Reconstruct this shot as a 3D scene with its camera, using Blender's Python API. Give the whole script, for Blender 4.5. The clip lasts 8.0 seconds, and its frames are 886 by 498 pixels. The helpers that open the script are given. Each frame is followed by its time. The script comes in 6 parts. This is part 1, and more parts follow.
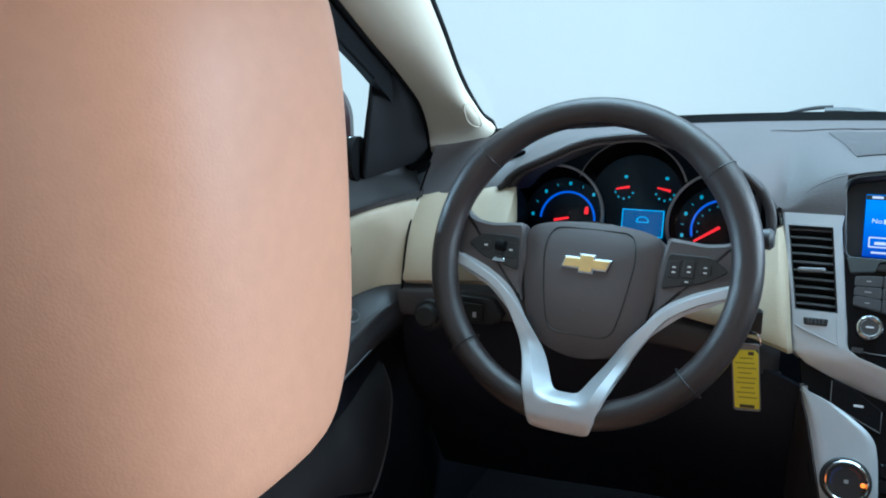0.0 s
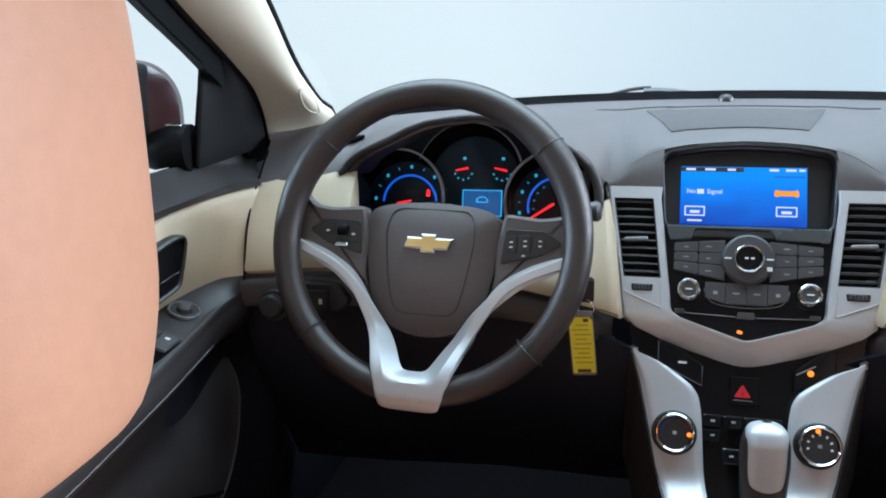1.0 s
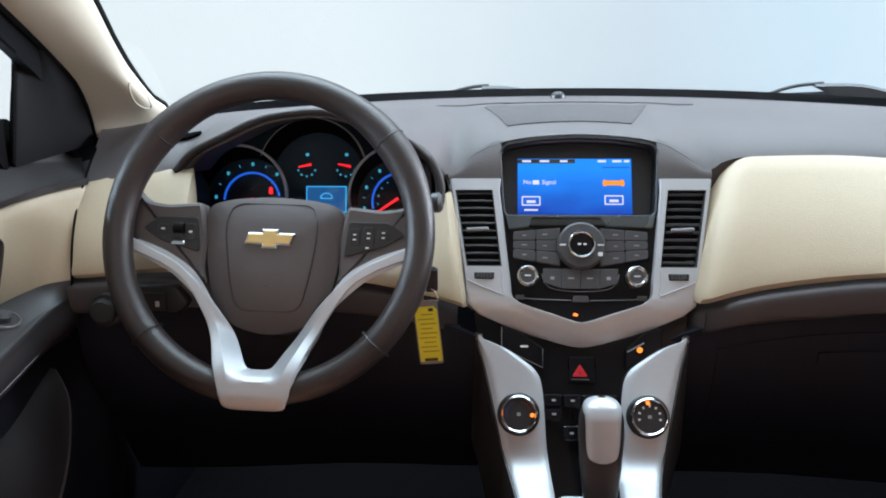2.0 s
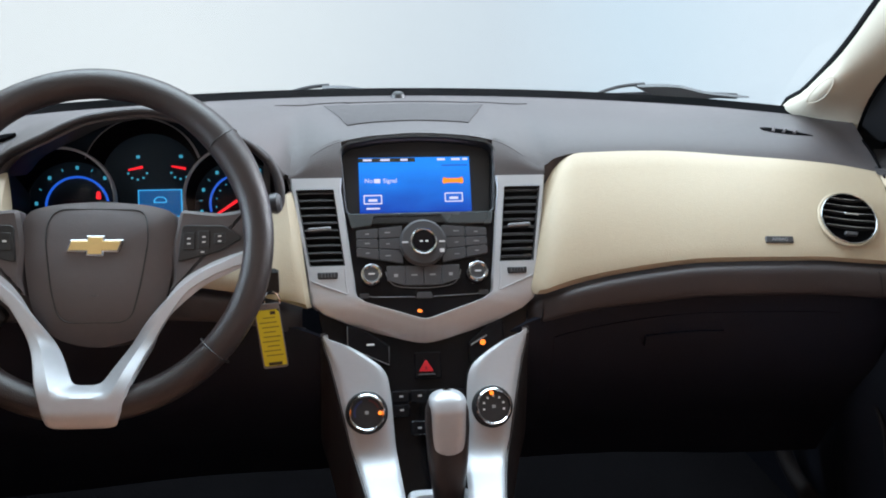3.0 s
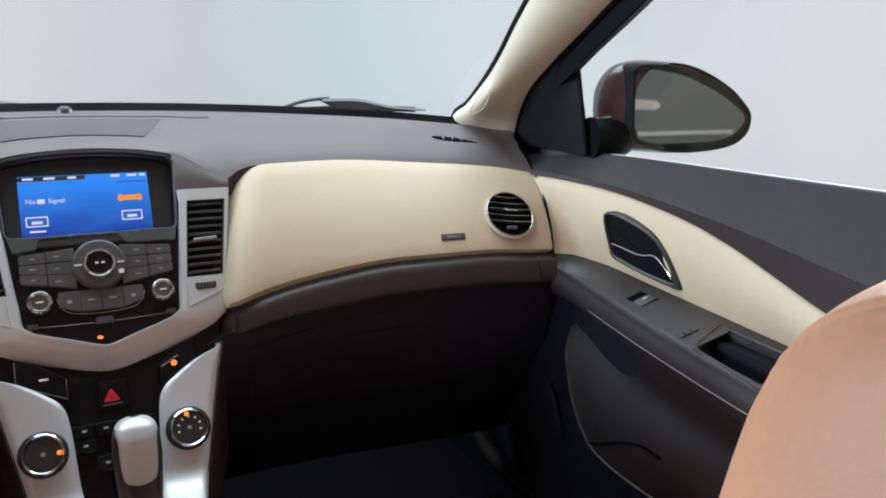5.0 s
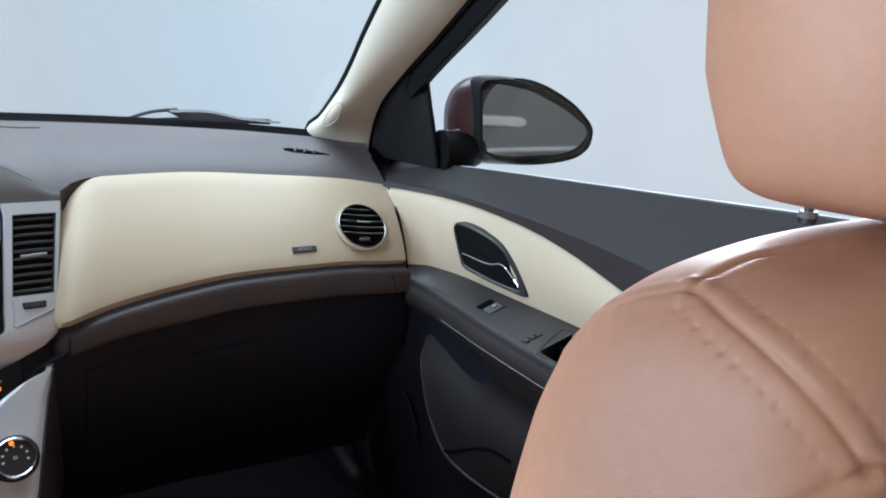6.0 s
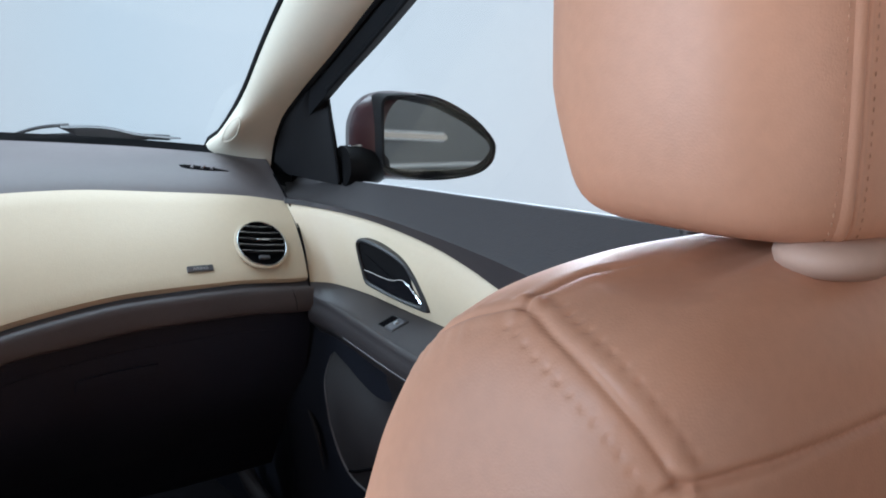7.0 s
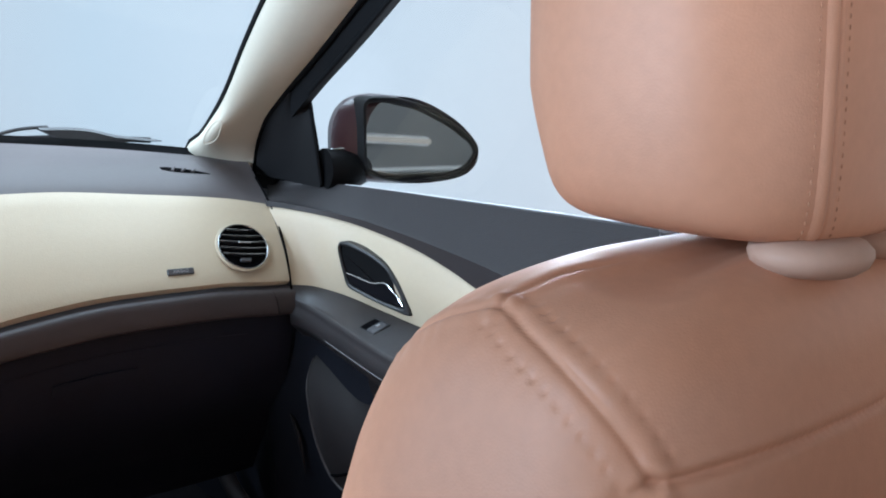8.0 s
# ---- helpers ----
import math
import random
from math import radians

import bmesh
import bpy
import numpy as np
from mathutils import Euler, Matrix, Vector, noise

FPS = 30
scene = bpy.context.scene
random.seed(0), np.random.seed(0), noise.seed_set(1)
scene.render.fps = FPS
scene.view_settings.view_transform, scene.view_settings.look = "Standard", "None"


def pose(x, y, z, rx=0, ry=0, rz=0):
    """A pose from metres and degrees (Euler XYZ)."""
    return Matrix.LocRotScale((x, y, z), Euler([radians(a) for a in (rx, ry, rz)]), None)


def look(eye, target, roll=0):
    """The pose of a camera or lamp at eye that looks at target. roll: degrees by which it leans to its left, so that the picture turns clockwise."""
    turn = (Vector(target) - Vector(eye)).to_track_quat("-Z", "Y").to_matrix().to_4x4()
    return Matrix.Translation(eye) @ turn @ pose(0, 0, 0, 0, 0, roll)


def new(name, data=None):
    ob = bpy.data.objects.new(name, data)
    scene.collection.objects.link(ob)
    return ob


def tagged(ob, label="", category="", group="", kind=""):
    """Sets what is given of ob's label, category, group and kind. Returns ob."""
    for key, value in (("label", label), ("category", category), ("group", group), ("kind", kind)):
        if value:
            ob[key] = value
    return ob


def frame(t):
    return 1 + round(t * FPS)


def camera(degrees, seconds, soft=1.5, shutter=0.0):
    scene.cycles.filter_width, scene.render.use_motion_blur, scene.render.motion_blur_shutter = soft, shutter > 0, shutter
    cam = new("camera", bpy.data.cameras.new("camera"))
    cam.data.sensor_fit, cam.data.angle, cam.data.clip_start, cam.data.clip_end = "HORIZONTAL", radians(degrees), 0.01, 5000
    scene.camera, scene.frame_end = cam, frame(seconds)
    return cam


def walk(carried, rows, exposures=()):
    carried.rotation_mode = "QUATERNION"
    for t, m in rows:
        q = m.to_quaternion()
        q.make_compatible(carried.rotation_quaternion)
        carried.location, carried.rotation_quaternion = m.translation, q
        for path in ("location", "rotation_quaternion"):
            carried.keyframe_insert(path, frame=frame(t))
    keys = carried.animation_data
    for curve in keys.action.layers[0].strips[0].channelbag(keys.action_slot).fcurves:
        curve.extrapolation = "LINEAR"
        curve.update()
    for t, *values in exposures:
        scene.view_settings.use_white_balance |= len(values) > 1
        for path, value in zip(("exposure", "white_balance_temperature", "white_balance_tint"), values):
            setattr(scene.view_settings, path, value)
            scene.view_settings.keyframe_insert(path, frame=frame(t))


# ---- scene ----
cam = camera(59.1, 8.0, soft=1.9)
PATH = [
    (0, (-0.139, -0.204, 1.129), (-0.983, 1.518, 0.561), -2.5),
    (0.5, (-0.133, -0.201, 1.121), (-0.803, 1.592, 0.542), -2.2),
    (1, (-0.124, -0.201, 1.117), (-0.621, 1.641, 0.517), -2.2),
    (1.5, (-0.117, -0.204, 1.107), (-0.431, 1.68, 0.514), -1.5),
    (3, (-0.089, -0.209, 1.096), (0.136, 1.69, 0.51), 0.4),
    (3.5, (-0.081, -0.214, 1.094), (0.337, 1.658, 0.526), 0.9),
    (4, (-0.078, -0.219, 1.087), (0.514, 1.609, 0.534), 1.3),
    (5.5, (-0.034, -0.252, 1.082), (1.0, 1.387, 0.587), 2.3),
    (6, (-0.02, -0.262, 1.079), (1.142, 1.298, 0.613), 3.0),
    (6.5, (-0.003, -0.271, 1.078), (1.245, 1.23, 0.644), 3.3),
    (7, (0.013, -0.279, 1.081), (1.323, 1.173, 0.662), 3.3),
    (7.5, (0.017, -0.28, 1.079), (1.353, 1.151, 0.668), 3.6),
    (8, (0.016, -0.281, 1.079), (1.356, 1.147, 0.673), 3.5),
]
EXPOSURES = [(0, 0.27, 5300, -4), (0.5, 0.26, 5650, 3), (1.0, 0.34, 6000, 7), (1.5, 0.40, 6200, 9), (3.0, 0.33, 6500, 12), (3.5, 0.30, 6550, 12), (4.0, 0.26, 7150, 15), (5.5, 0.05, 6700, 14),
             (6.0, 0.06, 6300, 13), (6.5, 0.07, 6250, 13), (8.0, 0.15, 6050, 12)]
walk(cam, [(t, look(eye, target, roll)) for t, eye, target, roll in PATH], EXPOSURES)

# ---- light ----
world = bpy.data.worlds.new("booth_air")
scene.world = world
world.use_nodes = True
world.node_tree.nodes["Background"].inputs[0].default_value = (0.75, 0.85, 1.0, 1)
world.node_tree.nodes["Background"].inputs[1].default_value = 0.15


def area_lamp(name, place, target, sx, sy, watts, colour):
    data = bpy.data.lights.new(name, "AREA")
    data.shape, data.size, data.size_y, data.energy, data.color = "RECTANGLE", sx, sy, watts, colour
    ob = new(name, data)
    ob.matrix_world = look(place, target)
    return tagged(ob, "large light panel added out of view to light the cabin", "lamp", kind="structure")


# Unseen lamps added overhead, at both sides and behind to light the cabin.
area_lamp("added_light", (0, 1.65, 3.35), (0, 1.2, 0), 4.5, 2.0, 235, (0.72, 0.88, 1.0))
area_lamp("added_light", (3.5, 1.5, 1.70), (-0.3, 0.4, 0.95), 2.2, 0.9, 310, (0.86, 0.92, 1.0))
area_lamp("added_light", (-3.5, 0.95, 1.70), (0.3, 0.1, 1.0), 2.2, 0.9, 310, (0.68, 0.85, 1.0))
area_lamp("added_light", (0, -3.7, 1.36), (0, 0, 1.2), 3.0, 0.6, 76, (0.96, 0.91, 0.86))


# ---- materials ----
def material(name, colour, rough=0.5, metal=0.0, coat=0.0, grain=0.0, grain_size=900.0, wear=0.12, patch=9.0, spec=0.5, sheen=0.0, rough_var=0.08):
    m = bpy.data.materials.new(name)
    m.use_nodes = True
    nt = m.node_tree
    b = nt.nodes["Principled BSDF"]
    tc = nt.nodes.new("ShaderNodeTexCoord")
    big = nt.nodes.new("ShaderNodeTexNoise")
    big.inputs["Scale"].default_value, big.inputs["Detail"].default_value = patch, 4
    nt.links.new(tc.outputs["Object"], big.inputs["Vector"])
    fine = nt.nodes.new("ShaderNodeTexNoise")
    fine.inputs["Scale"].default_value, fine.inputs["Detail"].default_value = 160, 3
    nt.links.new(tc.outputs["Object"], fine.inputs["Vector"])
    mix = nt.nodes.new("ShaderNodeMath")
    mix.operation = "MULTIPLY_ADD"
    mix.inputs[1].default_value = 0.35
    nt.links.new(fine.outputs["Fac"], mix.inputs[0])
    nt.links.new(big.outputs["Fac"], mix.inputs[2])
    ramp = nt.nodes.new("ShaderNodeMapRange")
    ramp.inputs["From Min"].default_value, ramp.inputs["From Max"].default_value = 0.4, 0.95
    ramp.inputs["To Min"].default_value, ramp.inputs["To Max"].default_value = 1 - wear, 1 + wear
    nt.links.new(mix.outputs[0], ramp.inputs["Value"])
    tint = nt.nodes.new("ShaderNodeMix")
    tint.data_type, tint.blend_type = "RGBA", "MULTIPLY"
    tint.inputs["Factor"].default_value = 1.0
    tint.inputs["A"].default_value = (*colour, 1)
    nt.links.new(ramp.outputs[0], tint.inputs["B"])
    nt.links.new(tint.outputs["Result"], b.inputs["Base Color"])
    rr = nt.nodes.new("ShaderNodeMapRange")
    rr.inputs["To Min"].default_value, rr.inputs["To Max"].default_value = max(rough - rough_var, 0.02), rough + rough_var
    nt.links.new(big.outputs["Fac"], rr.inputs["Value"])
    nt.links.new(rr.outputs[0], b.inputs["Roughness"])
    b.inputs["Metallic"].default_value = metal
    b.inputs["Coat Weight"].default_value = coat
    b.inputs["Coat Roughness"].default_value = 0.05
    b.inputs["Specular IOR Level"].default_value = spec
    b.inputs["Sheen Weight"].default_value = sheen
    if grain:
        vor = nt.nodes.new("ShaderNodeTexVoronoi")
        vor.inputs["Scale"].default_value = grain_size
        nt.links.new(tc.outputs["Object"], vor.inputs["Vector"])
        soft = nt.nodes.new("ShaderNodeTexNoise")
        soft.inputs["Scale"].default_value, soft.inputs["Detail"].default_value = grain_size * 0.07, 3
        nt.links.new(tc.outputs["Object"], soft.inputs["Vector"])
        add = nt.nodes.new("ShaderNodeMath")
        add.operation = "ADD"
        nt.links.new(vor.outputs["Distance"], add.inputs[0])
        nt.links.new(soft.outputs["Fac"], add.inputs[1])
        bump = nt.nodes.new("ShaderNodeBump")
        bump.inputs["Strength"].default_value, bump.inputs["Distance"].default_value = grain, 0.0006
        nt.links.new(add.outputs[0], bump.inputs["Height"])
        nt.links.new(bump.outputs[0], b.inputs["Normal"])
    return m


def glow(name, colour, strength):
    m = bpy.data.materials.new(name)
    m.use_nodes = True
    b = m.node_tree.nodes["Principled BSDF"]
    b.inputs["Base Color"].default_value = (0.01, 0.01, 0.012, 1)
    b.inputs["Roughness"].default_value = 0.25
    b.inputs["Emission Color"].default_value = (*colour, 1)
    b.inputs["Emission Strength"].default_value = strength
    return m


def clear_glass(name, tint, gloss):
    m = bpy.data.materials.new(name)
    m.use_nodes = True
    nt = m.node_tree
    nt.nodes.remove(nt.nodes["Principled BSDF"])
    see, shine, mix, fr, k = (nt.nodes.new("ShaderNode" + n) for n in ("BsdfTransparent", "BsdfGlossy", "MixShader", "Fresnel", "Math"))
    see.inputs[0].default_value = (*tint, 1)
    shine.inputs["Roughness"].default_value = 0.02
    fr.inputs[0].default_value = 1.45
    k.operation = "MULTIPLY"
    k.inputs[1].default_value = gloss
    nt.links.new(fr.outputs[0], k.inputs[0])
    nt.links.new(k.outputs[0], mix.inputs[0])
    nt.links.new(see.outputs[0], mix.inputs[1])
    nt.links.new(shine.outputs[0], mix.inputs[2])
    nt.links.new(mix.outputs[0], nt.nodes["Material Output"].inputs[0])
    return m


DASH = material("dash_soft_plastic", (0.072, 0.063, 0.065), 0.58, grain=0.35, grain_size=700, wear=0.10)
GRILLE = material("speaker_mesh", (0.050, 0.045, 0.047), 0.75, grain=0.9, grain_size=1400)
BROWN = material("brown_hard_plastic", (0.031, 0.0265, 0.0275), 0.45, grain=0.3, grain_size=800, wear=0.12, spec=0.4)
# Shaded copy of the brown plastic for the armrests.
BROWN_DARKENED = material("brown_plastic_darkened", (0.0225, 0.0192, 0.0198), 0.42, grain=0.3, grain_size=800, wear=0.12, spec=0.4)
# Darker copy of the dash plastic, so the doors look less strongly lit.
DASH_DARKENED = material("dash_plastic_darkened", (0.0275, 0.0255, 0.0265), 0.6, grain=0.35, grain_size=700, wear=0.10, spec=0.27)
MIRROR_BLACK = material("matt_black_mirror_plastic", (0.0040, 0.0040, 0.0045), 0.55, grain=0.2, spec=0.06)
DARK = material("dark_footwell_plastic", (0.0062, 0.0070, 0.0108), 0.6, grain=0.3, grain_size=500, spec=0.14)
# Lit copy of the brown plastic; the ledge's sheen is put into the colour.
BROWN_LIGHTENED = material("brown_plastic_lightened", (0.047, 0.0405, 0.0425), 0.5, grain=0.3, grain_size=800, wear=0.12, spec=0.4)
# Footwell plastic lightened in colour where too little light reaches the knee panels.
DARK_LIFTED = material("footwell_plastic_lightened", (0.0088, 0.0108, 0.0195), 0.6, grain=0.3, grain_size=500, spec=0.2)
# Brown plastic darkened to stand for the dim light low on the doors.
BROWN_DIM = material("brown_plastic_dim", (0.0110, 0.0090, 0.0094), 0.6, grain=0.3, grain_size=700, wear=0.15, spec=0.15)
BLACK = material("black_plastic", (0.012, 0.012, 0.013), 0.45, grain=0.15)
SAIL = material("black_grained_plastic", (0.0045, 0.0045, 0.0052), 0.6, grain=0.4, grain_size=600, wear=0.15, spec=0.12)
RUBBER = material("black_rubber", (0.005, 0.0055, 0.0065), 0.65, spec=0.08)
PIANO = material("piano_black", (0.006, 0.006, 0.0075), 0.14, coat=0.15, rough_var=0.03, spec=0.35)
BEZEL = material("satin_grey_bezel", (0.20, 0.20, 0.21), 0.4, metal=0.4)
KEYCAP = material("grey_black_keys", (0.045, 0.044, 0.048), 0.42, grain=0.1)
BEIGE = material("cream_vinyl", (0.415, 0.345, 0.247), 0.5, grain=0.3, grain_size=650, wear=0.05, patch=5)
PILLAR = material("cream_pillar_plastic", (0.47, 0.435, 0.355), 0.55, grain=0.2, grain_size=800, wear=0.05, patch=6)
SILVER = material("satin_silver_paint", (0.455, 0.47, 0.495), 0.42, metal=0.36, wear=0.05, grain=0.03, grain_size=2500)
CHROME = material("chrome", (0.75, 0.76, 0.78), 0.12, metal=1.0, wear=0.04, rough_var=0.04)
WHEEL = material("dark_brown_leather", (0.0235, 0.0172, 0.0170), 0.38, grain=0.4, grain_size=900, wear=0.15, patch=25)
HUBMAT = material("airbag_cover_plastic", (0.076, 0.065, 0.067), 0.5, grain=0.4, grain_size=1100, wear=0.08)
LEATHER = material("tan_leather", (0.500, 0.252, 0.158), 0.52, grain=0.10, grain_size=900, wear=0.12, patch=7, spec=0.42)
# Near-black that puts the darkness of wells, gaps and openings into colour.
OPENING_SHADE = material("opening_shade", (0.0025, 0.0025, 0.003), 0.9, spec=0.02)
HOLE = material("stitch_hole", (0.40, 0.205, 0.13), 0.8, spec=0.1)
# Chrome in a darker, rougher finish.
DULL_CHROME = material("toned_down_chrome", (0.42, 0.43, 0.44), 0.24, metal=1.0, wear=0.08, rough_var=0.06)
# Dial black lifted to dark blue: lens haze and dial glow painted in.
DIAL_FACE = material("dial_face_hazed", (0.014, 0.028, 0.042), 0.6, spec=0.1)
GOLD = material("gold_badge", (0.70, 0.50, 0.21), 0.3, metal=0.6, wear=0.08)
RED_PAINT = material("dark_red_car_paint", (0.022, 0.003, 0.0055), 0.34, coat=0.12, wear=0.03)
MIRROR = material("mirror_silver", (0.36, 0.35, 0.325), 0.02, metal=1.0, wear=0.03, rough_var=0.01)
YELLOW = material("yellow_paper_tag", (0.78, 0.70, 0.03), 0.5, wear=0.04)
PALE = material("pale_print", (0.62, 0.63, 0.64), 0.5)
DIM_PRINT = material("grey_key_print", (0.26, 0.265, 0.27), 0.6)
INK = material("dark_print", (0.05, 0.045, 0.02), 0.6)
CARPET = material("dark_carpet", (0.0055, 0.0052, 0.0060), 0.95, grain=0.8, grain_size=300, spec=0.03)
HEADLINER = material("cream_headliner", (0.42, 0.385, 0.33), 0.9, grain=0.4, grain_size=300)
CONCRETE = material("booth_floor_paint", (0.30, 0.31, 0.33), 0.5, grain=0.1, patch=2)
GLASS = clear_glass("window_glass", (0.90, 0.94, 0.94), 0.04)
SMOKED = material("smoked_chrome", (0.13, 0.15, 0.16), 0.28, metal=0.7, wear=0.05, rough_var=0.05)
LENS = clear_glass("clear_dial_lens", (0.96, 0.97, 0.98), 0.22)
# Wiper black lightened to grey in place of its reflections.
WIPER = material("wiper_black_greyed", (0.045, 0.046, 0.05), 0.5, wear=0.2)
BLUE_GLOW = glow("blue_dial_light", (0.02, 0.16, 0.95), 0.55)
CYAN_GLOW = glow("cyan_dial_print", (0.05, 0.40, 0.58), 0.6)
RED_GLOW = glow("red_needle_light", (1.0, 0.02, 0.03), 0.9)
AMBER_GLOW = glow("amber_led", (1.0, 0.22, 0.02), 1.6)
LCD_GLOW = glow("blue_lcd", (0.004, 0.085, 0.26), 0.7)
LCD_EDGE = glow("bright_lcd_edge", (0.04, 0.42, 0.85), 0.85)
WHITE_GLOW = glow("white_screen_print", (0.75, 0.78, 1.0), 0.8)
ORANGE_GLOW = glow("orange_screen_mark", (1.0, 0.30, 0.01), 0.9)


def screen_material():
    m = glow("blue_display", (0.02, 0.10, 0.75), 1.15)
    nt = m.node_tree
    b = nt.nodes["Principled BSDF"]
    tc, sep, ramp, noise_tex, add = (nt.nodes.new("ShaderNode" + n) for n in ("TexCoord", "SeparateXYZ", "ValToRGB", "TexNoise", "Math"))
    nt.links.new(tc.outputs["Generated"], sep.inputs[0])
    nt.links.new(tc.outputs["Generated"], noise_tex.inputs["Vector"])
    noise_tex.inputs["Scale"].default_value = 3.0
    add.operation = "MULTIPLY_ADD"
    add.inputs[1].default_value = 0.35
    nt.links.new(noise_tex.outputs["Fac"], add.inputs[0])
    nt.links.new(sep.outputs[2], add.inputs[2])
    nt.links.new(add.outputs[0], ramp.inputs[0])
    ramp.color_ramp.elements[0].color = (0.001, 0.022, 0.28, 1)
    ramp.color_ramp.elements[1].color = (0.001, 0.19, 0.76, 1)
    ramp.color_ramp.elements[0].position, ramp.color_ramp.elements[1].position = 0.1, 1.1
    nt.links.new(ramp.outputs[0], b.inputs["Emission Color"])
    return m


SCREEN = screen_material()


# ---- mesh helpers ----
ORIGIN = {}


def thing(name, place, label, category, group="", kind=""):
    ob = new(name)
    ob.location = place
    ob.empty_display_size = 0.05
    ORIGIN[ob.name] = Vector(place)
    return tagged(ob, label, category, group, kind)


def finish(bm, sharp=0.6):
    bmesh.ops.remove_doubles(bm, verts=bm.verts, dist=0.00002)
    bmesh.ops.recalc_face_normals(bm, faces=bm.faces)
    for f in bm.faces:
        f.smooth = True
    for e in bm.edges:
        if len(e.link_faces) == 2 and e.calc_face_angle(0) > sharp:
            e.smooth = False


def part(name, bm, mat, parent=None, label="", sharp=0.6, kind="", category=""):
    finish(bm, sharp)
    base = ORIGIN.get(parent.name, Vector()) if parent else Vector()
    if parent:
        bm.transform(Matrix.Translation(-base))
    me = bpy.data.meshes.new(name)
    bm.to_mesh(me)
    bm.free()
    me.materials.append(mat)
    ob = new(name, me)
    if parent:
        ob.parent = parent
        ORIGIN[ob.name] = base
    return tagged(ob, label, category, kind=kind)


def plane_frame(o, tilt):
    """A frame whose first axis is world x, whose second climbs at tilt degrees from upright, and whose third faces the rear seats."""
    a = radians(tilt)
    m = Matrix(((1, 0, 0), (0, math.sin(a), -math.cos(a)), (0, math.cos(a), math.sin(a)))).to_4x4()
    return Matrix.Translation(o) @ m


def spline(pts, n, closed=False):
    """Catmull-Rom through the points."""
    pts = [Vector(p) for p in pts]
    out = []
    last = len(pts) if closed else len(pts) - 1
    for i in range(last):
        if closed:
            a, b, c, d = pts[i - 1], pts[i], pts[(i + 1) % len(pts)], pts[(i + 2) % len(pts)]
        else:
            a, b, c, d = pts[max(i - 1, 0)], pts[i], pts[i + 1], pts[min(i + 2, len(pts) - 1)]
        for k in range(n):
            t = k / n
            out.append(0.5 * (2 * b + (c - a) * t + (2 * a - 5 * b + 4 * c - d) * t * t + (3 * b - a - 3 * c + d) * t ** 3))
    if not closed:
        out.append(pts[-1])
    return out


def interp(x, pts):
    """Smooth interpolation of rows (x, v...) at x."""
    if x <= pts[0][0]:
        return Vector(pts[0][1:]) if len(pts[0]) > 2 else pts[0][1]
    if x >= pts[-1][0]:
        return Vector(pts[-1][1:]) if len(pts[0]) > 2 else pts[-1][1]
    for i in range(len(pts) - 1):
        if pts[i][0] <= x <= pts[i + 1][0]:
            break
    h = pts[i + 1][0] - pts[i][0]
    t = (x - pts[i][0]) / h
    out = []
    for k in range(1, len(pts[0])):
        def slope(j):
            if j == 0 or j == len(pts) - 1:
                return 0.0 if len(pts) > 3 else (pts[-1][k] - pts[0][k]) / (pts[-1][0] - pts[0][0])
            s1 = (pts[j][k] - pts[j - 1][k]) / (pts[j][0] - pts[j - 1][0])
            s2 = (pts[j + 1][k] - pts[j][k]) / (pts[j + 1][0] - pts[j][0])
            return 0.0 if s1 * s2 <= 0 else 2 * s1 * s2 / (s1 + s2)
        m0, m1, p0, p1 = slope(i) * h, slope(i + 1) * h, pts[i][k], pts[i + 1][k]
        out.append((2 * t ** 3 - 3 * t * t + 1) * p0 + (t ** 3 - 2 * t * t + t) * m0 + (3 * t * t - 2 * t ** 3) * p1 + (t ** 3 - t * t) * m1)
    return Vector(out) if len(out) > 1 else out[0]


def rounded(pts, r, k=4):
    """A polygon with its corners rounded."""
    out = []
    n = len(pts)
    for i in range(n):
        a, b, c = Vector(pts[i - 1]), Vector(pts[i]), Vector(pts[(i + 1) % n])
        ra = min(r, 0.48 * (a - b).length, 0.48 * (c - b).length)
        p, q = b + (a - b).normalized() * ra, b + (c - b).normalized() * ra
        for j in range(k + 1):
            t = j / k
            out.append((1 - t) ** 2 * p + 2 * t * (1 - t) * b + t * t * q)
    return out


def inset(pts, d):
    n = len(pts)
    area = sum(pts[i][0] * pts[(i + 1) % n][1] - pts[(i + 1) % n][0] * pts[i][1] for i in range(n))
    s = 1 if area > 0 else -1
    out = []
    for i in range(n):
        a, b, c = Vector(pts[i - 1]), Vector(pts[i]), Vector(pts[(i + 1) % n])
        e1, e2 = (b - a), (c - b)
        if e1.length < 1e-9 or e2.length < 1e-9:
            out.append(b.copy())
            continue
        e1.normalize(), e2.normalize()
        nn = Vector((-e1.y - e2.y, e1.x + e2.x)) * s
        ln = max(nn.length, 0.5)
        out.append(b + nn * (2 * d / (ln * ln)))
    return out


def rings(bm, loops, closed=True, cap0=True, cap1=True):
    """Quads between loops of points."""
    vs = [[bm.verts.new(p) for p in lp] for lp in loops]
    n = len(vs[0])
    for a, b in zip(vs, vs[1:]):
        for i in range(n if closed else n - 1):
            j = (i + 1) % n
            try:
                bm.faces.new((a[i], a[j], b[j], b[i]))
            except ValueError:
                pass
    if closed and cap0:
        bm.faces.new(list(reversed(vs[0])))
    if closed and cap1:
        bm.faces.new(vs[-1])
    return bm


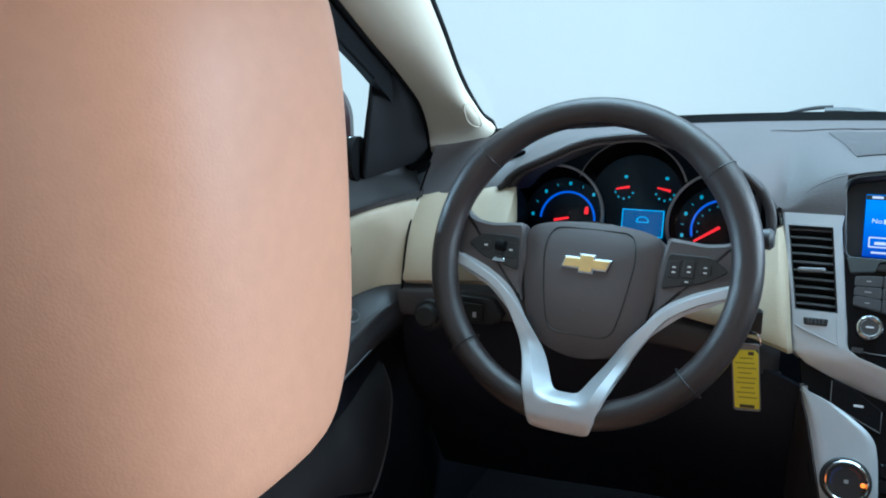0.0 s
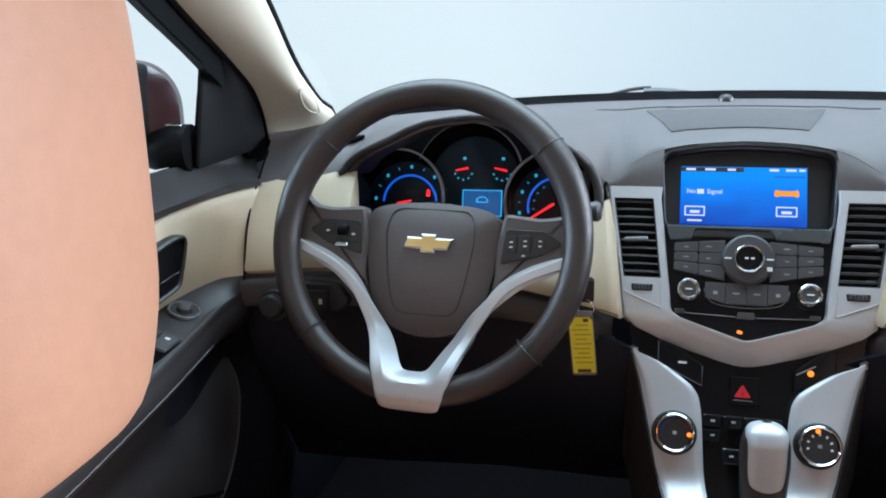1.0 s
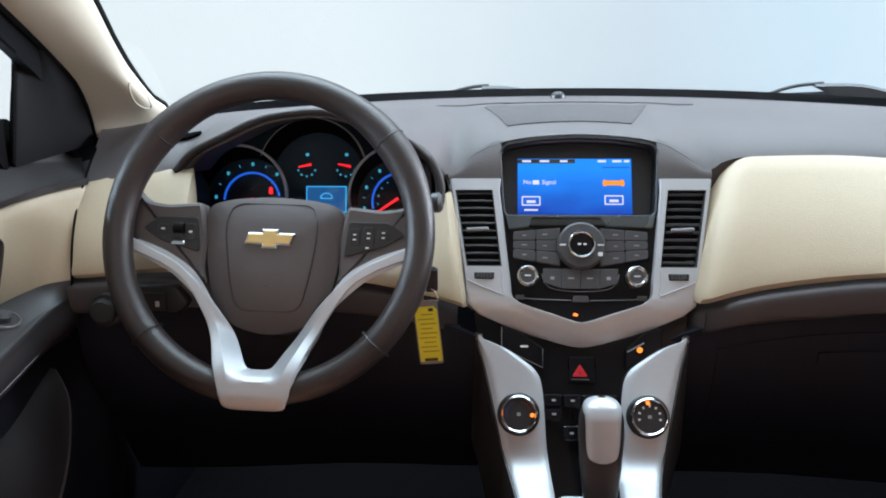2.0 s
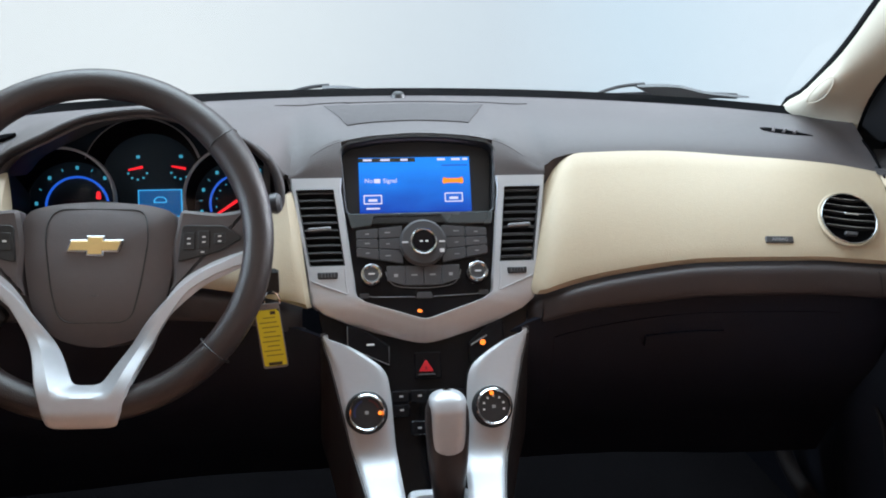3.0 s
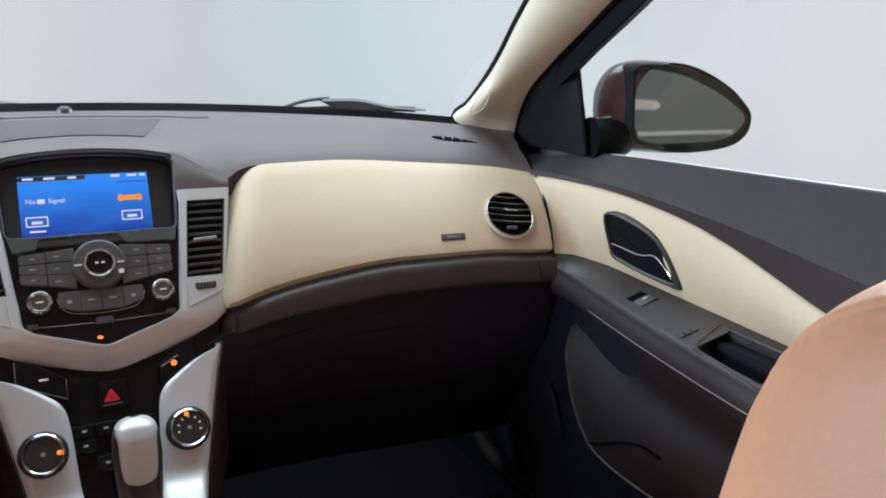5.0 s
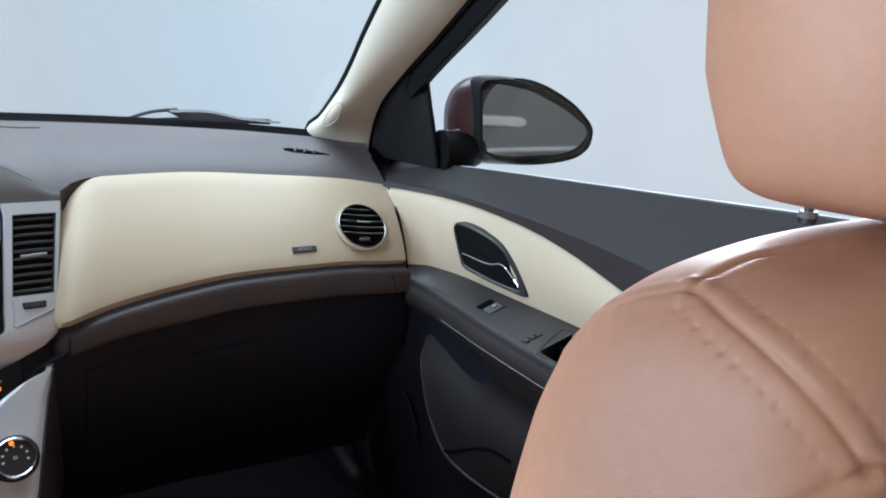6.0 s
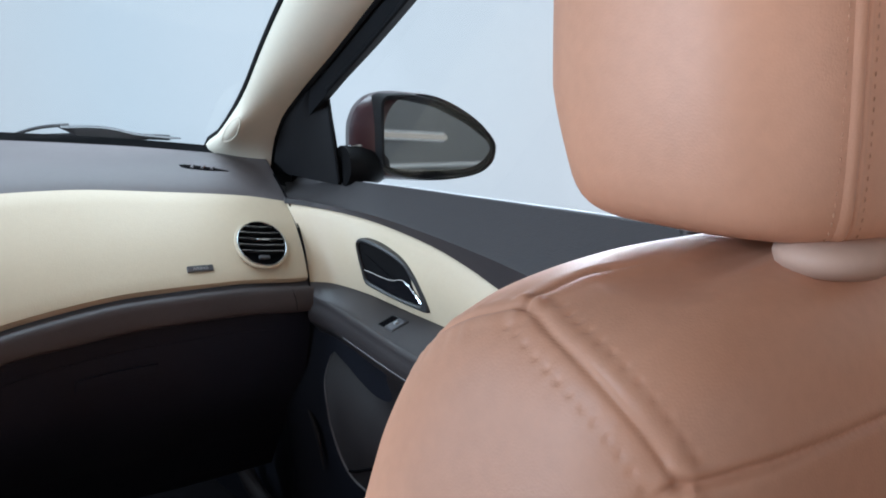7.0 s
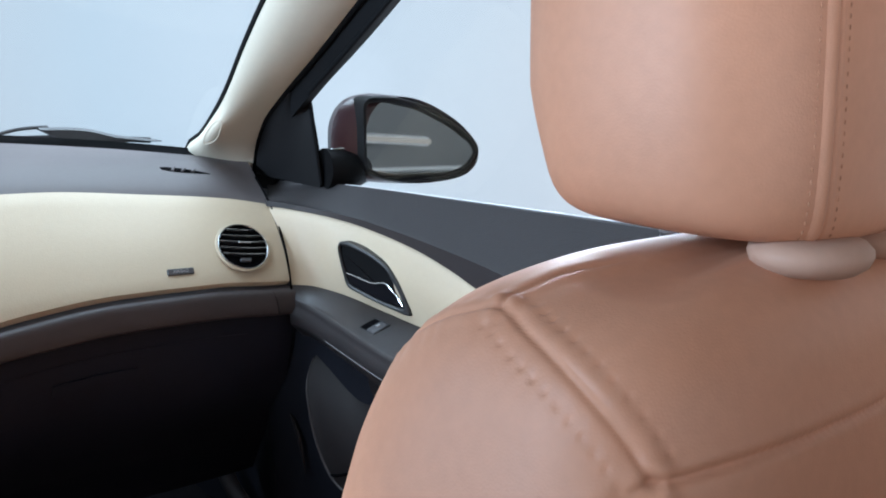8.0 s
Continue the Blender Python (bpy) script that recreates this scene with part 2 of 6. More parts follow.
def plate(pts, m, depth=0.004, bevel=0.001, w=0.0, bm=None):
    """A bevelled plate with the outline pts in the frame m, its face at w."""
    bm = bm or bmesh.new()
    flat = [Vector((p[0], p[1])) for p in pts]
    small = inset(flat, bevel)
    loops = [[m @ Vector((p.x, p.y, w - depth)) for p in flat], [m @ Vector((p.x, p.y, w - bevel)) for p in flat], [m @ Vector((p.x, p.y, w)) for p in small]]
    return rings(bm, loops)


def ring_plate(outer, inner, m, depth=0.006, bevel=0.0015, w=0.0, bm=None):
    """A frame between two outlines of the same count."""
    bm = bm or bmesh.new()
    o, i = [Vector(p[:2]) for p in outer], [Vector(p[:2]) for p in inner]
    o2, i2 = inset(o, bevel), inset(i, -bevel)
    seq = [(o, w - depth), (o, w - bevel), (o2, w), (i2, w), (i, w - bevel), (i, w - depth), (o, w - depth)]
    return rings(bm, [[m @ Vector((p.x, p.y, h)) for p in lp] for lp, h in seq], cap0=False, cap1=False)


def pillow(pts, m, height, w=0.0, steps=6, power=2.2, bm=None, depth=0.004, centre=None):
    """A domed cushion over an outline."""
    bm = bm or bmesh.new()
    flat = [Vector(p[:2]) for p in pts]
    c = Vector(centre) if centre else sum(flat, Vector((0, 0))) / len(flat)
    loops = [[m @ Vector((p.x, p.y, w - depth)) for p in flat]]
    for k in range(steps + 1):
        s = 1 - (k / (steps + 0.6)) ** 1.4
        h = height * (1 - s ** power)
        loops.append([m @ Vector((c.x + (p.x - c.x) * s, c.y + (p.y - c.y) * s, w + h)) for p in flat])
    return rings(bm, loops)


def disc(r, m, depth=0.004, bevel=0.001, w=0.0, n=32, at=(0, 0), bm=None):
    return plate([(at[0] + r * math.cos(2 * math.pi * i / n), at[1] + r * math.sin(2 * math.pi * i / n)) for i in range(n)], m, depth, bevel, w, bm)


def hoop(r1, r0, m, depth=0.004, bevel=0.001, w=0.0, n=40, at=(0, 0), bm=None, a0=0.0, a1=360.0):
    if a1 - a0 > 359:
        o = [(at[0] + r1 * math.cos(2 * math.pi * i / n), at[1] + r1 * math.sin(2 * math.pi * i / n)) for i in range(n)]
        q = [(at[0] + r0 * math.cos(2 * math.pi * i / n), at[1] + r0 * math.sin(2 * math.pi * i / n)) for i in range(n)]
        return ring_plate(o, q, m, depth, bevel, w, bm)
    ang = [radians(a0 + (a1 - a0) * i / n) for i in range(n + 1)]
    pts = [(at[0] + r1 * math.cos(a), at[1] + r1 * math.sin(a)) for a in ang] + [(at[0] + r0 * math.cos(a), at[1] + r0 * math.sin(a)) for a in reversed(ang)]
    return plate(pts, m, depth, bevel, w, bm)


def tube(path, radius, n=10, closed=False, bm=None, flat=1.0):
    """A round bar along a path; radius: a number or one for each point."""
    bm = bm or bmesh.new()
    path = [Vector(p) for p in path]
    loops = []
    up = Vector((0.013, 0.021, 1.0))
    for i, p in enumerate(path):
        a = path[i - 1] if (i or closed) else p
        b = path[(i + 1) % len(path)] if (i < len(path) - 1 or closed) else p
        d = (b - a).normalized()
        s = d.cross(up)
        if s.length < 1e-3:
            s = d.cross(Vector((1, 0, 0)))
        s.normalize()
        t = s.cross(d)
        r = radius[i] if isinstance(radius, (list, tuple)) else radius
        loops.append([p + s * r * math.cos(2 * math.pi * k / n) + t * r * flat * math.sin(2 * math.pi * k / n) for k in range(n)])
    if closed:
        loops.append(loops[0])
    return rings(bm, loops, cap0=not closed, cap1=not closed)


def sheet(fn, nu, nv, thick=0.0, bm=None):
    """A surface fn(u, v) over the unit square, with a thickness along its normal (to its back)."""
    bm = bm or bmesh.new()
    g = [[Vector(fn(i / nu, j / nv)) for j in range(nv + 1)] for i in range(nu + 1)]
    rings(bm, g, closed=False)
    if thick:
        back = []
        for i in range(nu + 1):
            row = []
            for j in range(nv + 1):
                du = g[min(i + 1, nu)][j] - g[max(i - 1, 0)][j]
                dv = g[i][min(j + 1, nv)] - g[i][max(j - 1, 0)]
                nn = du.cross(dv)
                nn = nn.normalized() if nn.length > 1e-12 else Vector((0, 0, 1))
                row.append(g[i][j] - nn * thick)
            back.append(row)
        rings(bm, back, closed=False)
        edge = lambda q: [q[i][0] for i in range(nu + 1)] + [q[nu][j] for j in range(1, nv + 1)] + [q[i][nv] for i in range(nu - 1, -1, -1)] + [q[0][j] for j in range(nv - 1, 0, -1)]
        rings(bm, [edge(g), edge(back)], cap0=False, cap1=False)
    return bm


def box(lo, hi, bevel=0.002, m=None, bm=None):
    """A bevelled box from corner to corner."""
    bm = bm or bmesh.new()
    m = m or Matrix()
    (x0, y0, z0), (x1, y1, z1) = lo, hi
    b = min(bevel, (x1 - x0) / 2.1, (y1 - y0) / 2.1, (z1 - z0) / 2.1)
    def rect(i, z):
        return [m @ Vector(p) for p in ((x0 + i, y0 + i, z), (x1 - i, y0 + i, z), (x1 - i, y1 - i, z), (x0 + i, y1 - i, z))]
    return rings(bm, [rect(b, z0), rect(0, z0 + b), rect(0, z1 - b), rect(b, z1)])


def letters(text, size, m, parent, mat, name="lettering"):
    cu = bpy.data.curves.new("text", "FONT")
    cu.body, cu.size, cu.align_x, cu.align_y, cu.extrude = text, size, "CENTER", "CENTER", 0.0002
    tmp = bpy.data.objects.new("text", cu)
    me = bpy.data.meshes.new_from_object(tmp)
    bpy.data.objects.remove(tmp)
    bm = bmesh.new()
    bm.from_mesh(me)
    bpy.data.meshes.remove(me)
    bm.transform(m)
    return part(name, bm, mat, parent)


def at(m, u, v, w=0.0, turn=0.0):
    return m @ Matrix.Translation((u, v, w)) @ Matrix.Rotation(radians(turn), 4, "Z")


# ---- the booth and the shell of the car ----
C = -0.01  # the car's middle line


def backdrop():
    m = bpy.data.materials.new("glowing_white_backdrop")
    m.use_nodes = True
    nt = m.node_tree
    b = nt.nodes["Principled BSDF"]
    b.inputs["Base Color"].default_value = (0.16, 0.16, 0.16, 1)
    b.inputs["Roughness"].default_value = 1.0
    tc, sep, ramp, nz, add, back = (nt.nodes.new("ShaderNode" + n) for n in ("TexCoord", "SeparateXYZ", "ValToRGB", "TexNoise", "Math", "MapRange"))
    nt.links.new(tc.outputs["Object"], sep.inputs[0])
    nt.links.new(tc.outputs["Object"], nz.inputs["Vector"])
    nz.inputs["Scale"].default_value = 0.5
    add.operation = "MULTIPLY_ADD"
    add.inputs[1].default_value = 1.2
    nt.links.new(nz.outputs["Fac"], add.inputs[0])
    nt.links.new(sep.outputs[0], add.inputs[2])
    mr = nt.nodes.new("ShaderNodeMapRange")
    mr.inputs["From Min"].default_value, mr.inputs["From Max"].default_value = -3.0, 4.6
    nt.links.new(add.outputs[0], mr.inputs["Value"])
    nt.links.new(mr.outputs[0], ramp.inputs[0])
    # The wall's lighting is put into its glow: a ramp across, fading rearward.
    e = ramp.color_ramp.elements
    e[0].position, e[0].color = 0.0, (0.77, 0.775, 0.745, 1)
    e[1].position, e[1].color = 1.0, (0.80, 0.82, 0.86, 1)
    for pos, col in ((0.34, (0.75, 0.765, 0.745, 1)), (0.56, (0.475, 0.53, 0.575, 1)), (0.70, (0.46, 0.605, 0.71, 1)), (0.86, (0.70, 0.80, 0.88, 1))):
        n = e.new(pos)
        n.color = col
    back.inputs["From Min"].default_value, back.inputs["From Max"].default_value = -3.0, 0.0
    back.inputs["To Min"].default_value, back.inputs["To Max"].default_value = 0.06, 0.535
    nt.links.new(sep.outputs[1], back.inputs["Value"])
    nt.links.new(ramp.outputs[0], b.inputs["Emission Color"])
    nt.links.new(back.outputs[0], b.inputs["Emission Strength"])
    bm = bmesh.new()
    n = 64
    def ring(r, z):
        return [Vector((r * math.sin(2 * math.pi * i / n), r * math.cos(2 * math.pi * i / n), z)) for i in range(n)]
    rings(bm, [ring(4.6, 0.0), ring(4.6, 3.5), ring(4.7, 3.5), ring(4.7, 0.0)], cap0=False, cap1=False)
    part("backdrop", bm, m, None, "pale white booth wall with its light painted as glow", kind="structure", category="wall")
    bm = bmesh.new()
    rings(bm, [ring(4.75, -0.05), ring(4.75, 0.0)])
    part("ground", bm, CONCRETE, None, "light grey painted booth floor", kind="structure", category="floor")
    bm = bmesh.new()
    rings(bm, [ring(4.75, 3.5), ring(4.75, 3.6)])
    part("ceiling", bm, HEADLINER, None, "plain white booth ceiling", kind="structure", category="ceiling")


backdrop()


def strip_light():
    f = thing("strip_light", (1.05, -4.36, 0.64), "white strip light low on the rear booth wall", "lamp")
    part("housing", box((0.55, -4.42, 0.60), (1.50, -4.36, 0.68), 0.01), PALE, f)
    part("diffuser", box((0.58, -4.365, 0.62), (1.47, -4.345, 0.66), 0.008), glow("white_tube", (1.0, 0.97, 0.93), 0.8), f)


strip_light()


def mirror_line_bar():
    # Made-up bar on two posts, added so the mirror reflects a bright sloping line.
    f = thing("mirror_line_bar", (1.3, -4.20, 0.40), "pale sloping bar added for bright lines in the door mirror", "rail")
    part("rail", tube([(0.62, -4.20, 0.375), (1.30, -4.20, 0.430), (1.98, -4.12, 0.487)], 0.018, 10), PALE, f)
    for x, z in ((0.66, 0.378), (1.90, 0.480)):
        part("post", tube([(x, -4.20 if x < 1 else -4.13, 0.0), (x, -4.20 if x < 1 else -4.13, z)], 0.014, 10), BEZEL, f)


mirror_line_bar()

# edge of the windscreen beside the pillar, from its foot up to the roof (height, x, y)
WS_EDGE = [(0.955, 0.600, 0.965), (0.980, 0.606, 0.925), (1.010, 0.603, 0.880), (1.055, 0.592, 0.812), (1.115, 0.577, 0.735), (1.175, 0.561, 0.650), (1.390, 0.500, 0.300)]
SEAL_EDGE = [(0.905, 0.683, 0.900), (0.955, 0.674, 0.877), (1.005, 0.662, 0.830), (1.052, 0.651, 0.755), (1.110, 0.636, 0.646), (1.178, 0.619, 0.525), (1.390, 0.560, 0.150)]


def shell_of_car():
    # floor, bulkhead, roof, side walls behind the front doors, rear bulkhead
    bm = box((-0.75, -1.6, 0.27), (0.75, 1.25, 0.30))
    part("floor", bm, CARPET, None, "dark brown carpet of the car floor", kind="structure", category="floor")
    bm = sheet(lambda u, v: (C + (u - 0.5) * 1.5, 1.12 + 0.10 * v, 0.29 + 0.62 * v), 6, 6, -0.02)
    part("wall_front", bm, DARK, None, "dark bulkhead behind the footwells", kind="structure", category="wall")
    def roof(u, v):
        x = (u - 0.5) * 2
        y = 0.30 - 1.75 * v
        return (C + x * 0.56, y + 0.03 * (1 - x * x) * (1 - v), 1.39 + 0.035 * (1 - x * x) - 0.05 * v * v)
    part("ceiling", sheet(roof, 16, 10, 0.03), HEADLINER, None, "cream cloth headliner of the car roof", kind="structure", category="ceiling")
    # Unseen wall: tan for warm bounce, its height cuts off the rear lamp.
    part("wall_rear", box((-0.68, -1.62, 0.30), (0.66, -1.58, 1.17), 0.01), LEATHER, None, "unseen tan rear wall that bounces and blocks light", kind="structure", category="wall")
    for s in (-1, 1):
        lo, hi = sorted((C + s * 0.70, C + s * 0.76))
        part("wall_side", box((lo, -1.6, 0.28), (hi, -0.36, 0.96), 0.01), BROWN, None, "dark rear door trim below the window line", kind="structure", category="wall")
        def flank(u, v):
            y, z = -0.41 - 1.2 * u, 0.28 + 0.68 * v
            return (C + s * (0.80 + 0.05 * math.sin(math.pi * v) - 0.03 * v + 0.03 * u), y, z)
        part("trim", tube([(C + s * (0.784 + 0.026 * k / 12), -0.42 - 1.17 * k / 12, 0.958) for k in range(13)], 0.006, 8), DULL_CHROME, None, "bright moulding along the outer window sill", kind="structure", category="trim")
        part("wall_outer", sheet(flank, 12, 10, -0.01 * s), RED_PAINT, None, "dark red painted rear flank of the car", kind="structure", category="wall")
        def post(u, v):
            z = 0.95 + 0.46 * v
            return (C + s * (0.715 - 0.15 * v), -0.28 - 0.16 * u - 0.10 * v, z)
        part("pillar_middle", sheet(post, 4, 6, 0.04 * s), PILLAR, None, "cream roof pillar behind the front door", kind="structure", category="pillar")
        def rail(u, v):
            a = math.pi * (v - 0.5)
            y = 0.30 - 1.8 * u
            return (C + s * (0.565 + 0.03 * math.cos(a)), y, 1.375 + 0.03 * math.sin(a))
        part("trim", sheet(rail, 10, 6, 0.01 * s), HEADLINER, None, "cream roof rail above the side window", kind="structure", category="trim")


shell_of_car()


def a_pillar(s):
    p = thing("roof_pillar", (C + s * 0.63, 0.87, 0.94), "cream plastic windscreen pillar trim with an airbag badge", "pillar", "windscreen pillars", "structure")
    def skin(u, v):
        z = 0.925 + 0.465 * v ** 1.15
        a, b = interp(z, WS_EDGE), interp(z, SEAL_EDGE)
        if z < 0.955:
            a = a + Vector((0.01, 0.10)) * ((0.955 - z) / 0.03)
        x, y = a[0] * (1 - u) + b[0] * u, a[1] * (1 - u) + b[1] * u
        bulge = math.sin(math.pi * u) ** 0.8
        flare = 0.018 * math.exp(-((z - 0.985) / 0.03) ** 2) * math.exp(-((u - 0.35) / 0.3) ** 2)
        return (C + s * (x - 0.022 * bulge - flare), y - (0.016 * bulge + flare), z)
    part("cover", sheet(skin, 14, 34, 0.003 * s), PILLAR, p)
    # black gasket along the glass
    g = [(C + s * (interp(0.950 + 0.44 * k / 30, WS_EDGE)[0] + 0.003), interp(0.950 + 0.44 * k / 30, WS_EDGE)[1] + 0.006, 0.950 + 0.44 * k / 30) for k in range(31)]
    part("gasket", tube(g, 0.006, 8), RUBBER, p, "black rubber windscreen edge")
    # oval badge moulded low into the cover
    v0 = ((0.988 - 0.925) / 0.465) ** (1 / 1.15)
    oval = lambda k: [Vector(skin(0.36 + 0.135 * k * math.cos(a) - 0.03 * k * math.sin(a), v0 + 0.050 * k * math.sin(a))) for a in [2 * math.pi * i / 32 for i in range(32)]]
    part("badge", tube(oval(1.0), 0.0011, 6, True), PILLAR, p, "moulded oval airbag badge")


for side_sign in (-1, 1):
    a_pillar(side_sign)


def front_edge(x):
    """Where the dashboard meets the windscreen: y and z."""
    q = abs(x - C)
    return 1.075 - 0.30 * q * q - 0.25 * max(q - 0.5, 0), 0.962 - 0.050 * q * q


def windscreen():
    w = thing("window_windscreen", (C, 1.05, 0.95), "clear laminated windscreen with a black edge", "windscreen", kind="structure")
    def pane(u, v):
        z = 0.955 + 0.435 * v
        e = interp(z, WS_EDGE)
        x = (u - 0.5) * 2
        return (C + x * (e[0] + 0.004), e[1] + 0.012 + 0.10 * (1 - x * x), z)
    ob = part("pane", sheet(pane, 24, 16), GLASS, w)
    ob.visible_shadow = False
    def frit(u, v):
        x = (u - 0.5) * 2 * 0.605
        y, z = front_edge(C + x)
        return (C + x, y + 0.008 + 0.006 * v, z - 0.006 + 0.017 * v)
    part("lower_edge", sheet(frit, 40, 2, 0.004), RUBBER, w, "black band along the foot of the glass")
    def header(u, v):
        x = (u - 0.5) * 2
        return (C + x * 0.50, 0.32 + 0.10 * (1 - x * x) - 0.09 * v, 1.385 + 0.035 * (1 - x * x) * v - 0.006 * (1 - v))
    part("header", sheet(header, 16, 3, 0.02), HEADLINER, w)


windscreen()


def wiper(ridge, label):
    """A wiper lying flat: ridge is the line of its top from the pivot to the tip (x, z)."""
    x0, x1 = ridge[0][0], ridge[-1][0]
    w = thing("wiper", (x0, 1.13, 0.945), label, "wiper", "windscreen wipers")
    top = [Vector((p.x, 1.13, p.y)) for p in spline([(x, z, 0) for x, z in ridge], 6)]
    low = lambda x: 0.950 + 0.004 * math.sin(math.pi * (x - x0) / (x1 - x0))
    start = x0 + 0.26 * (x1 - x0)
    body = [p for p in top if p.x >= start]
    foot = lambda p: p.z - 0.0025 - (p.z - low(p.x) + 0.008) * min(1, 2.2 * (x1 - p.x) / (x1 - x0), 0.02 + 5 * (p.x - start) / (x1 - x0))
    part("arm", tube([p for p in top if p.x <= start + 0.02], 0.0030, 8), WIPER, w)
    bm = bmesh.new()
    rings(bm, [[Vector((p.x, 1.120, foot(p))), Vector((p.x, 1.118, max(foot(p) + 0.001, p.z - 0.004))), Vector((p.x, 1.124, p.z)), Vector((p.x, 1.136, p.z - 0.001)), Vector((p.x, 1.140, foot(p)))] for p in body])
    part("cover", bm, WIPER, w, "flat grey-black wiper arm cover", sharp=0.4)
    blade = [(x0 + 0.01 + 0.92 * (x1 - x0) * k / 16, 1.142, low(x0 + (x1 - x0) * k / 16) + 0.001) for k in range(17)]
    part("blade", tube(blade, 0.0045, 6, flat=1.3), WIPER, w)


wiper([(-0.190, 0.962), (-0.165, 0.969), (-0.140, 0.973), (-0.105, 0.974), (-0.070, 0.970), (-0.020, 0.963), (0.01, 0.957)], "black wiper arm lying at the foot of the windscreen")
wiper([(0.332, 0.955), (0.355, 0.964), (0.385, 0.971), (0.430, 0.9742), (0.480, 0.9725), (0.530, 0.962), (0.575, 0.957), (0.612, 0.953)], "black wiper arm lying beside the windscreen pillar")


# ---- dashboard ----
dashboard = thing("dashboard", (0, 0.95, 0.80), "dark brown and cream two-tone car dashboard", "dashboard")
LIP = [(-0.682, 0.756, 0.882), (-0.665, 0.765, 0.884), (-0.58, 0.785, 0.893), (-0.548, 0.792, 0.896), (-0.533, 0.797, 0.902), (-0.523, 0.80, 0.914), (-0.507, 0.80, 0.927), (-0.485, 0.80, 0.938), (-0.46, 0.80, 0.949), (-0.43, 0.80, 0.963), (-0.40, 0.80, 0.972), (-0.342, 0.80, 0.978),
       (-0.28, 0.80, 0.963), (-0.25, 0.80, 0.951), (-0.222, 0.802, 0.938), (-0.190, 0.81, 0.906), (-0.172, 0.82, 0.884), (-0.14, 0.838, 0.910), (-0.108, 0.847, 0.924), (-0.06, 0.851, 0.932), (0, 0.853, 0.935),
       (0.06, 0.851, 0.932), (0.108, 0.847, 0.924), (0.14, 0.838, 0.908), (0.168, 0.828, 0.890), (0.19, 0.832, 0.902), (0.22, 0.833, 0.908), (0.32, 0.832, 0.910), (0.46, 0.815, 0.903), (0.57, 0.795, 0.895), (0.645, 0.765, 0.884), (0.662, 0.756, 0.882)]


def dash_top(u, v):
    x = -0.680 + 1.34 * u
    far = min(max((abs(x - C) - 0.56) / 0.11, 0), 1)
    x -= math.copysign(far * (0.67 - interp(v, [(0.0, 0.646), (0.4, 0.653), (0.7, 0.661), (1.0, 0.668)])), x - C)
    y0, z0 = interp(x, LIP)
    xf = C + (x - C) * (0.93 + 0.065 * max(0, abs(x - C) - 0.50) / 0.15)
    y1, z1 = front_edge(xf)
    hood = max(z0 - 0.925, 0) / 0.05
    end = min(max((abs(x - C) - 0.575) / 0.07, 0), 1)
    roll = 1 - (1 - v) ** ((2.6 if hood < 0.01 else 2.2) - 1.5 * end * end * (3 - 2 * end))
    z = z0 + (z1 - z0) * roll + 0.010 * hood * math.sin(math.pi * v) * (1 - v)
    return (x + (xf - x) * v, y0 + (y1 - y0) * (v ** 1.15), z)


part("upper_pad", sheet(dash_top, 150, 26, 0.012), DASH, dashboard, "dark grey soft-touch upper dash pad")

# recessed speaker grille and demister slots on the pad
def on_top(x, v, lift=0.0015):
    p = Vector(dash_top((x + 0.680) / 1.34, v))
    return p + Vector((0, 0, lift))


def grille(u, v):
    return on_top((u - 0.5) * (0.172 + 0.076 * v) - 0.009, 0.205 + 0.40 * v, 0.0014)


part("speaker_grille", sheet(grille, 24, 12, 0.003), GRILLE, dashboard, "dark mesh speaker cover")
part("demister_slot", sheet(lambda u, v: on_top((u - 0.5) * 0.40 - 0.01, 0.690 + 0.012 * v, 0.0012), 30, 2, 0.002), GRILLE, dashboard)
sensor = [on_top(-0.014, 0.90, 0.0)]
bm = bmesh.new()
rings(bm, [[sensor[0] + Vector((0.011 * math.cos(a) * c, 0.011 * math.sin(a) * c, h)) for a in [2 * math.pi * i / 16 for i in range(16)]] for c, h in ((1, -0.002), (1, 0.003), (0.8, 0.007), (0.45, 0.0095))])
part("light_sensor", bm, BLACK, dashboard, "small black domed light sensor")
def demister_leaf(s, u, v):
    half = 0.034 * (1 - max(0, u - 0.45) / 0.55) ** 0.8 * min(1, 0.45 + u * 4)
    return on_top(C + s * (0.522 + 0.066 * u), 0.345 - 0.035 * u + half * (v - 0.5) * 2, 0.0010)


for s in (-1, 1):
    # No hole in the pad: a near-black sheet shows the outlet's inner shade.
    leaf = part("demister_vent", sheet(lambda u, v: demister_leaf(s, u, v), 16, 4, 0.004), OPENING_SHADE, dashboard, "leaf-shaped demister outlet drawn as a near-black sheet")
    for k in range(3):
        x = 0.5375 + 0.0130 * k
        rib = [on_top(C + s * (x - 0.0085 * (q / 4 - 0.5)), 0.340 - 0.006 * k + (0.040 - 0.007 * k) * (0.5 - q / 4) * 1.7, 0.0014) for q in range(5)]
        part("rib", tube(rib, 0.0021, 6), DASH, leaf)

# cream band below the pad
BAND_LOW = [(0.100, 0.718, 0.722), (0.140, 0.716, 0.738), (0.217, 0.717, 0.760), (0.295, 0.716, 0.773), (0.375, 0.709, 0.782), (0.50, 0.695, 0.785), (0.632, 0.690, 0.777)]


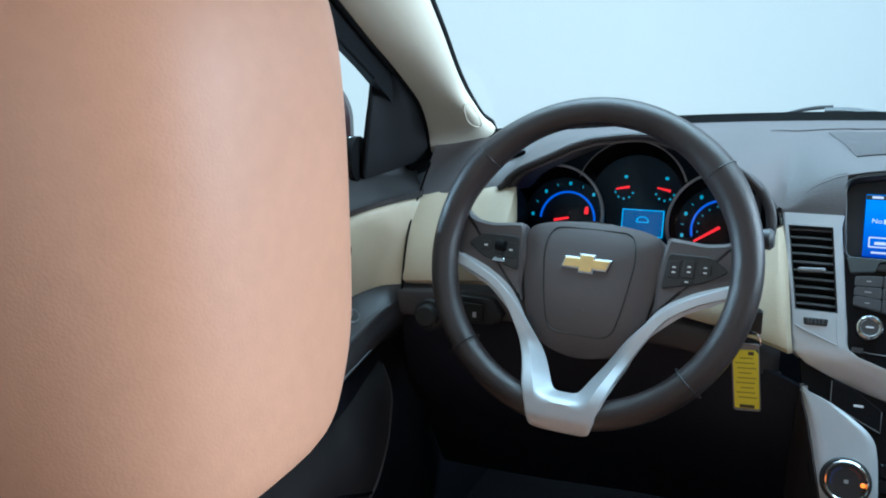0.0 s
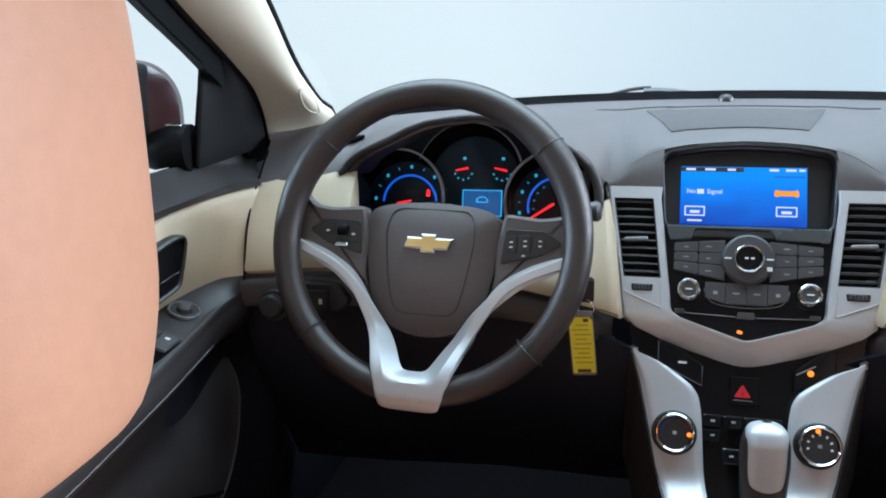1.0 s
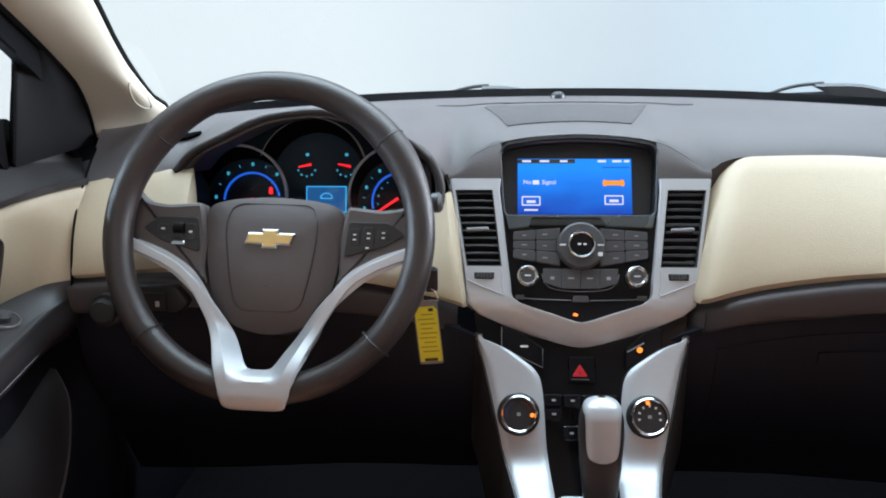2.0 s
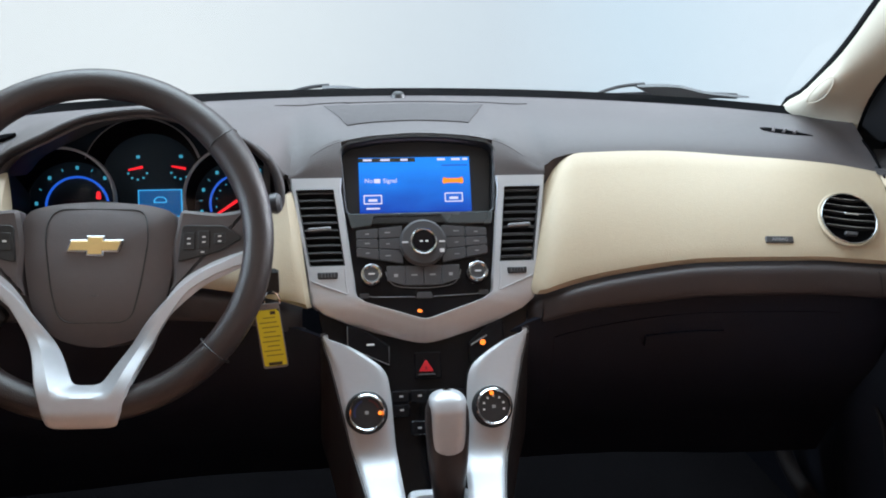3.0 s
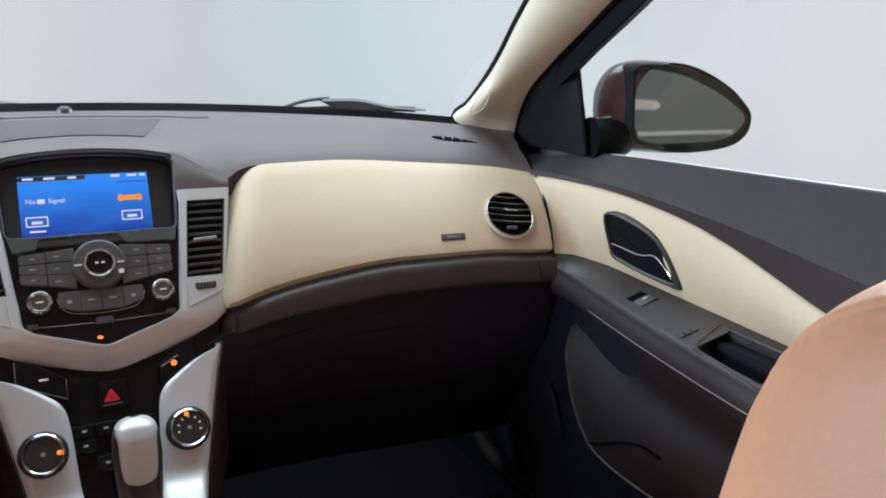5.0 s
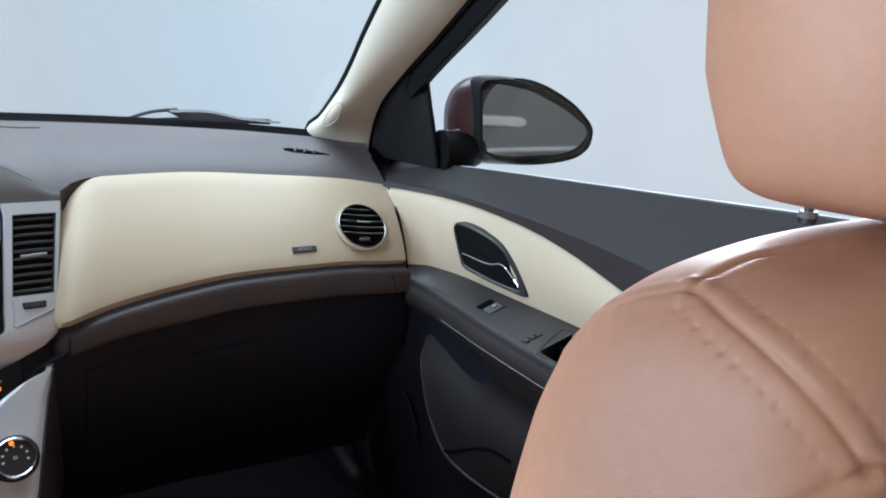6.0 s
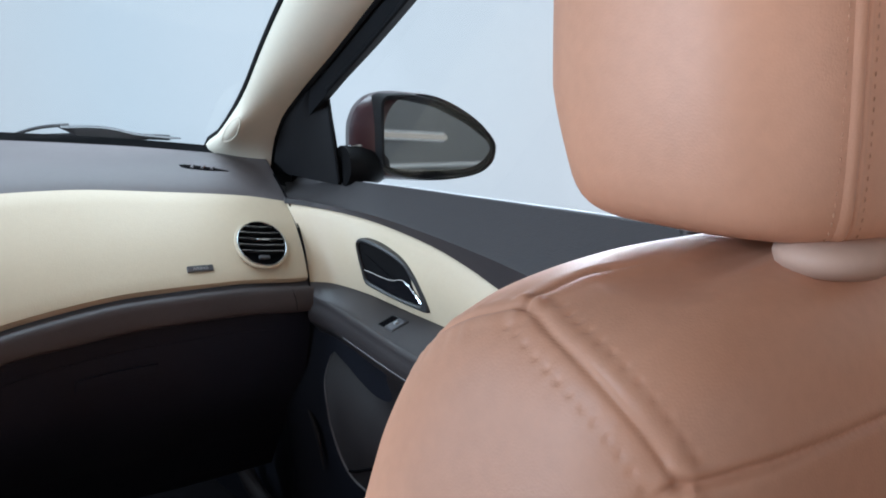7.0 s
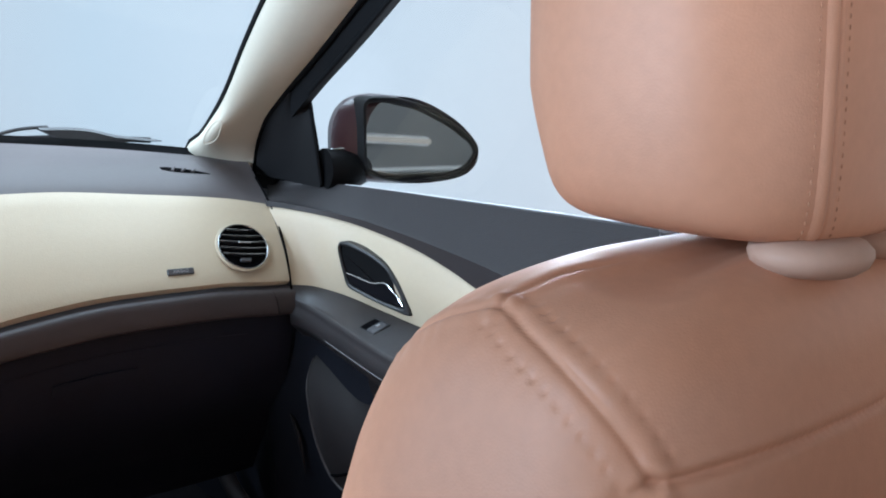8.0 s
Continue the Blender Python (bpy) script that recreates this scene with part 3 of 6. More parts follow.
def band(s):
    def fn(u, v):
        xt, xb = 0.156 + 0.472 * u, 0.126 + 0.494 * u
        x = xt + (xb - xt) * v
        if s > 0:
            yt, zt = interp(xt, LIP)
        else:
            xt, xb = 0.145 + 0.483 * u, 0.125 + 0.496 * u
            x = xt + (xb - xt) * v
            yt, zt = interp(u, [(0.0, 0.800, 0.866), (0.06, 0.795, 0.860), (0.10, 0.750, 0.810), (0.40, 0.745, 0.810), (0.680, 0.750, 0.810), (0.724, 0.800, 0.902), (0.9, 0.79, 0.895), (1.0, 0.767, 0.887)])
        corner = 0.030 * min(1, max(0, 1 - (u - 0.035) / 0.11)) ** 2.2 if s > 0 else 0
        yb, zb = interp(xb, BAND_LOW)
        zt -= corner
        bulge = 0.010 * math.sin(math.pi * v)
        turn = 0.004 * (max(0, 0.06 - v) / 0.06) ** 2 + 0.012 * (max(0, v - 0.90) / 0.10) ** 2
        tuck = 0.035 * min(1, max(0, ((0.176 if s > 0 else 0.156) - 0.024 * v - x) / 0.012)) ** 2
        px = x if s > 0 else 2 * C - x
        turn += tuck
        return (px, yt + (yb - yt) * v - bulge - 0.004 + turn, zt + (zb - zt) * v)
    return fn


def pad_skirt(u, v):
    x = 0.150 + 0.095 * u
    y, z = interp(x, LIP)
    return (x, y + 0.003 + 0.004 * v, z + 0.002 - 0.045 * v)


part("pad_skirt", sheet(pad_skirt, 16, 4, -0.004), DASH, dashboard, "lower lip of the upper pad beside the vent")
for s in (1, -1):
    part("cream_band", sheet(band(s), 96 if s < 0 else 48, 16, -0.012 * s), BEIGE, dashboard, "cream padded vinyl dash band")

# brown ledge under the band and the dark panels down to the footwell
LEDGE = spline([(0.028, -0.0005, 0), (0.006, -0.0030, 0), (-0.001, -0.0050, 0), (-0.0045, -0.0085, 0), (-0.0062, -0.0150, 0), (-0.0075, -0.0300, 0), (-0.0065, -0.0395, 0), (-0.001, -0.0440, 0), (0.02, -0.0455, 0)], 4)


def ledge(s):
    def fn(u, v):
        x = 0.130 + 0.500 * u
        y, z = interp(x, BAND_LOW)
        back = 0.038 * min(max((0.200 - x) / 0.07, 0), 1) ** 2
        x, y, z = x + 0.237 * back, y + back, z - 0.378 * back
        p = LEDGE[round(v * (len(LEDGE) - 1))]
        return (x if s > 0 else 2 * C - x, y + p.x, z + p.y * (0.76 + 0.24 * min(1, max(0, (x - 0.13) / 0.17))))
    return fn


def lower(s):
    def fn(u, v):
        x = 0.110 + 0.522 * u
        y, z = interp(x, BAND_LOW)
        y2 = y + 0.012 + 0.06 * v + 0.05 * v * v - 0.018 * math.sin(math.pi * min(v * 1.3, 1))
        return (x if s > 0 else 2 * C - x, y2, (z - 0.034) * (1 - v) + 0.43 * v)
    return fn


for s in (1, -1):
    part("brown_ledge", sheet(ledge(s), 40, 24, -0.004 * s), BROWN_LIGHTENED, dashboard, "dark brown rounded ledge below the cream band")
    part("knee_panel", sheet(lower(s), 24, 16, -0.01 * s), DARK_LIFTED, dashboard, "black-brown lower dash panel")


def glovebox():
    f = lower(1)
    def lid(u, v):
        p = Vector(f(0.12 + 0.74 * u, 0.12 + 0.62 * v))
        return p + Vector((0, -0.0015, 0))
    lid_ob = part("glovebox_lid", sheet(lid, 20, 12, -0.006), DARK_LIFTED, dashboard)
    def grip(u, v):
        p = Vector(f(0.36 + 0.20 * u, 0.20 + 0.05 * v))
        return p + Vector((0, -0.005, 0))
    part("handle", sheet(grip, 10, 3, -0.005), DARK_LIFTED, lid_ob)
    # joints near the two ends of the ledge
    for x, low in ((0.592, 1.0), (0.1515, 0.80)):
        y, z = interp(x, BAND_LOW)
        if x < 0.2:
            x, y, z = x + 0.0043, y + 0.0182, z - 0.0069
        lean = 0.006 if low == 1.0 else -0.002
        part("ledge_joint", tube([(x, y - 0.003, z - 0.0065), (x + lean / 2, y - 0.0068, z - 0.016 * low), (x + lean, y - 0.0080, z - 0.030 * low), (x + lean * 1.3, y - 0.0070, z - 0.040 * low)], 0.0012, 6), BLACK, dashboard)


glovebox()


def band_frame(s, u, v, lift):
    """A frame that lies on the cream band."""
    f = band(s)
    c = Vector(f(u, v))
    du, dv = Vector(f(u + 0.09, v)) - Vector(f(u - 0.09, v)), Vector(f(u, v - 0.2)) - Vector(f(u, v + 0.2))
    du.normalize()
    n = du.cross(dv).normalized()
    if n.y > 0:
        n = -n
    up = n.cross(du).normalized()
    if up.z < 0:
        up = -up
    du = up.cross(n)
    return c, up, Matrix.Translation(c + n * lift) @ Matrix((du, up, n)).transposed().to_4x4()


def round_vent(s):
    c, up, m = band_frame(s, 0.870, 0.555, 0.0035)
    m = m @ Matrix.Scale(0.87, 4)
    v = thing("air_vent", c, "round black dashboard air vent with a chrome ring", "air vent", "round dash vents")
    part("ring", hoop(0.0426, 0.0410, m, 0.010, 0.0006, 0.0042, 56), DULL_CHROME, v, "polished chrome ring")
    lip = [m @ Vector((0.0442 * math.cos(a), 0.0442 * math.sin(a), 0.0002)) for a in [2 * math.pi * i / 56 for i in range(56)]]
    part("lip", tube(lip, 0.0022, 10, True), BEIGE, v, "moulded cream lip round the vent")
    # Flat near-black disc on the band, for the shade inside the vent.
    part("well", disc(0.0412, m, 0.004, 0.001, 0.0005, 40), OPENING_SHADE, v)
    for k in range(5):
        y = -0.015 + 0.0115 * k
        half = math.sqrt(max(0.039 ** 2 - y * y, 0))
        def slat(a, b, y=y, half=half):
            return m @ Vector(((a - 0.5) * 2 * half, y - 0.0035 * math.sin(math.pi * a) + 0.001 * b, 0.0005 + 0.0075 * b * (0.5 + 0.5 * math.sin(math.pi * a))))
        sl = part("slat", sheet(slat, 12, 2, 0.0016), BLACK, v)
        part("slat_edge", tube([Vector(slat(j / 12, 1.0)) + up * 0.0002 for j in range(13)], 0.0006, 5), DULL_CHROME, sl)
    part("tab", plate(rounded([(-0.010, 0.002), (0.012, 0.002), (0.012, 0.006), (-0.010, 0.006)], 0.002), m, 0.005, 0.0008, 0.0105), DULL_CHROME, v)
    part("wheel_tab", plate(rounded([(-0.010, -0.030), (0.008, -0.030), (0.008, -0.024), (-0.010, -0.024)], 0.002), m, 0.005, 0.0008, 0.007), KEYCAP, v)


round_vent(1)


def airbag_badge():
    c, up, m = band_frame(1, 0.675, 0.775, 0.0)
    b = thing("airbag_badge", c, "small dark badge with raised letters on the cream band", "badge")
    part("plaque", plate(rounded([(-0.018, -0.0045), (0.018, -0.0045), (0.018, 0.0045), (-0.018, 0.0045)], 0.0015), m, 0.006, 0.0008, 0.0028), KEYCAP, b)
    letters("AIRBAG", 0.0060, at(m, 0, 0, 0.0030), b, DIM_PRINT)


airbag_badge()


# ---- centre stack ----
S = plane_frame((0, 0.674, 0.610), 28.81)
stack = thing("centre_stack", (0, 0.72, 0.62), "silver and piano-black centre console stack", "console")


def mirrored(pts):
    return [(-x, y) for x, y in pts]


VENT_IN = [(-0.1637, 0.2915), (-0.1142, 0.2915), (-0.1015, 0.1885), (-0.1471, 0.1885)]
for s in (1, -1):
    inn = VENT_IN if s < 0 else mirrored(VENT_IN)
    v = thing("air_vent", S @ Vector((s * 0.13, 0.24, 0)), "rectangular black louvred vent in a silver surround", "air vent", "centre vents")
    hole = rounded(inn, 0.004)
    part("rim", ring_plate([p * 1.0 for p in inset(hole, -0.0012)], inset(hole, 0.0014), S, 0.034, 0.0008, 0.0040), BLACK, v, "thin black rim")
    part("well", plate(inn, S, 0.01, 0.001, -0.030), OPENING_SHADE, v)
    for k in range(10):
        t = (k + 0.5) / 10
        vv = 0.2905 - 0.101 * t
        xl = inn[0][0] + (inn[3][0] - inn[0][0]) * t
        xr = inn[1][0] + (inn[2][0] - inn[1][0]) * t
        def slat(a, b, vv=vv, xl=xl, xr=xr):
            return S @ Vector((xl + (xr - xl) * a, vv - 0.0025 + 0.004 * b, -0.016 + 0.0165 * b + 0.002 * math.sin(math.pi * a)))
        sl = part("slat", sheet(slat, 6, 2, 0.0024), BLACK, v)
        part("slat_edge", tube([slat(q / 6, 1.0) for q in range(7)], 0.0011, 6), KEYCAP, sl)
    xm = 0.5 * (inn[0][0] + inn[2][0])
    part("tab", plate(rounded([(xm - 0.016, 0.2350), (xm + 0.014, 0.2362), (xm + 0.014, 0.2415), (xm - 0.016, 0.2400)], 0.002), S, 0.010, 0.0015, 0.0065), BEZEL, v, "grey slider tab")
    xt = s * 0.124
    part("wheel_tab", plate(rounded([(xt - 0.0125, 0.1715), (xt + 0.0125, 0.1715), (xt + 0.0135, 0.1805), (xt - 0.0135, 0.1805)], 0.002), S, 0.01, 0.001, 0.0070), BLACK, v)
    for q in range(5):
        part("tooth", box((xt - 0.0095 + 0.0040 * q, 0.1730, 0.004), (xt - 0.0070 + 0.0040 * q, 0.1790, 0.0084), 0.0006, S), KEYCAP, v)

# one silver surround: down beside each vent and round under the radio in a broad v (outer x, v, inner x, v, how far it rolls under)
SURROUND = [(0.1715, 0.3070, 0.1030, 0.3070, 0), (0.1695, 0.2915, 0.1045, 0.2915, 0), (0.1640, 0.2580, 0.1005, 0.2580, 0), (0.1580, 0.2220, 0.0965, 0.2220, 0), (0.1525, 0.1885, 0.0925, 0.1885, 0),
            (0.1502, 0.1700, 0.0898, 0.1690, 0.05), (0.1490, 0.1550, 0.0888, 0.1545, 0.25), (0.1455, 0.1400, 0.0868, 0.1478, 0.6), (0.1300, 0.1275, 0.0765, 0.1405, 0.85), (0.0980, 0.1135, 0.0570, 0.1338, 1),
            (0.0620, 0.1005, 0.0360, 0.1272, 1), (0.0300, 0.0900, 0.0170, 0.1208, 1), (0.0120, 0.0856, 0.0065, 0.1176, 1), (0.0, 0.0845, 0.0, 0.1165, 1)]


def silver_surround():
    half = SURROUND[:5]
    for i in range(5, len(SURROUND)):
        a, b = SURROUND[i - 1], SURROUND[i]
        half += [tuple(a[k] + (b[k] - a[k]) * t for k in range(5)) for t in (0.25, 0.5, 0.75, 1.0)]
    rows = [(-1, r) for r in half[:-1]] + [(1, r) for r in reversed(half)]
    across_f = [0.0, 0.035, 0.09, 0.28, 0.47, 0.66, 0.85, 0.93, 0.975, 1.0]
    bm = bmesh.new()
    grid = []
    for i, (sx, (ox, ov, ix, iv, g)) in enumerate(rows):
        line = []
        for f in across_f:
            x, vv = ox + (ix - ox) * f, ov + (iv - ov) * f
            out = 1 - f
            w = 0.006 + g * (0.0012 + 0.0016 * math.exp(-((out - 0.05) / 0.05) ** 2) - 0.019 * out ** 1.8 * (1 - 0.5 * (x / 0.149) ** 2))
            w -= 0.003 * (1 - g) * (max(0, 0.035 - f) / 0.035) ** 2 + 0.0022 * (max(0, f - 0.975) / 0.025) ** 2
            line.append(S @ Vector((sx * x, vv, w)))
        first = S @ Vector((sx * ox, ov, 0.003 - 0.018 * g - 0.024))
        last = S @ Vector((sx * ix, iv, -0.022))
        grid.append([bm.verts.new(p) for p in [first, *line, last]])
    n = len(grid)
    for i in range(n - 1):
        for j in range(len(grid[0]) - 1):
            if 3 <= j <= 6 and (1 <= i <= 3 or n - 5 <= i <= n - 3):
                continue
            bm.faces.new((grid[i][j], grid[i][j + 1], grid[i + 1][j + 1], grid[i + 1][j]))
    for row in (grid[0], grid[-1]):
        back = [bm.verts.new(q.co + S.to_3x3() @ Vector((0, 0.003, -0.012))) for q in row[1:-1]]
        for k in range(len(back) - 1):
            bm.faces.new((row[k + 1], row[k + 2], back[k + 1], back[k]))
    ob = part("silver_surround", bm, SILVER, stack, "broad satin silver v-shaped trim round radio and vents", sharp=0.75)
    for sx in (-1, 1):
        ridge = [S @ Vector((sx * x, y, 0.0062)) for x, y in ((0.1450, 0.1700), (0.1400, 0.1672), (0.1003, 0.1512), (0.0985, 0.1530), (0.1010, 0.1650), (0.1018, 0.1840))]
        part("ridge", tube(ridge, 0.0009, 6), SILVER, ob)


silver_surround()

# screen with its hood
hood_in = rounded([(-0.103, 0.346), (-0.094, 0.356), (-0.05, 0.3635), (0, 0.366), (0.05, 0.3635), (0.094, 0.356), (0.103, 0.346), (0.097, 0.258), (-0.097, 0.258)], 0.010, 3)
hood_out = [(p.x * 1.05, 0.258 + (p.y - 0.258) * 1.045 - 0.003) for p in hood_in]
part("screen_hood", ring_plate(hood_out, hood_in, S, 0.05, 0.003, 0.003), BLACK, stack, "dark hooded screen surround")
for s in (1, -1):
    def cheek(u, v):
        x = s * (0.103 + 0.070 * u)
        y, z = interp(x, LIP)
        hi = Vector((x, 0.4819 * (y - 0.674) + 0.8762 * (z - 0.610) + 0.004, -0.8762 * (y - 0.674) + 0.4819 * (z - 0.610) - 0.0015))
        lo = Vector((x, 0.302, 0.002 - 0.006 * u))
        p = lo + (hi - lo) * v
        p.z += 0.004 * math.sin(math.pi * v)
        return S @ p
    part("hood_cheek", sheet(cheek, 10, 6, 0.012 * s), DASH, stack)
display = thing("display_screen", S @ Vector((0, 0.30, 0)), "blue lit radio display in a black recess", "screen")
part("recess", plate([(p.x, p.y) for p in hood_in], S, 0.01, 0.001, -0.022), BLACK, display)
part("panel", plate([(-0.0805, 0.2640), (0.0715, 0.2640), (0.0715, 0.3410), (-0.0805, 0.3410)], S, 0.004, 0.0005, -0.014), SCREEN, display, "glowing blue display panel")
D = at(S, -0.0045, 0.3025, -0.0135)


def bar(x, y, w, h, mat, parent, m=D, lift=0.0):
    part("mark", plate([(x - w / 2, y - h / 2), (x + w / 2, y - h / 2), (x + w / 2, y + h / 2), (x - w / 2, y + h / 2)], m, 0.0006, 0.0001, 0.0006 + lift), mat, parent)


bar(-0.0375, 0.0345, 0.077, 0.0055, INK, display)
for x, w in ((-0.064, 0.012), (-0.040, 0.013), (-0.014, 0.010), (0.037, 0.011), (0.057, 0.012), (0.070, 0.007)):
    bar(x, 0.0345, w, 0.0028, WHITE_GLOW, display, lift=0.0006)
bar(0.055, 0.026, 0.036, 0.0018, BLUE_GLOW, display)
letters("No", 0.0085, at(D, -0.063, 0.005, 0.0006), display, WHITE_GLOW)
bar(-0.0515, 0.005, 0.0085, 0.0058, WHITE_GLOW, display)
letters("Signal", 0.0085, at(D, -0.034, 0.005, 0.0006), display, WHITE_GLOW)
for x, y in ((-0.058, -0.021), (0.052, -0.0195)):
    part("button_frame", ring_plate(rounded([(x - 0.0125, y - 0.0065), (x + 0.0125, y - 0.0065), (x + 0.0125, y + 0.0065), (x - 0.0125, y + 0.0065)], 0.001, 2), rounded([(x - 0.011, y - 0.005), (x + 0.011, y - 0.005), (x + 0.011, y + 0.005), (x - 0.011, y + 0.005)], 0.001, 2), D, 0.0006, 0.0001, 0.0007), WHITE_GLOW, display)
    bar(x, y - 0.001, 0.012, 0.0035, WHITE_GLOW, display)
bar(-0.058, -0.0335, 0.018, 0.0022, WHITE_GLOW, display)
part("mark", plate(rounded([(0.039, -0.001), (0.043, 0.001), (0.061, 0.001), (0.065, -0.001), (0.067, 0.003), (0.065, 0.0095), (0.061, 0.0075), (0.043, 0.0075), (0.039, 0.0095), (0.037, 0.003)], 0.002, 2), D, 0.0006, 0.0001, 0.0006), ORANGE_GLOW, display)

# radio
radio = thing("radio", S @ Vector((0, 0.20, 0)), "piano-black radio with round knobs and grey keys", "radio")
face = [(-0.100, 0.258), (0.100, 0.258), (0.094, 0.20), (0.090, 0.152), (0.080, 0.138), (0.0, 0.110), (-0.080, 0.138), (-0.090, 0.152), (-0.094, 0.20)]
part("face", plate(rounded(face, 0.004), S, 0.03, 0.001, 0.000), PIANO, radio, "glossy black face")
part("upper_bar", plate(rounded([(-0.097, 0.258), (0.097, 0.258), (0.094, 0.241), (0.034, 0.243), (0.026, 0.2545), (-0.062, 0.2545), (-0.066, 0.242), (-0.092, 0.239)], 0.002, 2), S, 0.008, 0.001, 0.0045), SMOKED, radio, "glossy smoked bar under the screen")
part("disc_slot", plate(rounded([(-0.062, 0.2525), (0.030, 0.2525), (0.034, 0.2445), (-0.066, 0.2445)], 0.002, 2), S, 0.004, 0.0005, 0.0035), BLACK, radio)
KNOB = (0.001, 0.2165)
for s in (-1, 1):
    for i in range(3):
        for j in range(2):
            x0, x1 = (0.026, 0.0570) if j == 0 else (0.0577, 0.0865)
            def row_line(i, x):
                t = (x - 0.026) / 0.061
                return (0.2405, 0.2240, 0.2075, 0.1895)[i] * (1 - t) + (0.2355, 0.2235, 0.2125, 0.2005)[i] * t
            top, bot = row_line(i, (x0 + x1) / 2), row_line(i + 1, (x0 + x1) / 2)
            q = [(s * x0, row_line(i + 1, x0) + 0.0004), (s * x1, row_line(i + 1, x1) + 0.0004), (s * x1, row_line(i, x1) - 0.0004), (s * x0, row_line(i, x0) - 0.0004)]
            q = q if s > 0 else q[::-1]
            key = part("key", plate(rounded(q, 0.0022 if j else 0.0008, 2), S, 0.006, 0.0006, 0.0045), KEYCAP, radio)
            bar((x0 + x1) / 2 * s + (0.004 * s if j == 0 else 0), (top + bot) / 2, 0.005 if (i + j) % 2 else 0.007, 0.0014, DIM_PRINT, key, S, 0.0042)
big = part("tuning_knob", disc(0.031, S, 0.012, 0.003, 0.011, 40, KNOB), KEYCAP, radio, "large round ribbed tuning knob")
part("knob_ring", hoop(0.0176, 0.0150, S, 0.006, 0.0010, 0.0165, 40, KNOB), CHROME, big, "chrome ring")
part("knob_cap", disc(0.0149, S, 0.006, 0.0015, 0.0155, 32, KNOB), PIANO, big)
for x, y, w in ((-0.024, 0.0, 0.008), (0.0245, 0.0, 0.008), (0.024, -0.012, 0.006), (-0.003, 0, 0.004), (0.004, 0, 0.004)):
    bar(KNOB[0] + x, KNOB[1] + y, w, 0.002 if y == 0 else 0.005, PALE, big, S, 0.0112 if abs(x) > 0.01 else 0.0157)
for x in (-0.068, 0.0705):
    k = part("volume_knob", disc(0.0128, S, 0.014, 0.002, 0.013, 28, (x, 0.1755)), KEYCAP, radio, "small knob with a chrome rim")
    part("knob_ring", hoop(0.0134, 0.0092, S, 0.005, 0.0014, 0.0145, 28, (x, 0.1755)), CHROME, k, "chrome rim")
    bar(x, 0.1755, 0.008, 0.0018, PALE, k, S, 0.0135)
for i in range(4):
    x0, x1 = -0.048 + 0.024 * i, -0.0243 + 0.024 * i
    d0, d1 = (0.168 if i == 0 else 0.1605), (0.168 if i == 3 else 0.1605)
    key = part("key", plate(rounded([(x0, d0), (x1, d1), (x1, 0.1865), (x0, 0.1865)], 0.0007, 2), S, 0.006, 0.0005, 0.004), KEYCAP, radio)
    bar((x0 + x1) / 2, 0.174, 0.008 if i in (1, 2) else 0.005, 0.0018 if i in (1, 2) else 0.004, DIM_PRINT, key, S, 0.0037)
for q in (-1, 1):
    part("lower_line", tube([S @ Vector((q * x, y, 0.001)) for x, y in ((0.012, 0.1455), (0.040, 0.1462), (0.066, 0.1470), (0.080, 0.1490))], 0.0006, 5), BEZEL, radio)
part("key_line", tube([S @ Vector((p.x, p.y, 0.0012)) for p in spline([(-0.0495, 0.180, 0), (-0.046, 0.1690, 0), (-0.034, 0.1600, 0), (0.0, 0.1570, 0), (0.034, 0.1600, 0), (0.046, 0.1690, 0), (0.0495, 0.180, 0)], 4)], 0.0007, 5), BEZEL, radio)
part("latch", plate(rounded([(-0.011, 0.1435), (0.011, 0.1435), (0.009, 0.1515), (-0.009, 0.1515)], 0.001, 2), S, 0.003, 0.0005, 0.0022), KEYCAP, radio)
part("lamp", plate(rounded([(-0.0105, 0.1262), (-0.0045, 0.1248), (-0.0030, 0.1278), (-0.0085, 0.1298)], 0.0013, 3), S, 0.003, 0.0004, 0.001), AMBER_GLOW, radio, "small glowing amber light")
for x in (-0.078, 0.078):
    part("key", plate(rounded([(x - 0.006, 0.146), (x + 0.006, 0.146), (x + 0.006, 0.152), (x - 0.006, 0.152)], 0.001, 2), S, 0.003, 0.0005, 0.002), KEYCAP, radio)

# black middle panel, keys, warning switch
part("middle_panel", plate(rounded([(-0.140, 0.142), (0.140, 0.142), (0.118, 0.010), (0.090, -0.11), (-0.090, -0.11), (-0.118, 0.010)], 0.004), S, 0.03, 0.001, -0.010), PIANO, stack, "glossy black middle panel")
def panel_key(pts, label=""):
    return part("key", plate(rounded(pts, 0.004, 3), S, 0.012, 0.0015, -0.002), PIANO, stack, label or "glossy black key")


k = panel_key([(-0.102, 0.112), (-0.083, 0.108), (-0.0475, 0.084), (-0.048, 0.058), (-0.084, 0.074), (-0.102, 0.084)])
part("key_rim", tube([S @ Vector((x, y, -0.0008)) for x, y in ((-0.101, 0.1105), (-0.101, 0.085), (-0.0835, 0.0755), (-0.0490, 0.0595), (-0.0485, 0.083))], 0.0006, 5), BEZEL, k, "thin bright rim")
bar(-0.072, 0.086, 0.010, 0.0026, PALE, k, S, -0.0022)
k = panel_key([(0.102, 0.112), (0.102, 0.084), (0.084, 0.074), (0.055, 0.058), (0.0555, 0.084), (0.083, 0.108)])
part("lamp", disc(0.0036, S, 0.003, 0.0006, 0.0, 14, (0.0735, 0.0835)), AMBER_GLOW, k, "glowing amber switch light")
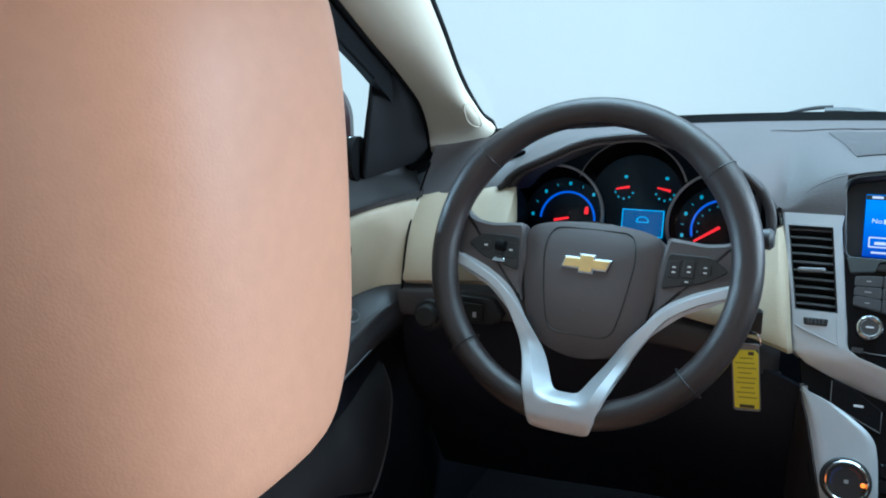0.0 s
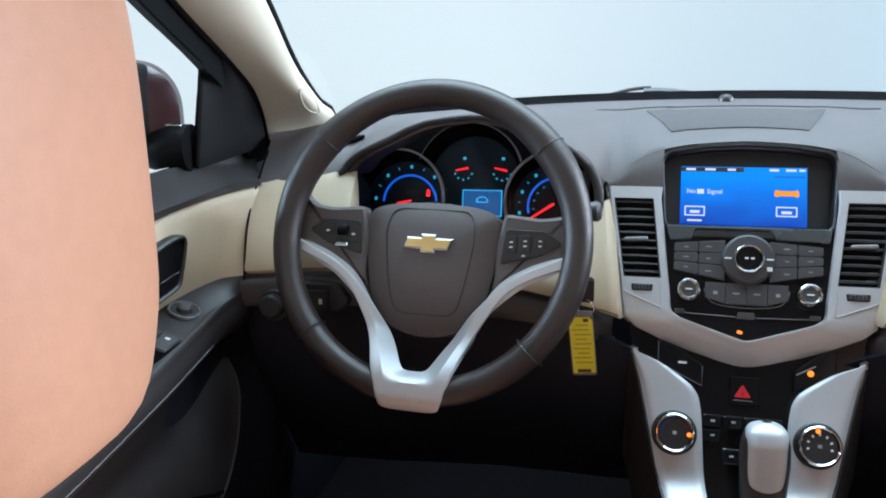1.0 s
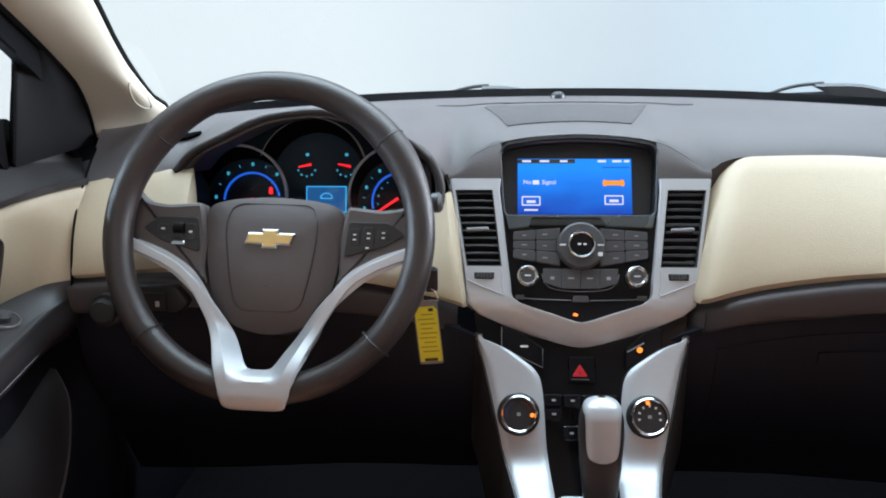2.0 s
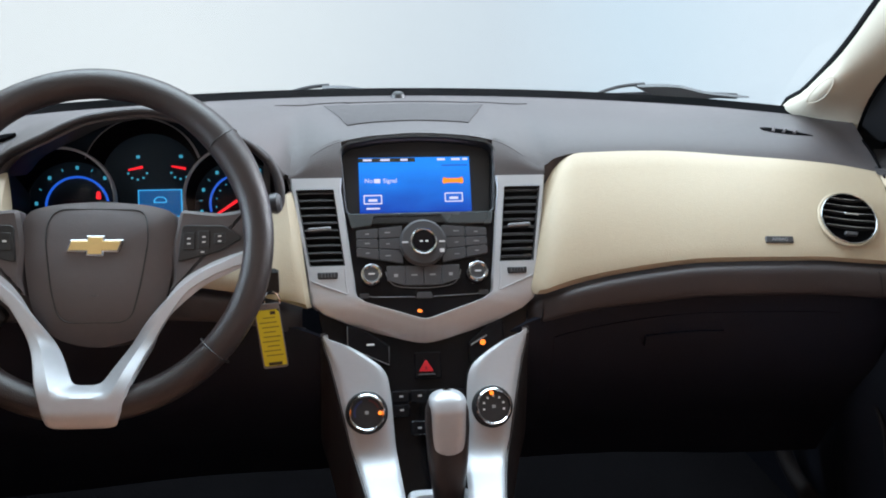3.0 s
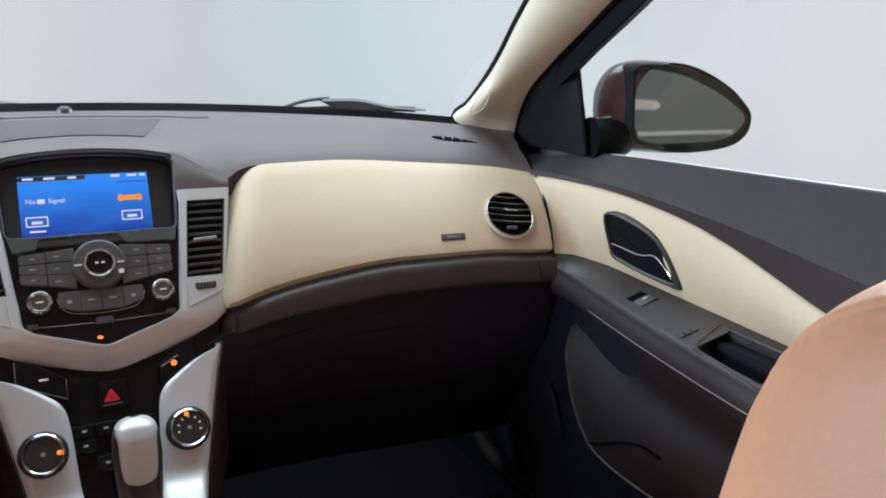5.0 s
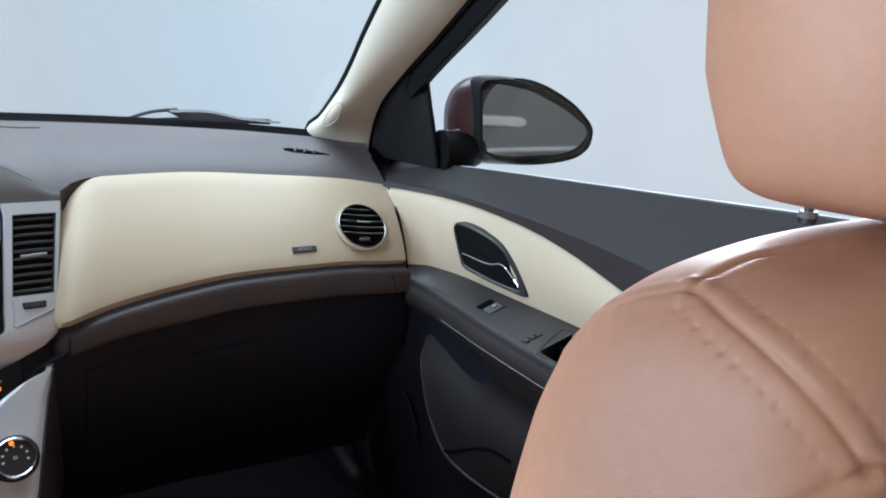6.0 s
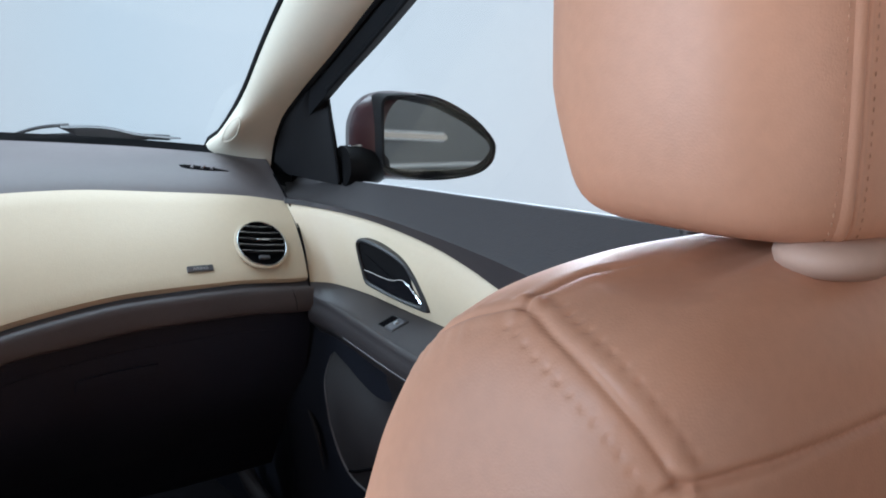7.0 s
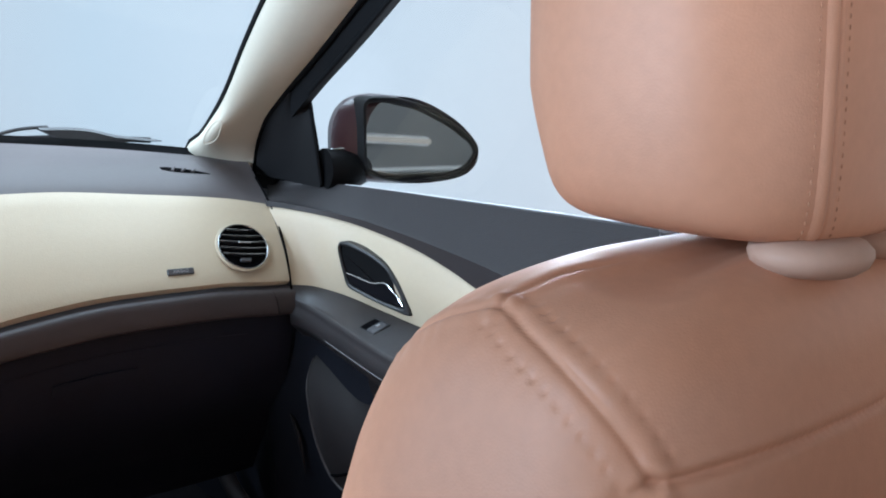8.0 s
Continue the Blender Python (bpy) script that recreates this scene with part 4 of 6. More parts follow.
# Grey slanted bar painted as a dim reflection on the glossy key.
part("mark", plate([(0.0585, 0.0800), (0.0795, 0.0915), (0.0788, 0.0932), (0.0578, 0.0817)], S, 0.002, 0.0003, -0.0005), BEZEL, k)
hz = part("warning_switch", plate(rounded([(-0.016, 0.040), (0.018, 0.040), (0.018, 0.074), (-0.016, 0.074)], 0.003), S, 0.01, 0.001, -0.006), PIANO, stack, "hazard warning switch with a red triangle")
part("triangle", plate(rounded([(-0.0115, 0.0490), (0.0085, 0.0490), (-0.0015, 0.0650)], 0.0025, 3), S, 0.002, 0.0005, -0.004), material("red_warning_lens", (0.55, 0.02, 0.03), 0.3), hz, "red warning triangle")
part("mark", plate(rounded([(-0.0028, 0.0522), (-0.0002, 0.0522), (-0.0015, 0.0562)], 0.0006, 2), S, 0.001, 0.0002, -0.0035), BLACK, hz)
part("slot", plate(rounded([(-0.013, 0.0445), (0.011, 0.0445), (0.009, 0.0465), (-0.011, 0.0465)], 0.0008, 2), S, 0.002, 0.0003, -0.0045), KEYCAP, hz)
for i in range(2):
    for j in range(4):
        if i == 1 and j in (1, 2):
            continue
        x0 = -0.047 + 0.0236 * j
        k = panel_key([(x0, 0.0105 - 0.017 * i), (x0 + 0.0228, 0.0105 - 0.017 * i), (x0 + 0.0228, 0.0265 - 0.017 * i), (x0, 0.0265 - 0.017 * i)])
        bar(x0 + 0.012, 0.019 - 0.017 * i, 0.005, 0.0026, DIM_PRINT, k, S, -0.0022)
for j in range(2):
    x0 = -0.024 + 0.026 * j
    k = panel_key([(x0, -0.030), (x0 + 0.022, -0.030), (x0 + 0.022, -0.012), (x0, -0.012)])
    bar(x0 + 0.011, -0.021, 0.005, 0.0026, DIM_PRINT, k, S, -0.0022)

# silver cheeks with the heater dials
IN_EDGE = [(-0.20, 0.036), (-0.104, 0.040), (-0.035, 0.045), (0.021, 0.0485), (0.044, 0.0520), (0.056, 0.0585), (0.068, 0.0730), (0.085, 0.1000), (0.099, 0.130)]
OUT_EDGE = [(-0.20, 0.072), (-0.101, 0.088), (0.017, 0.112), (0.060, 0.122), (0.099, 0.132)]


def bent(x, v, w):
    """A point of the cheek: it follows the stack and bends forward to lie beside the gear lever."""
    t = max(0.0, -0.040 - v)
    if t <= 0:
        return S @ Vector((x, v, w))
    p = S @ Vector((x, -0.040, w))
    k, ramp = min(t, 0.04), 0.04
    y = -0.482 * k - (1.39 - 0.482) * k * k / (2 * ramp) - 1.39 * (t - k)
    z = -0.876 * k + (0.876 - 0.25) * k * k / (2 * ramp) - 0.25 * (t - k)
    return Vector((x * (1 - 1.05 * t), p.y + y, p.z + z))


for s in (-1, 1):
    def cheek_skin(u, v, s=s):
        vv = -0.20 + 0.299 * v
        a, b = interp(vv, IN_EDGE), interp(vv, OUT_EDGE)
        x = a + (b - a) * u
        edge = min(u, 1 - u) * 6
        return bent(s * x, vv, 0.006 - 0.004 * (1 - min(edge, 1)) ** 2)
    part("silver_cheek", sheet(cheek_skin, 16, 60, 0.006 * s), SILVER, stack, "satin silver side panel")
    def side_skin(u, v, s=s):
        vv = -0.20 + 0.302 * v
        b = interp(min(vv, 0.099), OUT_EDGE) + 0.002 + max(0, vv - 0.099) * 0.35
        p = bent(s * (b + 0.006 * u), vv, 0.003)
        return (p.x, p.y + 0.02 * u, p.z - 0.16 * u)
    part("side_wall", sheet(side_skin, 4, 40, 0.006 * s), BROWN, stack)
    c = (s * 0.0795, 0.001)
    dial = thing("heater_dial", S @ Vector((c[0], c[1], 0.006)), "round heater dial with a chrome ring and amber mark" if s > 0 else "round heater dial with red and blue temperature scale", "dial", "heater dials")
    part("skirt", disc(0.0265, S, 0.006, 0.002, 0.009, 40, c), BLACK, dial)
    part("ring", hoop(0.0228, 0.0198, S, 0.018, 0.0012, 0.0215, 40, c), CHROME, dial, "chrome grip ring")
    part("cap", disc(0.0200, S, 0.012, 0.001, 0.0190, 32, c), BLACK, dial)
    bar(c[0], c[1], 0.0045, 0.0040, DIM_PRINT, dial, S, 0.0186)
    spot = (c[0] + 0.0165, c[1] - 0.001) if s < 0 else (c[0] - 0.002, c[1] + 0.0165)
    part("lamp", disc(0.0026, S, 0.004, 0.0006, 0.0215, 12, spot), AMBER_GLOW, dial, "amber position light")
    if s < 0:
        part("scale", hoop(0.0165, 0.0138, S, 0.001, 0.0002, 0.0196, 14, c, a0=110, a1=200), material("blue_scale", (0.012, 0.022, 0.075), 0.5), dial)
        part("scale", hoop(0.0165, 0.0138, S, 0.001, 0.0002, 0.0196, 14, c, a0=20, a1=80), material("red_scale", (0.075, 0.014, 0.014), 0.5), dial)
    else:
        for q in range(7):
            a = radians(195 - 35 * q)
            part("mark", plate([(-0.0010, -0.0014), (0.0010, -0.0014), (0.0013, 0.0014), (-0.0013, 0.0014)], at(S, c[0] + 0.0130 * math.cos(a), c[1] + 0.0130 * math.sin(a), 0.0190, math.degrees(a) - 90), 0.0006, 0.0001, 0.0006), PALE, dial)

# ---- tunnel and gear lever ----
tunnel = thing("centre_tunnel", (0, 0.45, 0.30), "dark console tunnel between the front seats", "console")
def tun(u, v):
    a = math.pi * u
    y = 0.66 - 0.75 * v
    z = 0.500 - 0.03 * v
    return (0.105 * math.copysign(abs(math.cos(a)) ** 0.35, math.cos(a)), y, 0.30 + (z - 0.30) * abs(math.sin(a)) ** 0.35)
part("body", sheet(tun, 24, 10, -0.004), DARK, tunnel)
part("lever_plate", plate(rounded([(-0.034, -0.125), (0.034, -0.125), (0.034, 0.045), (-0.034, 0.045)], 0.01), Matrix.Translation((0.008, 0.585, 0.512)) @ Matrix.Rotation(radians(9), 4, "X"), 0.02, 0.002, 0.0), PIANO, tunnel, "glossy black lever plate")
part("plate_frame", ring_plate(rounded([(-0.040, -0.13), (0.040, -0.13), (0.040, 0.05), (-0.040, 0.05)], 0.012), rounded([(-0.032, -0.12), (0.032, -0.12), (0.032, 0.035), (-0.032, 0.035)], 0.01), Matrix.Translation((0.008, 0.585, 0.512)) @ Matrix.Rotation(radians(9), 4, "X"), 0.02, 0.003, 0.004), SILVER, tunnel)

lever = thing("gear_lever", (0.016, 0.60, 0.48), "silver-faced automatic gear lever on a chrome stalk", "gear lever")
G = plane_frame((0.0155, 0.600, 0.542), 12) @ Matrix.Diagonal((0.93, 1.0, 0.95, 1.0))
def grip_ring(v, wide, deep, shift=0.0):
    return [G @ Vector((wide * math.copysign(abs(math.cos(a)) ** 0.7, math.cos(a)), v, shift + deep * math.copysign(abs(math.sin(a)) ** 0.7, math.sin(a)))) for a in [2 * math.pi * i / 28 for i in range(28)]]
bm = bmesh.new()
rings(bm, [grip_ring(*q) for q in ((-0.022, 0.018, 0.016), (0.0, 0.021, 0.019), (0.04, 0.026, 0.022), (0.08, 0.0285, 0.024), (0.100, 0.0275, 0.024), (0.110, 0.0245, 0.0215), (0.117, 0.0185, 0.0165), (0.121, 0.0110, 0.0100), (0.1225, 0.004, 0.004))])
part("grip", bm, WHEEL, lever, "dark brown leather grip")
GRIP = [(-0.022, 0.018, 0.016), (0.0, 0.021, 0.019), (0.04, 0.026, 0.022), (0.08, 0.0285, 0.024), (0.100, 0.0275, 0.024), (0.110, 0.0245, 0.0215), (0.117, 0.0185, 0.0165), (0.121, 0.0110, 0.0100), (0.1225, 0.004, 0.004)]
def grip_face(u, v):
    vv = 0.051 + 0.0718 * v
    wide, deep = interp(vv, GRIP)
    spread = radians(interp(vv, [(0.051, 5), (0.0535, 22), (0.058, 33), (0.066, 38), (0.095, 44), (0.105, 52), (0.111, 85), (0.118, 150), (0.1228, 179)]))
    a = math.pi / 2 + spread * (u - 0.5) * 2
    c, q = math.cos(a), math.sin(a)
    lift = 0.0012 * (1 - abs(2 * u - 1) ** 6)
    return G @ Vector(((wide + lift) * math.copysign(abs(c) ** 0.7, c), vv + (0.0010 if vv > 0.112 else 0), (deep + lift) * math.copysign(abs(q) ** 0.7, q)))
part("face", sheet(grip_face, 28, 44), SILVER, lever, "satin silver face")
part("collar", tube([G @ Vector((0, v, 0)) for v in (-0.040, -0.034, -0.022)], [0.0155, 0.0165, 0.0155], 24), CHROME, lever, "chrome collar")
part("stalk", tube([G @ Vector((0, v, 0)) for v in (-0.085, -0.04)], 0.010, 16), CHROME, lever)


# ---- instrument cluster ----
K = plane_frame((-0.372, 0.868, 0.880), 17.5)
cluster = thing("instrument_cluster", (-0.37, 0.87, 0.86), "black instrument cluster with blue lit dials and red needles", "instrument cluster")
# hooded cowl: from the lip of the pad inwards to the dial face
def cowl(u, v):
    x = -0.536 + 0.356 * u
    y, z = interp(x, LIP)
    q = (x + 0.366) / 0.186
    return (x - 0.012 * q * v, y - 0.006 + 0.085 * v, z - 0.002 - 0.015 * v * (1 - 0.2 * q * q))
part("cowl", sheet(cowl, 50, 6, 0.006), BROWN, cluster, "dark brown hood over the dials")
def lip_bead():
    pts = []
    for k in range(61):
        x = -0.536 + 0.356 * k / 60
        y, z = interp(x, LIP)
        pts.append((x, y - 0.006, z - 0.0035))
    return pts
part("cowl_edge", tube(lip_bead(), 0.0045, 10), BROWN, cluster)
part("backing", plate(rounded([(-0.195, -0.10), (0.210, -0.10), (0.205, 0.02), (0.14, 0.06), (0.06, 0.088), (-0.06, 0.088), (-0.12, 0.06), (-0.190, 0.02)], 0.02), K, 0.01, 0.001, -0.050), DIAL_FACE, cluster)
lens = part("lens", plate(rounded([(-0.170, -0.10), (0.172, -0.10), (0.166, 0.02), (0.11, 0.05), (0.06, 0.074), (-0.06, 0.074), (-0.11, 0.05), (-0.166, 0.02)], 0.02), K, 0.002, 0.0004, 0.012), LENS, cluster, "clear curved lens over the dials")
lens.visible_shadow = False
# sides of the binnacle
for s in (-1, 1):
    def side(u, v, s=s):
        p = K @ Vector((s * (0.166 - 0.004 * u), 0.012 - 0.11 * v, 0.035 - 0.085 * u))
        return p
    cu = -0.087 if s < 0 else 0.121
    arc = [K @ Vector((cu + s * 0.0690 * math.cos(radians(a)), -0.033 + 0.0690 * math.sin(radians(a)), 0.070)) for a in range(-40, 73, 6)]
    part("binnacle_rim", tube(arc, 0.0065, 12), BROWN, cluster, "rounded dark rim of the dial housing")
    part("binnacle_side", sheet(side, 4, 6, 0.008 * s), BROWN, cluster)
DIALS = [(-0.106, -0.034, 0.0735), (0.127, -0.034, 0.0735), (0.002, -0.001, 0.0785)]
for i, (x, y, r) in enumerate(DIALS):
    d = part("dial_bezel", hoop(r, r - 0.0035, K, 0.008, 0.0012, 0.004 - 0.004 * (i == 2), 56, (x, y), a0=-30 if i < 2 else 18, a1=210 if i < 2 else 162), SILVER, cluster, "thin satin dial rim")
    def cone(u, v, x=x, y=y, r=r, i=i):
        a = radians((-35 if i < 2 else 15) + (250 if i < 2 else 150) * u)
        rr = r - 0.003 - 0.008 * v
        return K @ Vector((x * (1 - 0.03 * v) + rr * math.cos(a), y - 0.004 * v + rr * math.sin(a), 0.002 - 0.046 * v))
    part("dial_wall", sheet(cone, 40, 3, 0.001), OPENING_SHADE, d)
F = at(K, 0.005, 0.012, -0.0475)
for cx, cy, a0, a1 in ((-0.104, -0.050, 0, 178), (0.118, -0.050, 55, 195)):
    part("light_arc", hoop(0.0432, 0.0400, F, 0.001, 0.0002, 0.0006, 40, (cx, cy), a0=a0, a1=a1), BLUE_GLOW, cluster, "glowing blue arc")
    for q in range(9):
        a = radians(a0 + 4 + (a1 - a0 - 8) * q / 8)
        c, s_ = math.cos(a), math.sin(a)
        m = at(F, cx + 0.0545 * c, cy + 0.0545 * s_, 0.0004)
        if q % 2 == 0:
            part("numeral_bar", plate(rounded([(-0.0022, -0.0026), (0.0022, -0.0026), (0.0022, 0.0026), (-0.0022, 0.0026)], 0.001, 2), m, 0.0008, 0.0002, 0.0004), CYAN_GLOW, cluster)
        else:
            part("tick", plate([(-0.0006, -0.002), (0.0006, -0.002), (0.0006, 0.002), (-0.0006, 0.002)], at(m, 0, 0, 0, math.degrees(a) - 90), 0.0008, 0.0002, 0.0004), CYAN_GLOW, cluster)
    if cx > 0:
        for q in range(7):
            a = radians(a0 + 8 + (a1 - a0 - 16) * q / 6)
            part("tick", plate([(-0.0010, -0.0010), (0.0010, -0.0010), (0.0010, 0.0010), (-0.0010, 0.0010)], at(F, cx + 0.0335 * math.cos(a), cy + 0.0335 * math.sin(a), 0.0004), 0.0008, 0.0002, 0.0004), CYAN_GLOW, cluster)
for x0, y0, x1, y1 in ((0.082, -0.068, 0.115, -0.046), (-0.100, -0.047, -0.122, -0.052)):
    p, q = F @ Vector((x0, y0, 0.006)), F @ Vector((x1, y1, 0.006))
    part("needle", tube([p, q], [0.0016, 0.0024], 8), RED_GLOW, cluster, "lit red needle")
part("warning_light", plate(rounded([(-0.079, -0.040), (-0.072, -0.040), (-0.073, -0.029), (-0.078, -0.029)], 0.002, 2), F, 0.001, 0.0002, 0.0008), RED_GLOW, cluster)
for gx, tilt in ((-0.022, 22), (0.0365, -22)):
    gy = 0.002
    part("needle", tube([F @ Vector((gx - 0.011, gy - 0.011 * math.tan(radians(tilt)) * 0.5, 0.005)), F @ Vector((gx + 0.008, gy + 0.008 * math.tan(radians(tilt)) * 0.5, 0.005))], [0.0012, 0.002], 8), RED_GLOW, cluster)
    for q in range(5):
        a = radians(200 + 35 * q)
        part("tick", plate([(-0.0014, -0.0014), (0.0014, -0.0014), (0.0014, 0.0014), (-0.0014, 0.0014)], at(F, gx + 0.0135 * math.cos(a), gy - 0.002 + 0.0135 * math.sin(a), 0.0), 0.0008, 0.0002, 0.0006), CYAN_GLOW, cluster)
    part("tick", plate(rounded([(-0.0026, -0.0022), (0.0026, -0.0022), (0.0026, 0.0022), (-0.0026, 0.0022)], 0.001, 2), at(F, gx + 0.001, gy + 0.0165), 0.0008, 0.0002, 0.0006), CYAN_GLOW, cluster)
lcd = part("lcd", plate([(-0.021, -0.066), (0.037, -0.066), (0.037, -0.029), (-0.021, -0.029)], F, 0.002, 0.0003, 0.001), LCD_GLOW, cluster, "small blue message display")
part("lcd_frame", ring_plate([(-0.022, -0.067), (0.038, -0.067), (0.038, -0.028), (-0.022, -0.028)], [(-0.0205, -0.0655), (0.0365, -0.0655), (0.0365, -0.0295), (-0.0205, -0.0295)], F, 0.002, 0.0002, 0.0015), LCD_EDGE, lcd)
part("car_mark", ring_plate(rounded([(-0.001, -0.047), (0.017, -0.047), (0.017, -0.042), (0.012, -0.038), (0.004, -0.038), (-0.001, -0.042)], 0.001, 2), rounded([(0.001, -0.0455), (0.0155, -0.0455), (0.0155, -0.0425), (0.0115, -0.0395), (0.0045, -0.0395), (0.001, -0.0425)], 0.001, 2), F, 0.001, 0.0002, 0.0018), LCD_EDGE, lcd)

# ---- steering wheel ----
W = plane_frame((-0.375, 0.653, 0.849), 23.5) @ Matrix.Rotation(radians(-1.5), 4, "Z")
wheel = thing("steering_wheel", W @ Vector((0, 0, 0)), "dark brown leather steering wheel with silver lower spokes", "steering wheel")
RW = 0.1795
WH = W @ Matrix.Translation((0.0008, -0.001, -0.013))  # the hub lies deeper than the rim


def rim_point(a, b):
    r = 0.0168 + 0.0025 * math.exp(-((math.degrees(a) % 360 - 38) / 16) ** 2) + 0.0025 * math.exp(-((math.degrees(a) % 360 - 142) / 16) ** 2)
    rr = RW + r * math.cos(b)
    return W @ Vector((rr * math.cos(a), rr * math.sin(a), r * 1.05 * math.sin(b)))


bm = bmesh.new()
rings(bm, [[rim_point(2 * math.pi * i / 120, 2 * math.pi * j / 20) for j in range(20)] for i in range(121)], cap0=False, cap1=False)
rim = part("rim", bm, WHEEL, wheel)
for a in (40, 140, 222, 318):
    ring_pts = [W @ Vector(((RW + 0.0196 * math.cos(b)) * math.cos(radians(a)), (RW + 0.0196 * math.cos(b)) * math.sin(radians(a)), 0.0204 * math.sin(b))) for b in [2 * math.pi * j / 20 for j in range(20)]]
    part("seam", tube(ring_pts, 0.0009, 5, True), BLACK, rim)
HUB = [(-0.083, 0.038), (-0.052, 0.047), (0, 0.0505), (0.052, 0.047), (0.083, 0.038), (0.084, 0.010), (0.079, -0.035), (0.0695, -0.078), (0.046, -0.105), (0, -0.117), (-0.046, -0.105), (-0.0695, -0.078), (-0.079, -0.035), (-0.084, 0.010)]
hub = part("airbag_cover", pillow(rounded(HUB, 0.022, 4), WH, 0.016, -0.012, 9, 3.0, depth=0.05, centre=(0, -0.02)), HUBMAT, wheel, "dark brown grained airbag cover")
SHAPE = rounded([(-0.050, 0.0405), (0.050, 0.0405), (0.056, 0.010), (0.0475, -0.050), (0.038, -0.087), (-0.038, -0.087), (-0.0475, -0.050), (-0.056, 0.010)], 0.016, 5)
def dome(x, y):
    # height of the cover at a point
    c = Vector((0, -0.02))
    best = 0
    q = Vector((x, y)) - c
    for i in range(len(HUB)):
        a, b = Vector(HUB[i]) - c, Vector(HUB[(i + 1) % len(HUB)]) - c
        den = a.x * b.y - a.y * b.x
        s1, s2 = (q.x * b.y - q.y * b.x) / den, (a.x * q.y - a.y * q.x) / den
        if s1 >= -1e-6 and s2 >= -1e-6:
            best = s1 + s2
    return -0.012 + 0.016 * (1 - min(best, 1) ** 3.0)
part("cover_groove", tube([WH @ Vector((p.x, p.y, dome(p.x, p.y) + 0.0003)) for p in SHAPE], 0.0008, 5, True), BLACK, hub)
BOW = [(x * 0.91, y * 0.95) for x, y in ((-0.034, -0.010), (-0.0105, -0.010), (-0.0105, -0.0145), (0.0105, -0.0145), (0.0105, -0.010), (0.028, -0.010), (0.034, 0.005), (0.0115, 0.005), (0.0115, 0.0095), (-0.0100, 0.0095), (-0.0100, 0.005), (-0.029, 0.005))]
badge = part("badge", plate(BOW, WH, 0.006, 0.0012, 0.0075), DULL_CHROME, hub, "gold badge with a chrome edge")
part("badge_face", plate(inset([Vector(p) for p in BOW], 0.0021), WH, 0.003, 0.0005, 0.0083), GOLD, badge)
part("small_mark", plate(rounded([(-0.004, -0.058), (0.004, -0.058), (0.004, -0.0565), (-0.004, -0.0565)], 0.0005, 2), WH, 0.003, 0.0002, 0.0045), KEYCAP, hub)
for s in (-1, 1):
    arm = [(s * 0.180, 0.064), (s * 0.168, 0.049), (s * 0.152, 0.040), (s * 0.130, 0.037), (s * 0.088, 0.041), (s * 0.080, 0.0), (s * 0.082, -0.040), (s * 0.076, -0.058), (s * 0.112, -0.036), (s * 0.174, -0.008)]
    if s > 0:
        arm = arm[::-1]
    sp = part("spoke", plate(rounded(arm, 0.006, 3), WH, 0.022, 0.004, -0.006), HUBMAT, wheel)
    pad = [(s * 0.159, 0.008), (s * 0.138, 0.0225), (s * 0.0910, 0.0225), (s * 0.0865, -0.0200), (s * 0.134, -0.0075)]
    if s > 0:
        pad = pad[::-1]
    pd = part("button_pad", plate(rounded(pad, 0.005, 3), WH, 0.008, 0.001, -0.0035), BLACK, sp, "black button pad")
    for bx, by, bw, bh in ((0.1155, 0.006, 0.013, 0.020), (0.099, 0.004, 0.013, 0.020), (0.1330, 0.007, 0.013, 0.012), (0.1145, -0.0085, 0.014, 0.005)):
        b = part("button", plate(rounded([(s * bx - bw / 2, by - bh / 2), (s * bx + bw / 2, by - bh / 2), (s * bx + bw / 2, by + bh / 2), (s * bx - bw / 2, by + bh / 2)], 0.002, 2), WH, 0.004, 0.0006, -0.0024), BLACK, pd)
        if s > 0:
            for q in ((-0.0030, 0.0028) if bh > 0.010 else (0.0,)):
                part("mark", plate([(s * bx - 0.0022, by + q - 0.0007), (s * bx + 0.0018, by + q - 0.0007), (s * bx + 0.0022, by + q + 0.0008), (s * bx - 0.0014, by + q + 0.0010)], WH, 0.001, 0.0001, -0.0020), PALE, pd)
        elif bw > 0.0125:
            part("mark", plate([(s * bx - 0.0022, by - 0.0010), (s * bx + 0.0022, by - 0.0010), (s * bx + 0.0022, by + 0.0012), (s * bx - 0.0022, by + 0.0012)], WH, 0.001, 0.0001, -0.0020), PALE, pd)
    if s < 0:
        part("roller", tube([WH @ Vector((s * 0.113 - 0.006, 0.008, -0.002)), WH @ Vector((s * 0.113 + 0.006, 0.008, -0.002))], 0.006, 14), RUBBER, pd)
        part("chrome_bar", plate(rounded([(s * 0.113 - 0.009, -0.0115), (s * 0.113 + 0.009, -0.0115), (s * 0.113 + 0.007, -0.007), (s * 0.113 - 0.007, -0.007)], 0.001, 2), WH, 0.003, 0.0006, -0.0005), CHROME, pd)


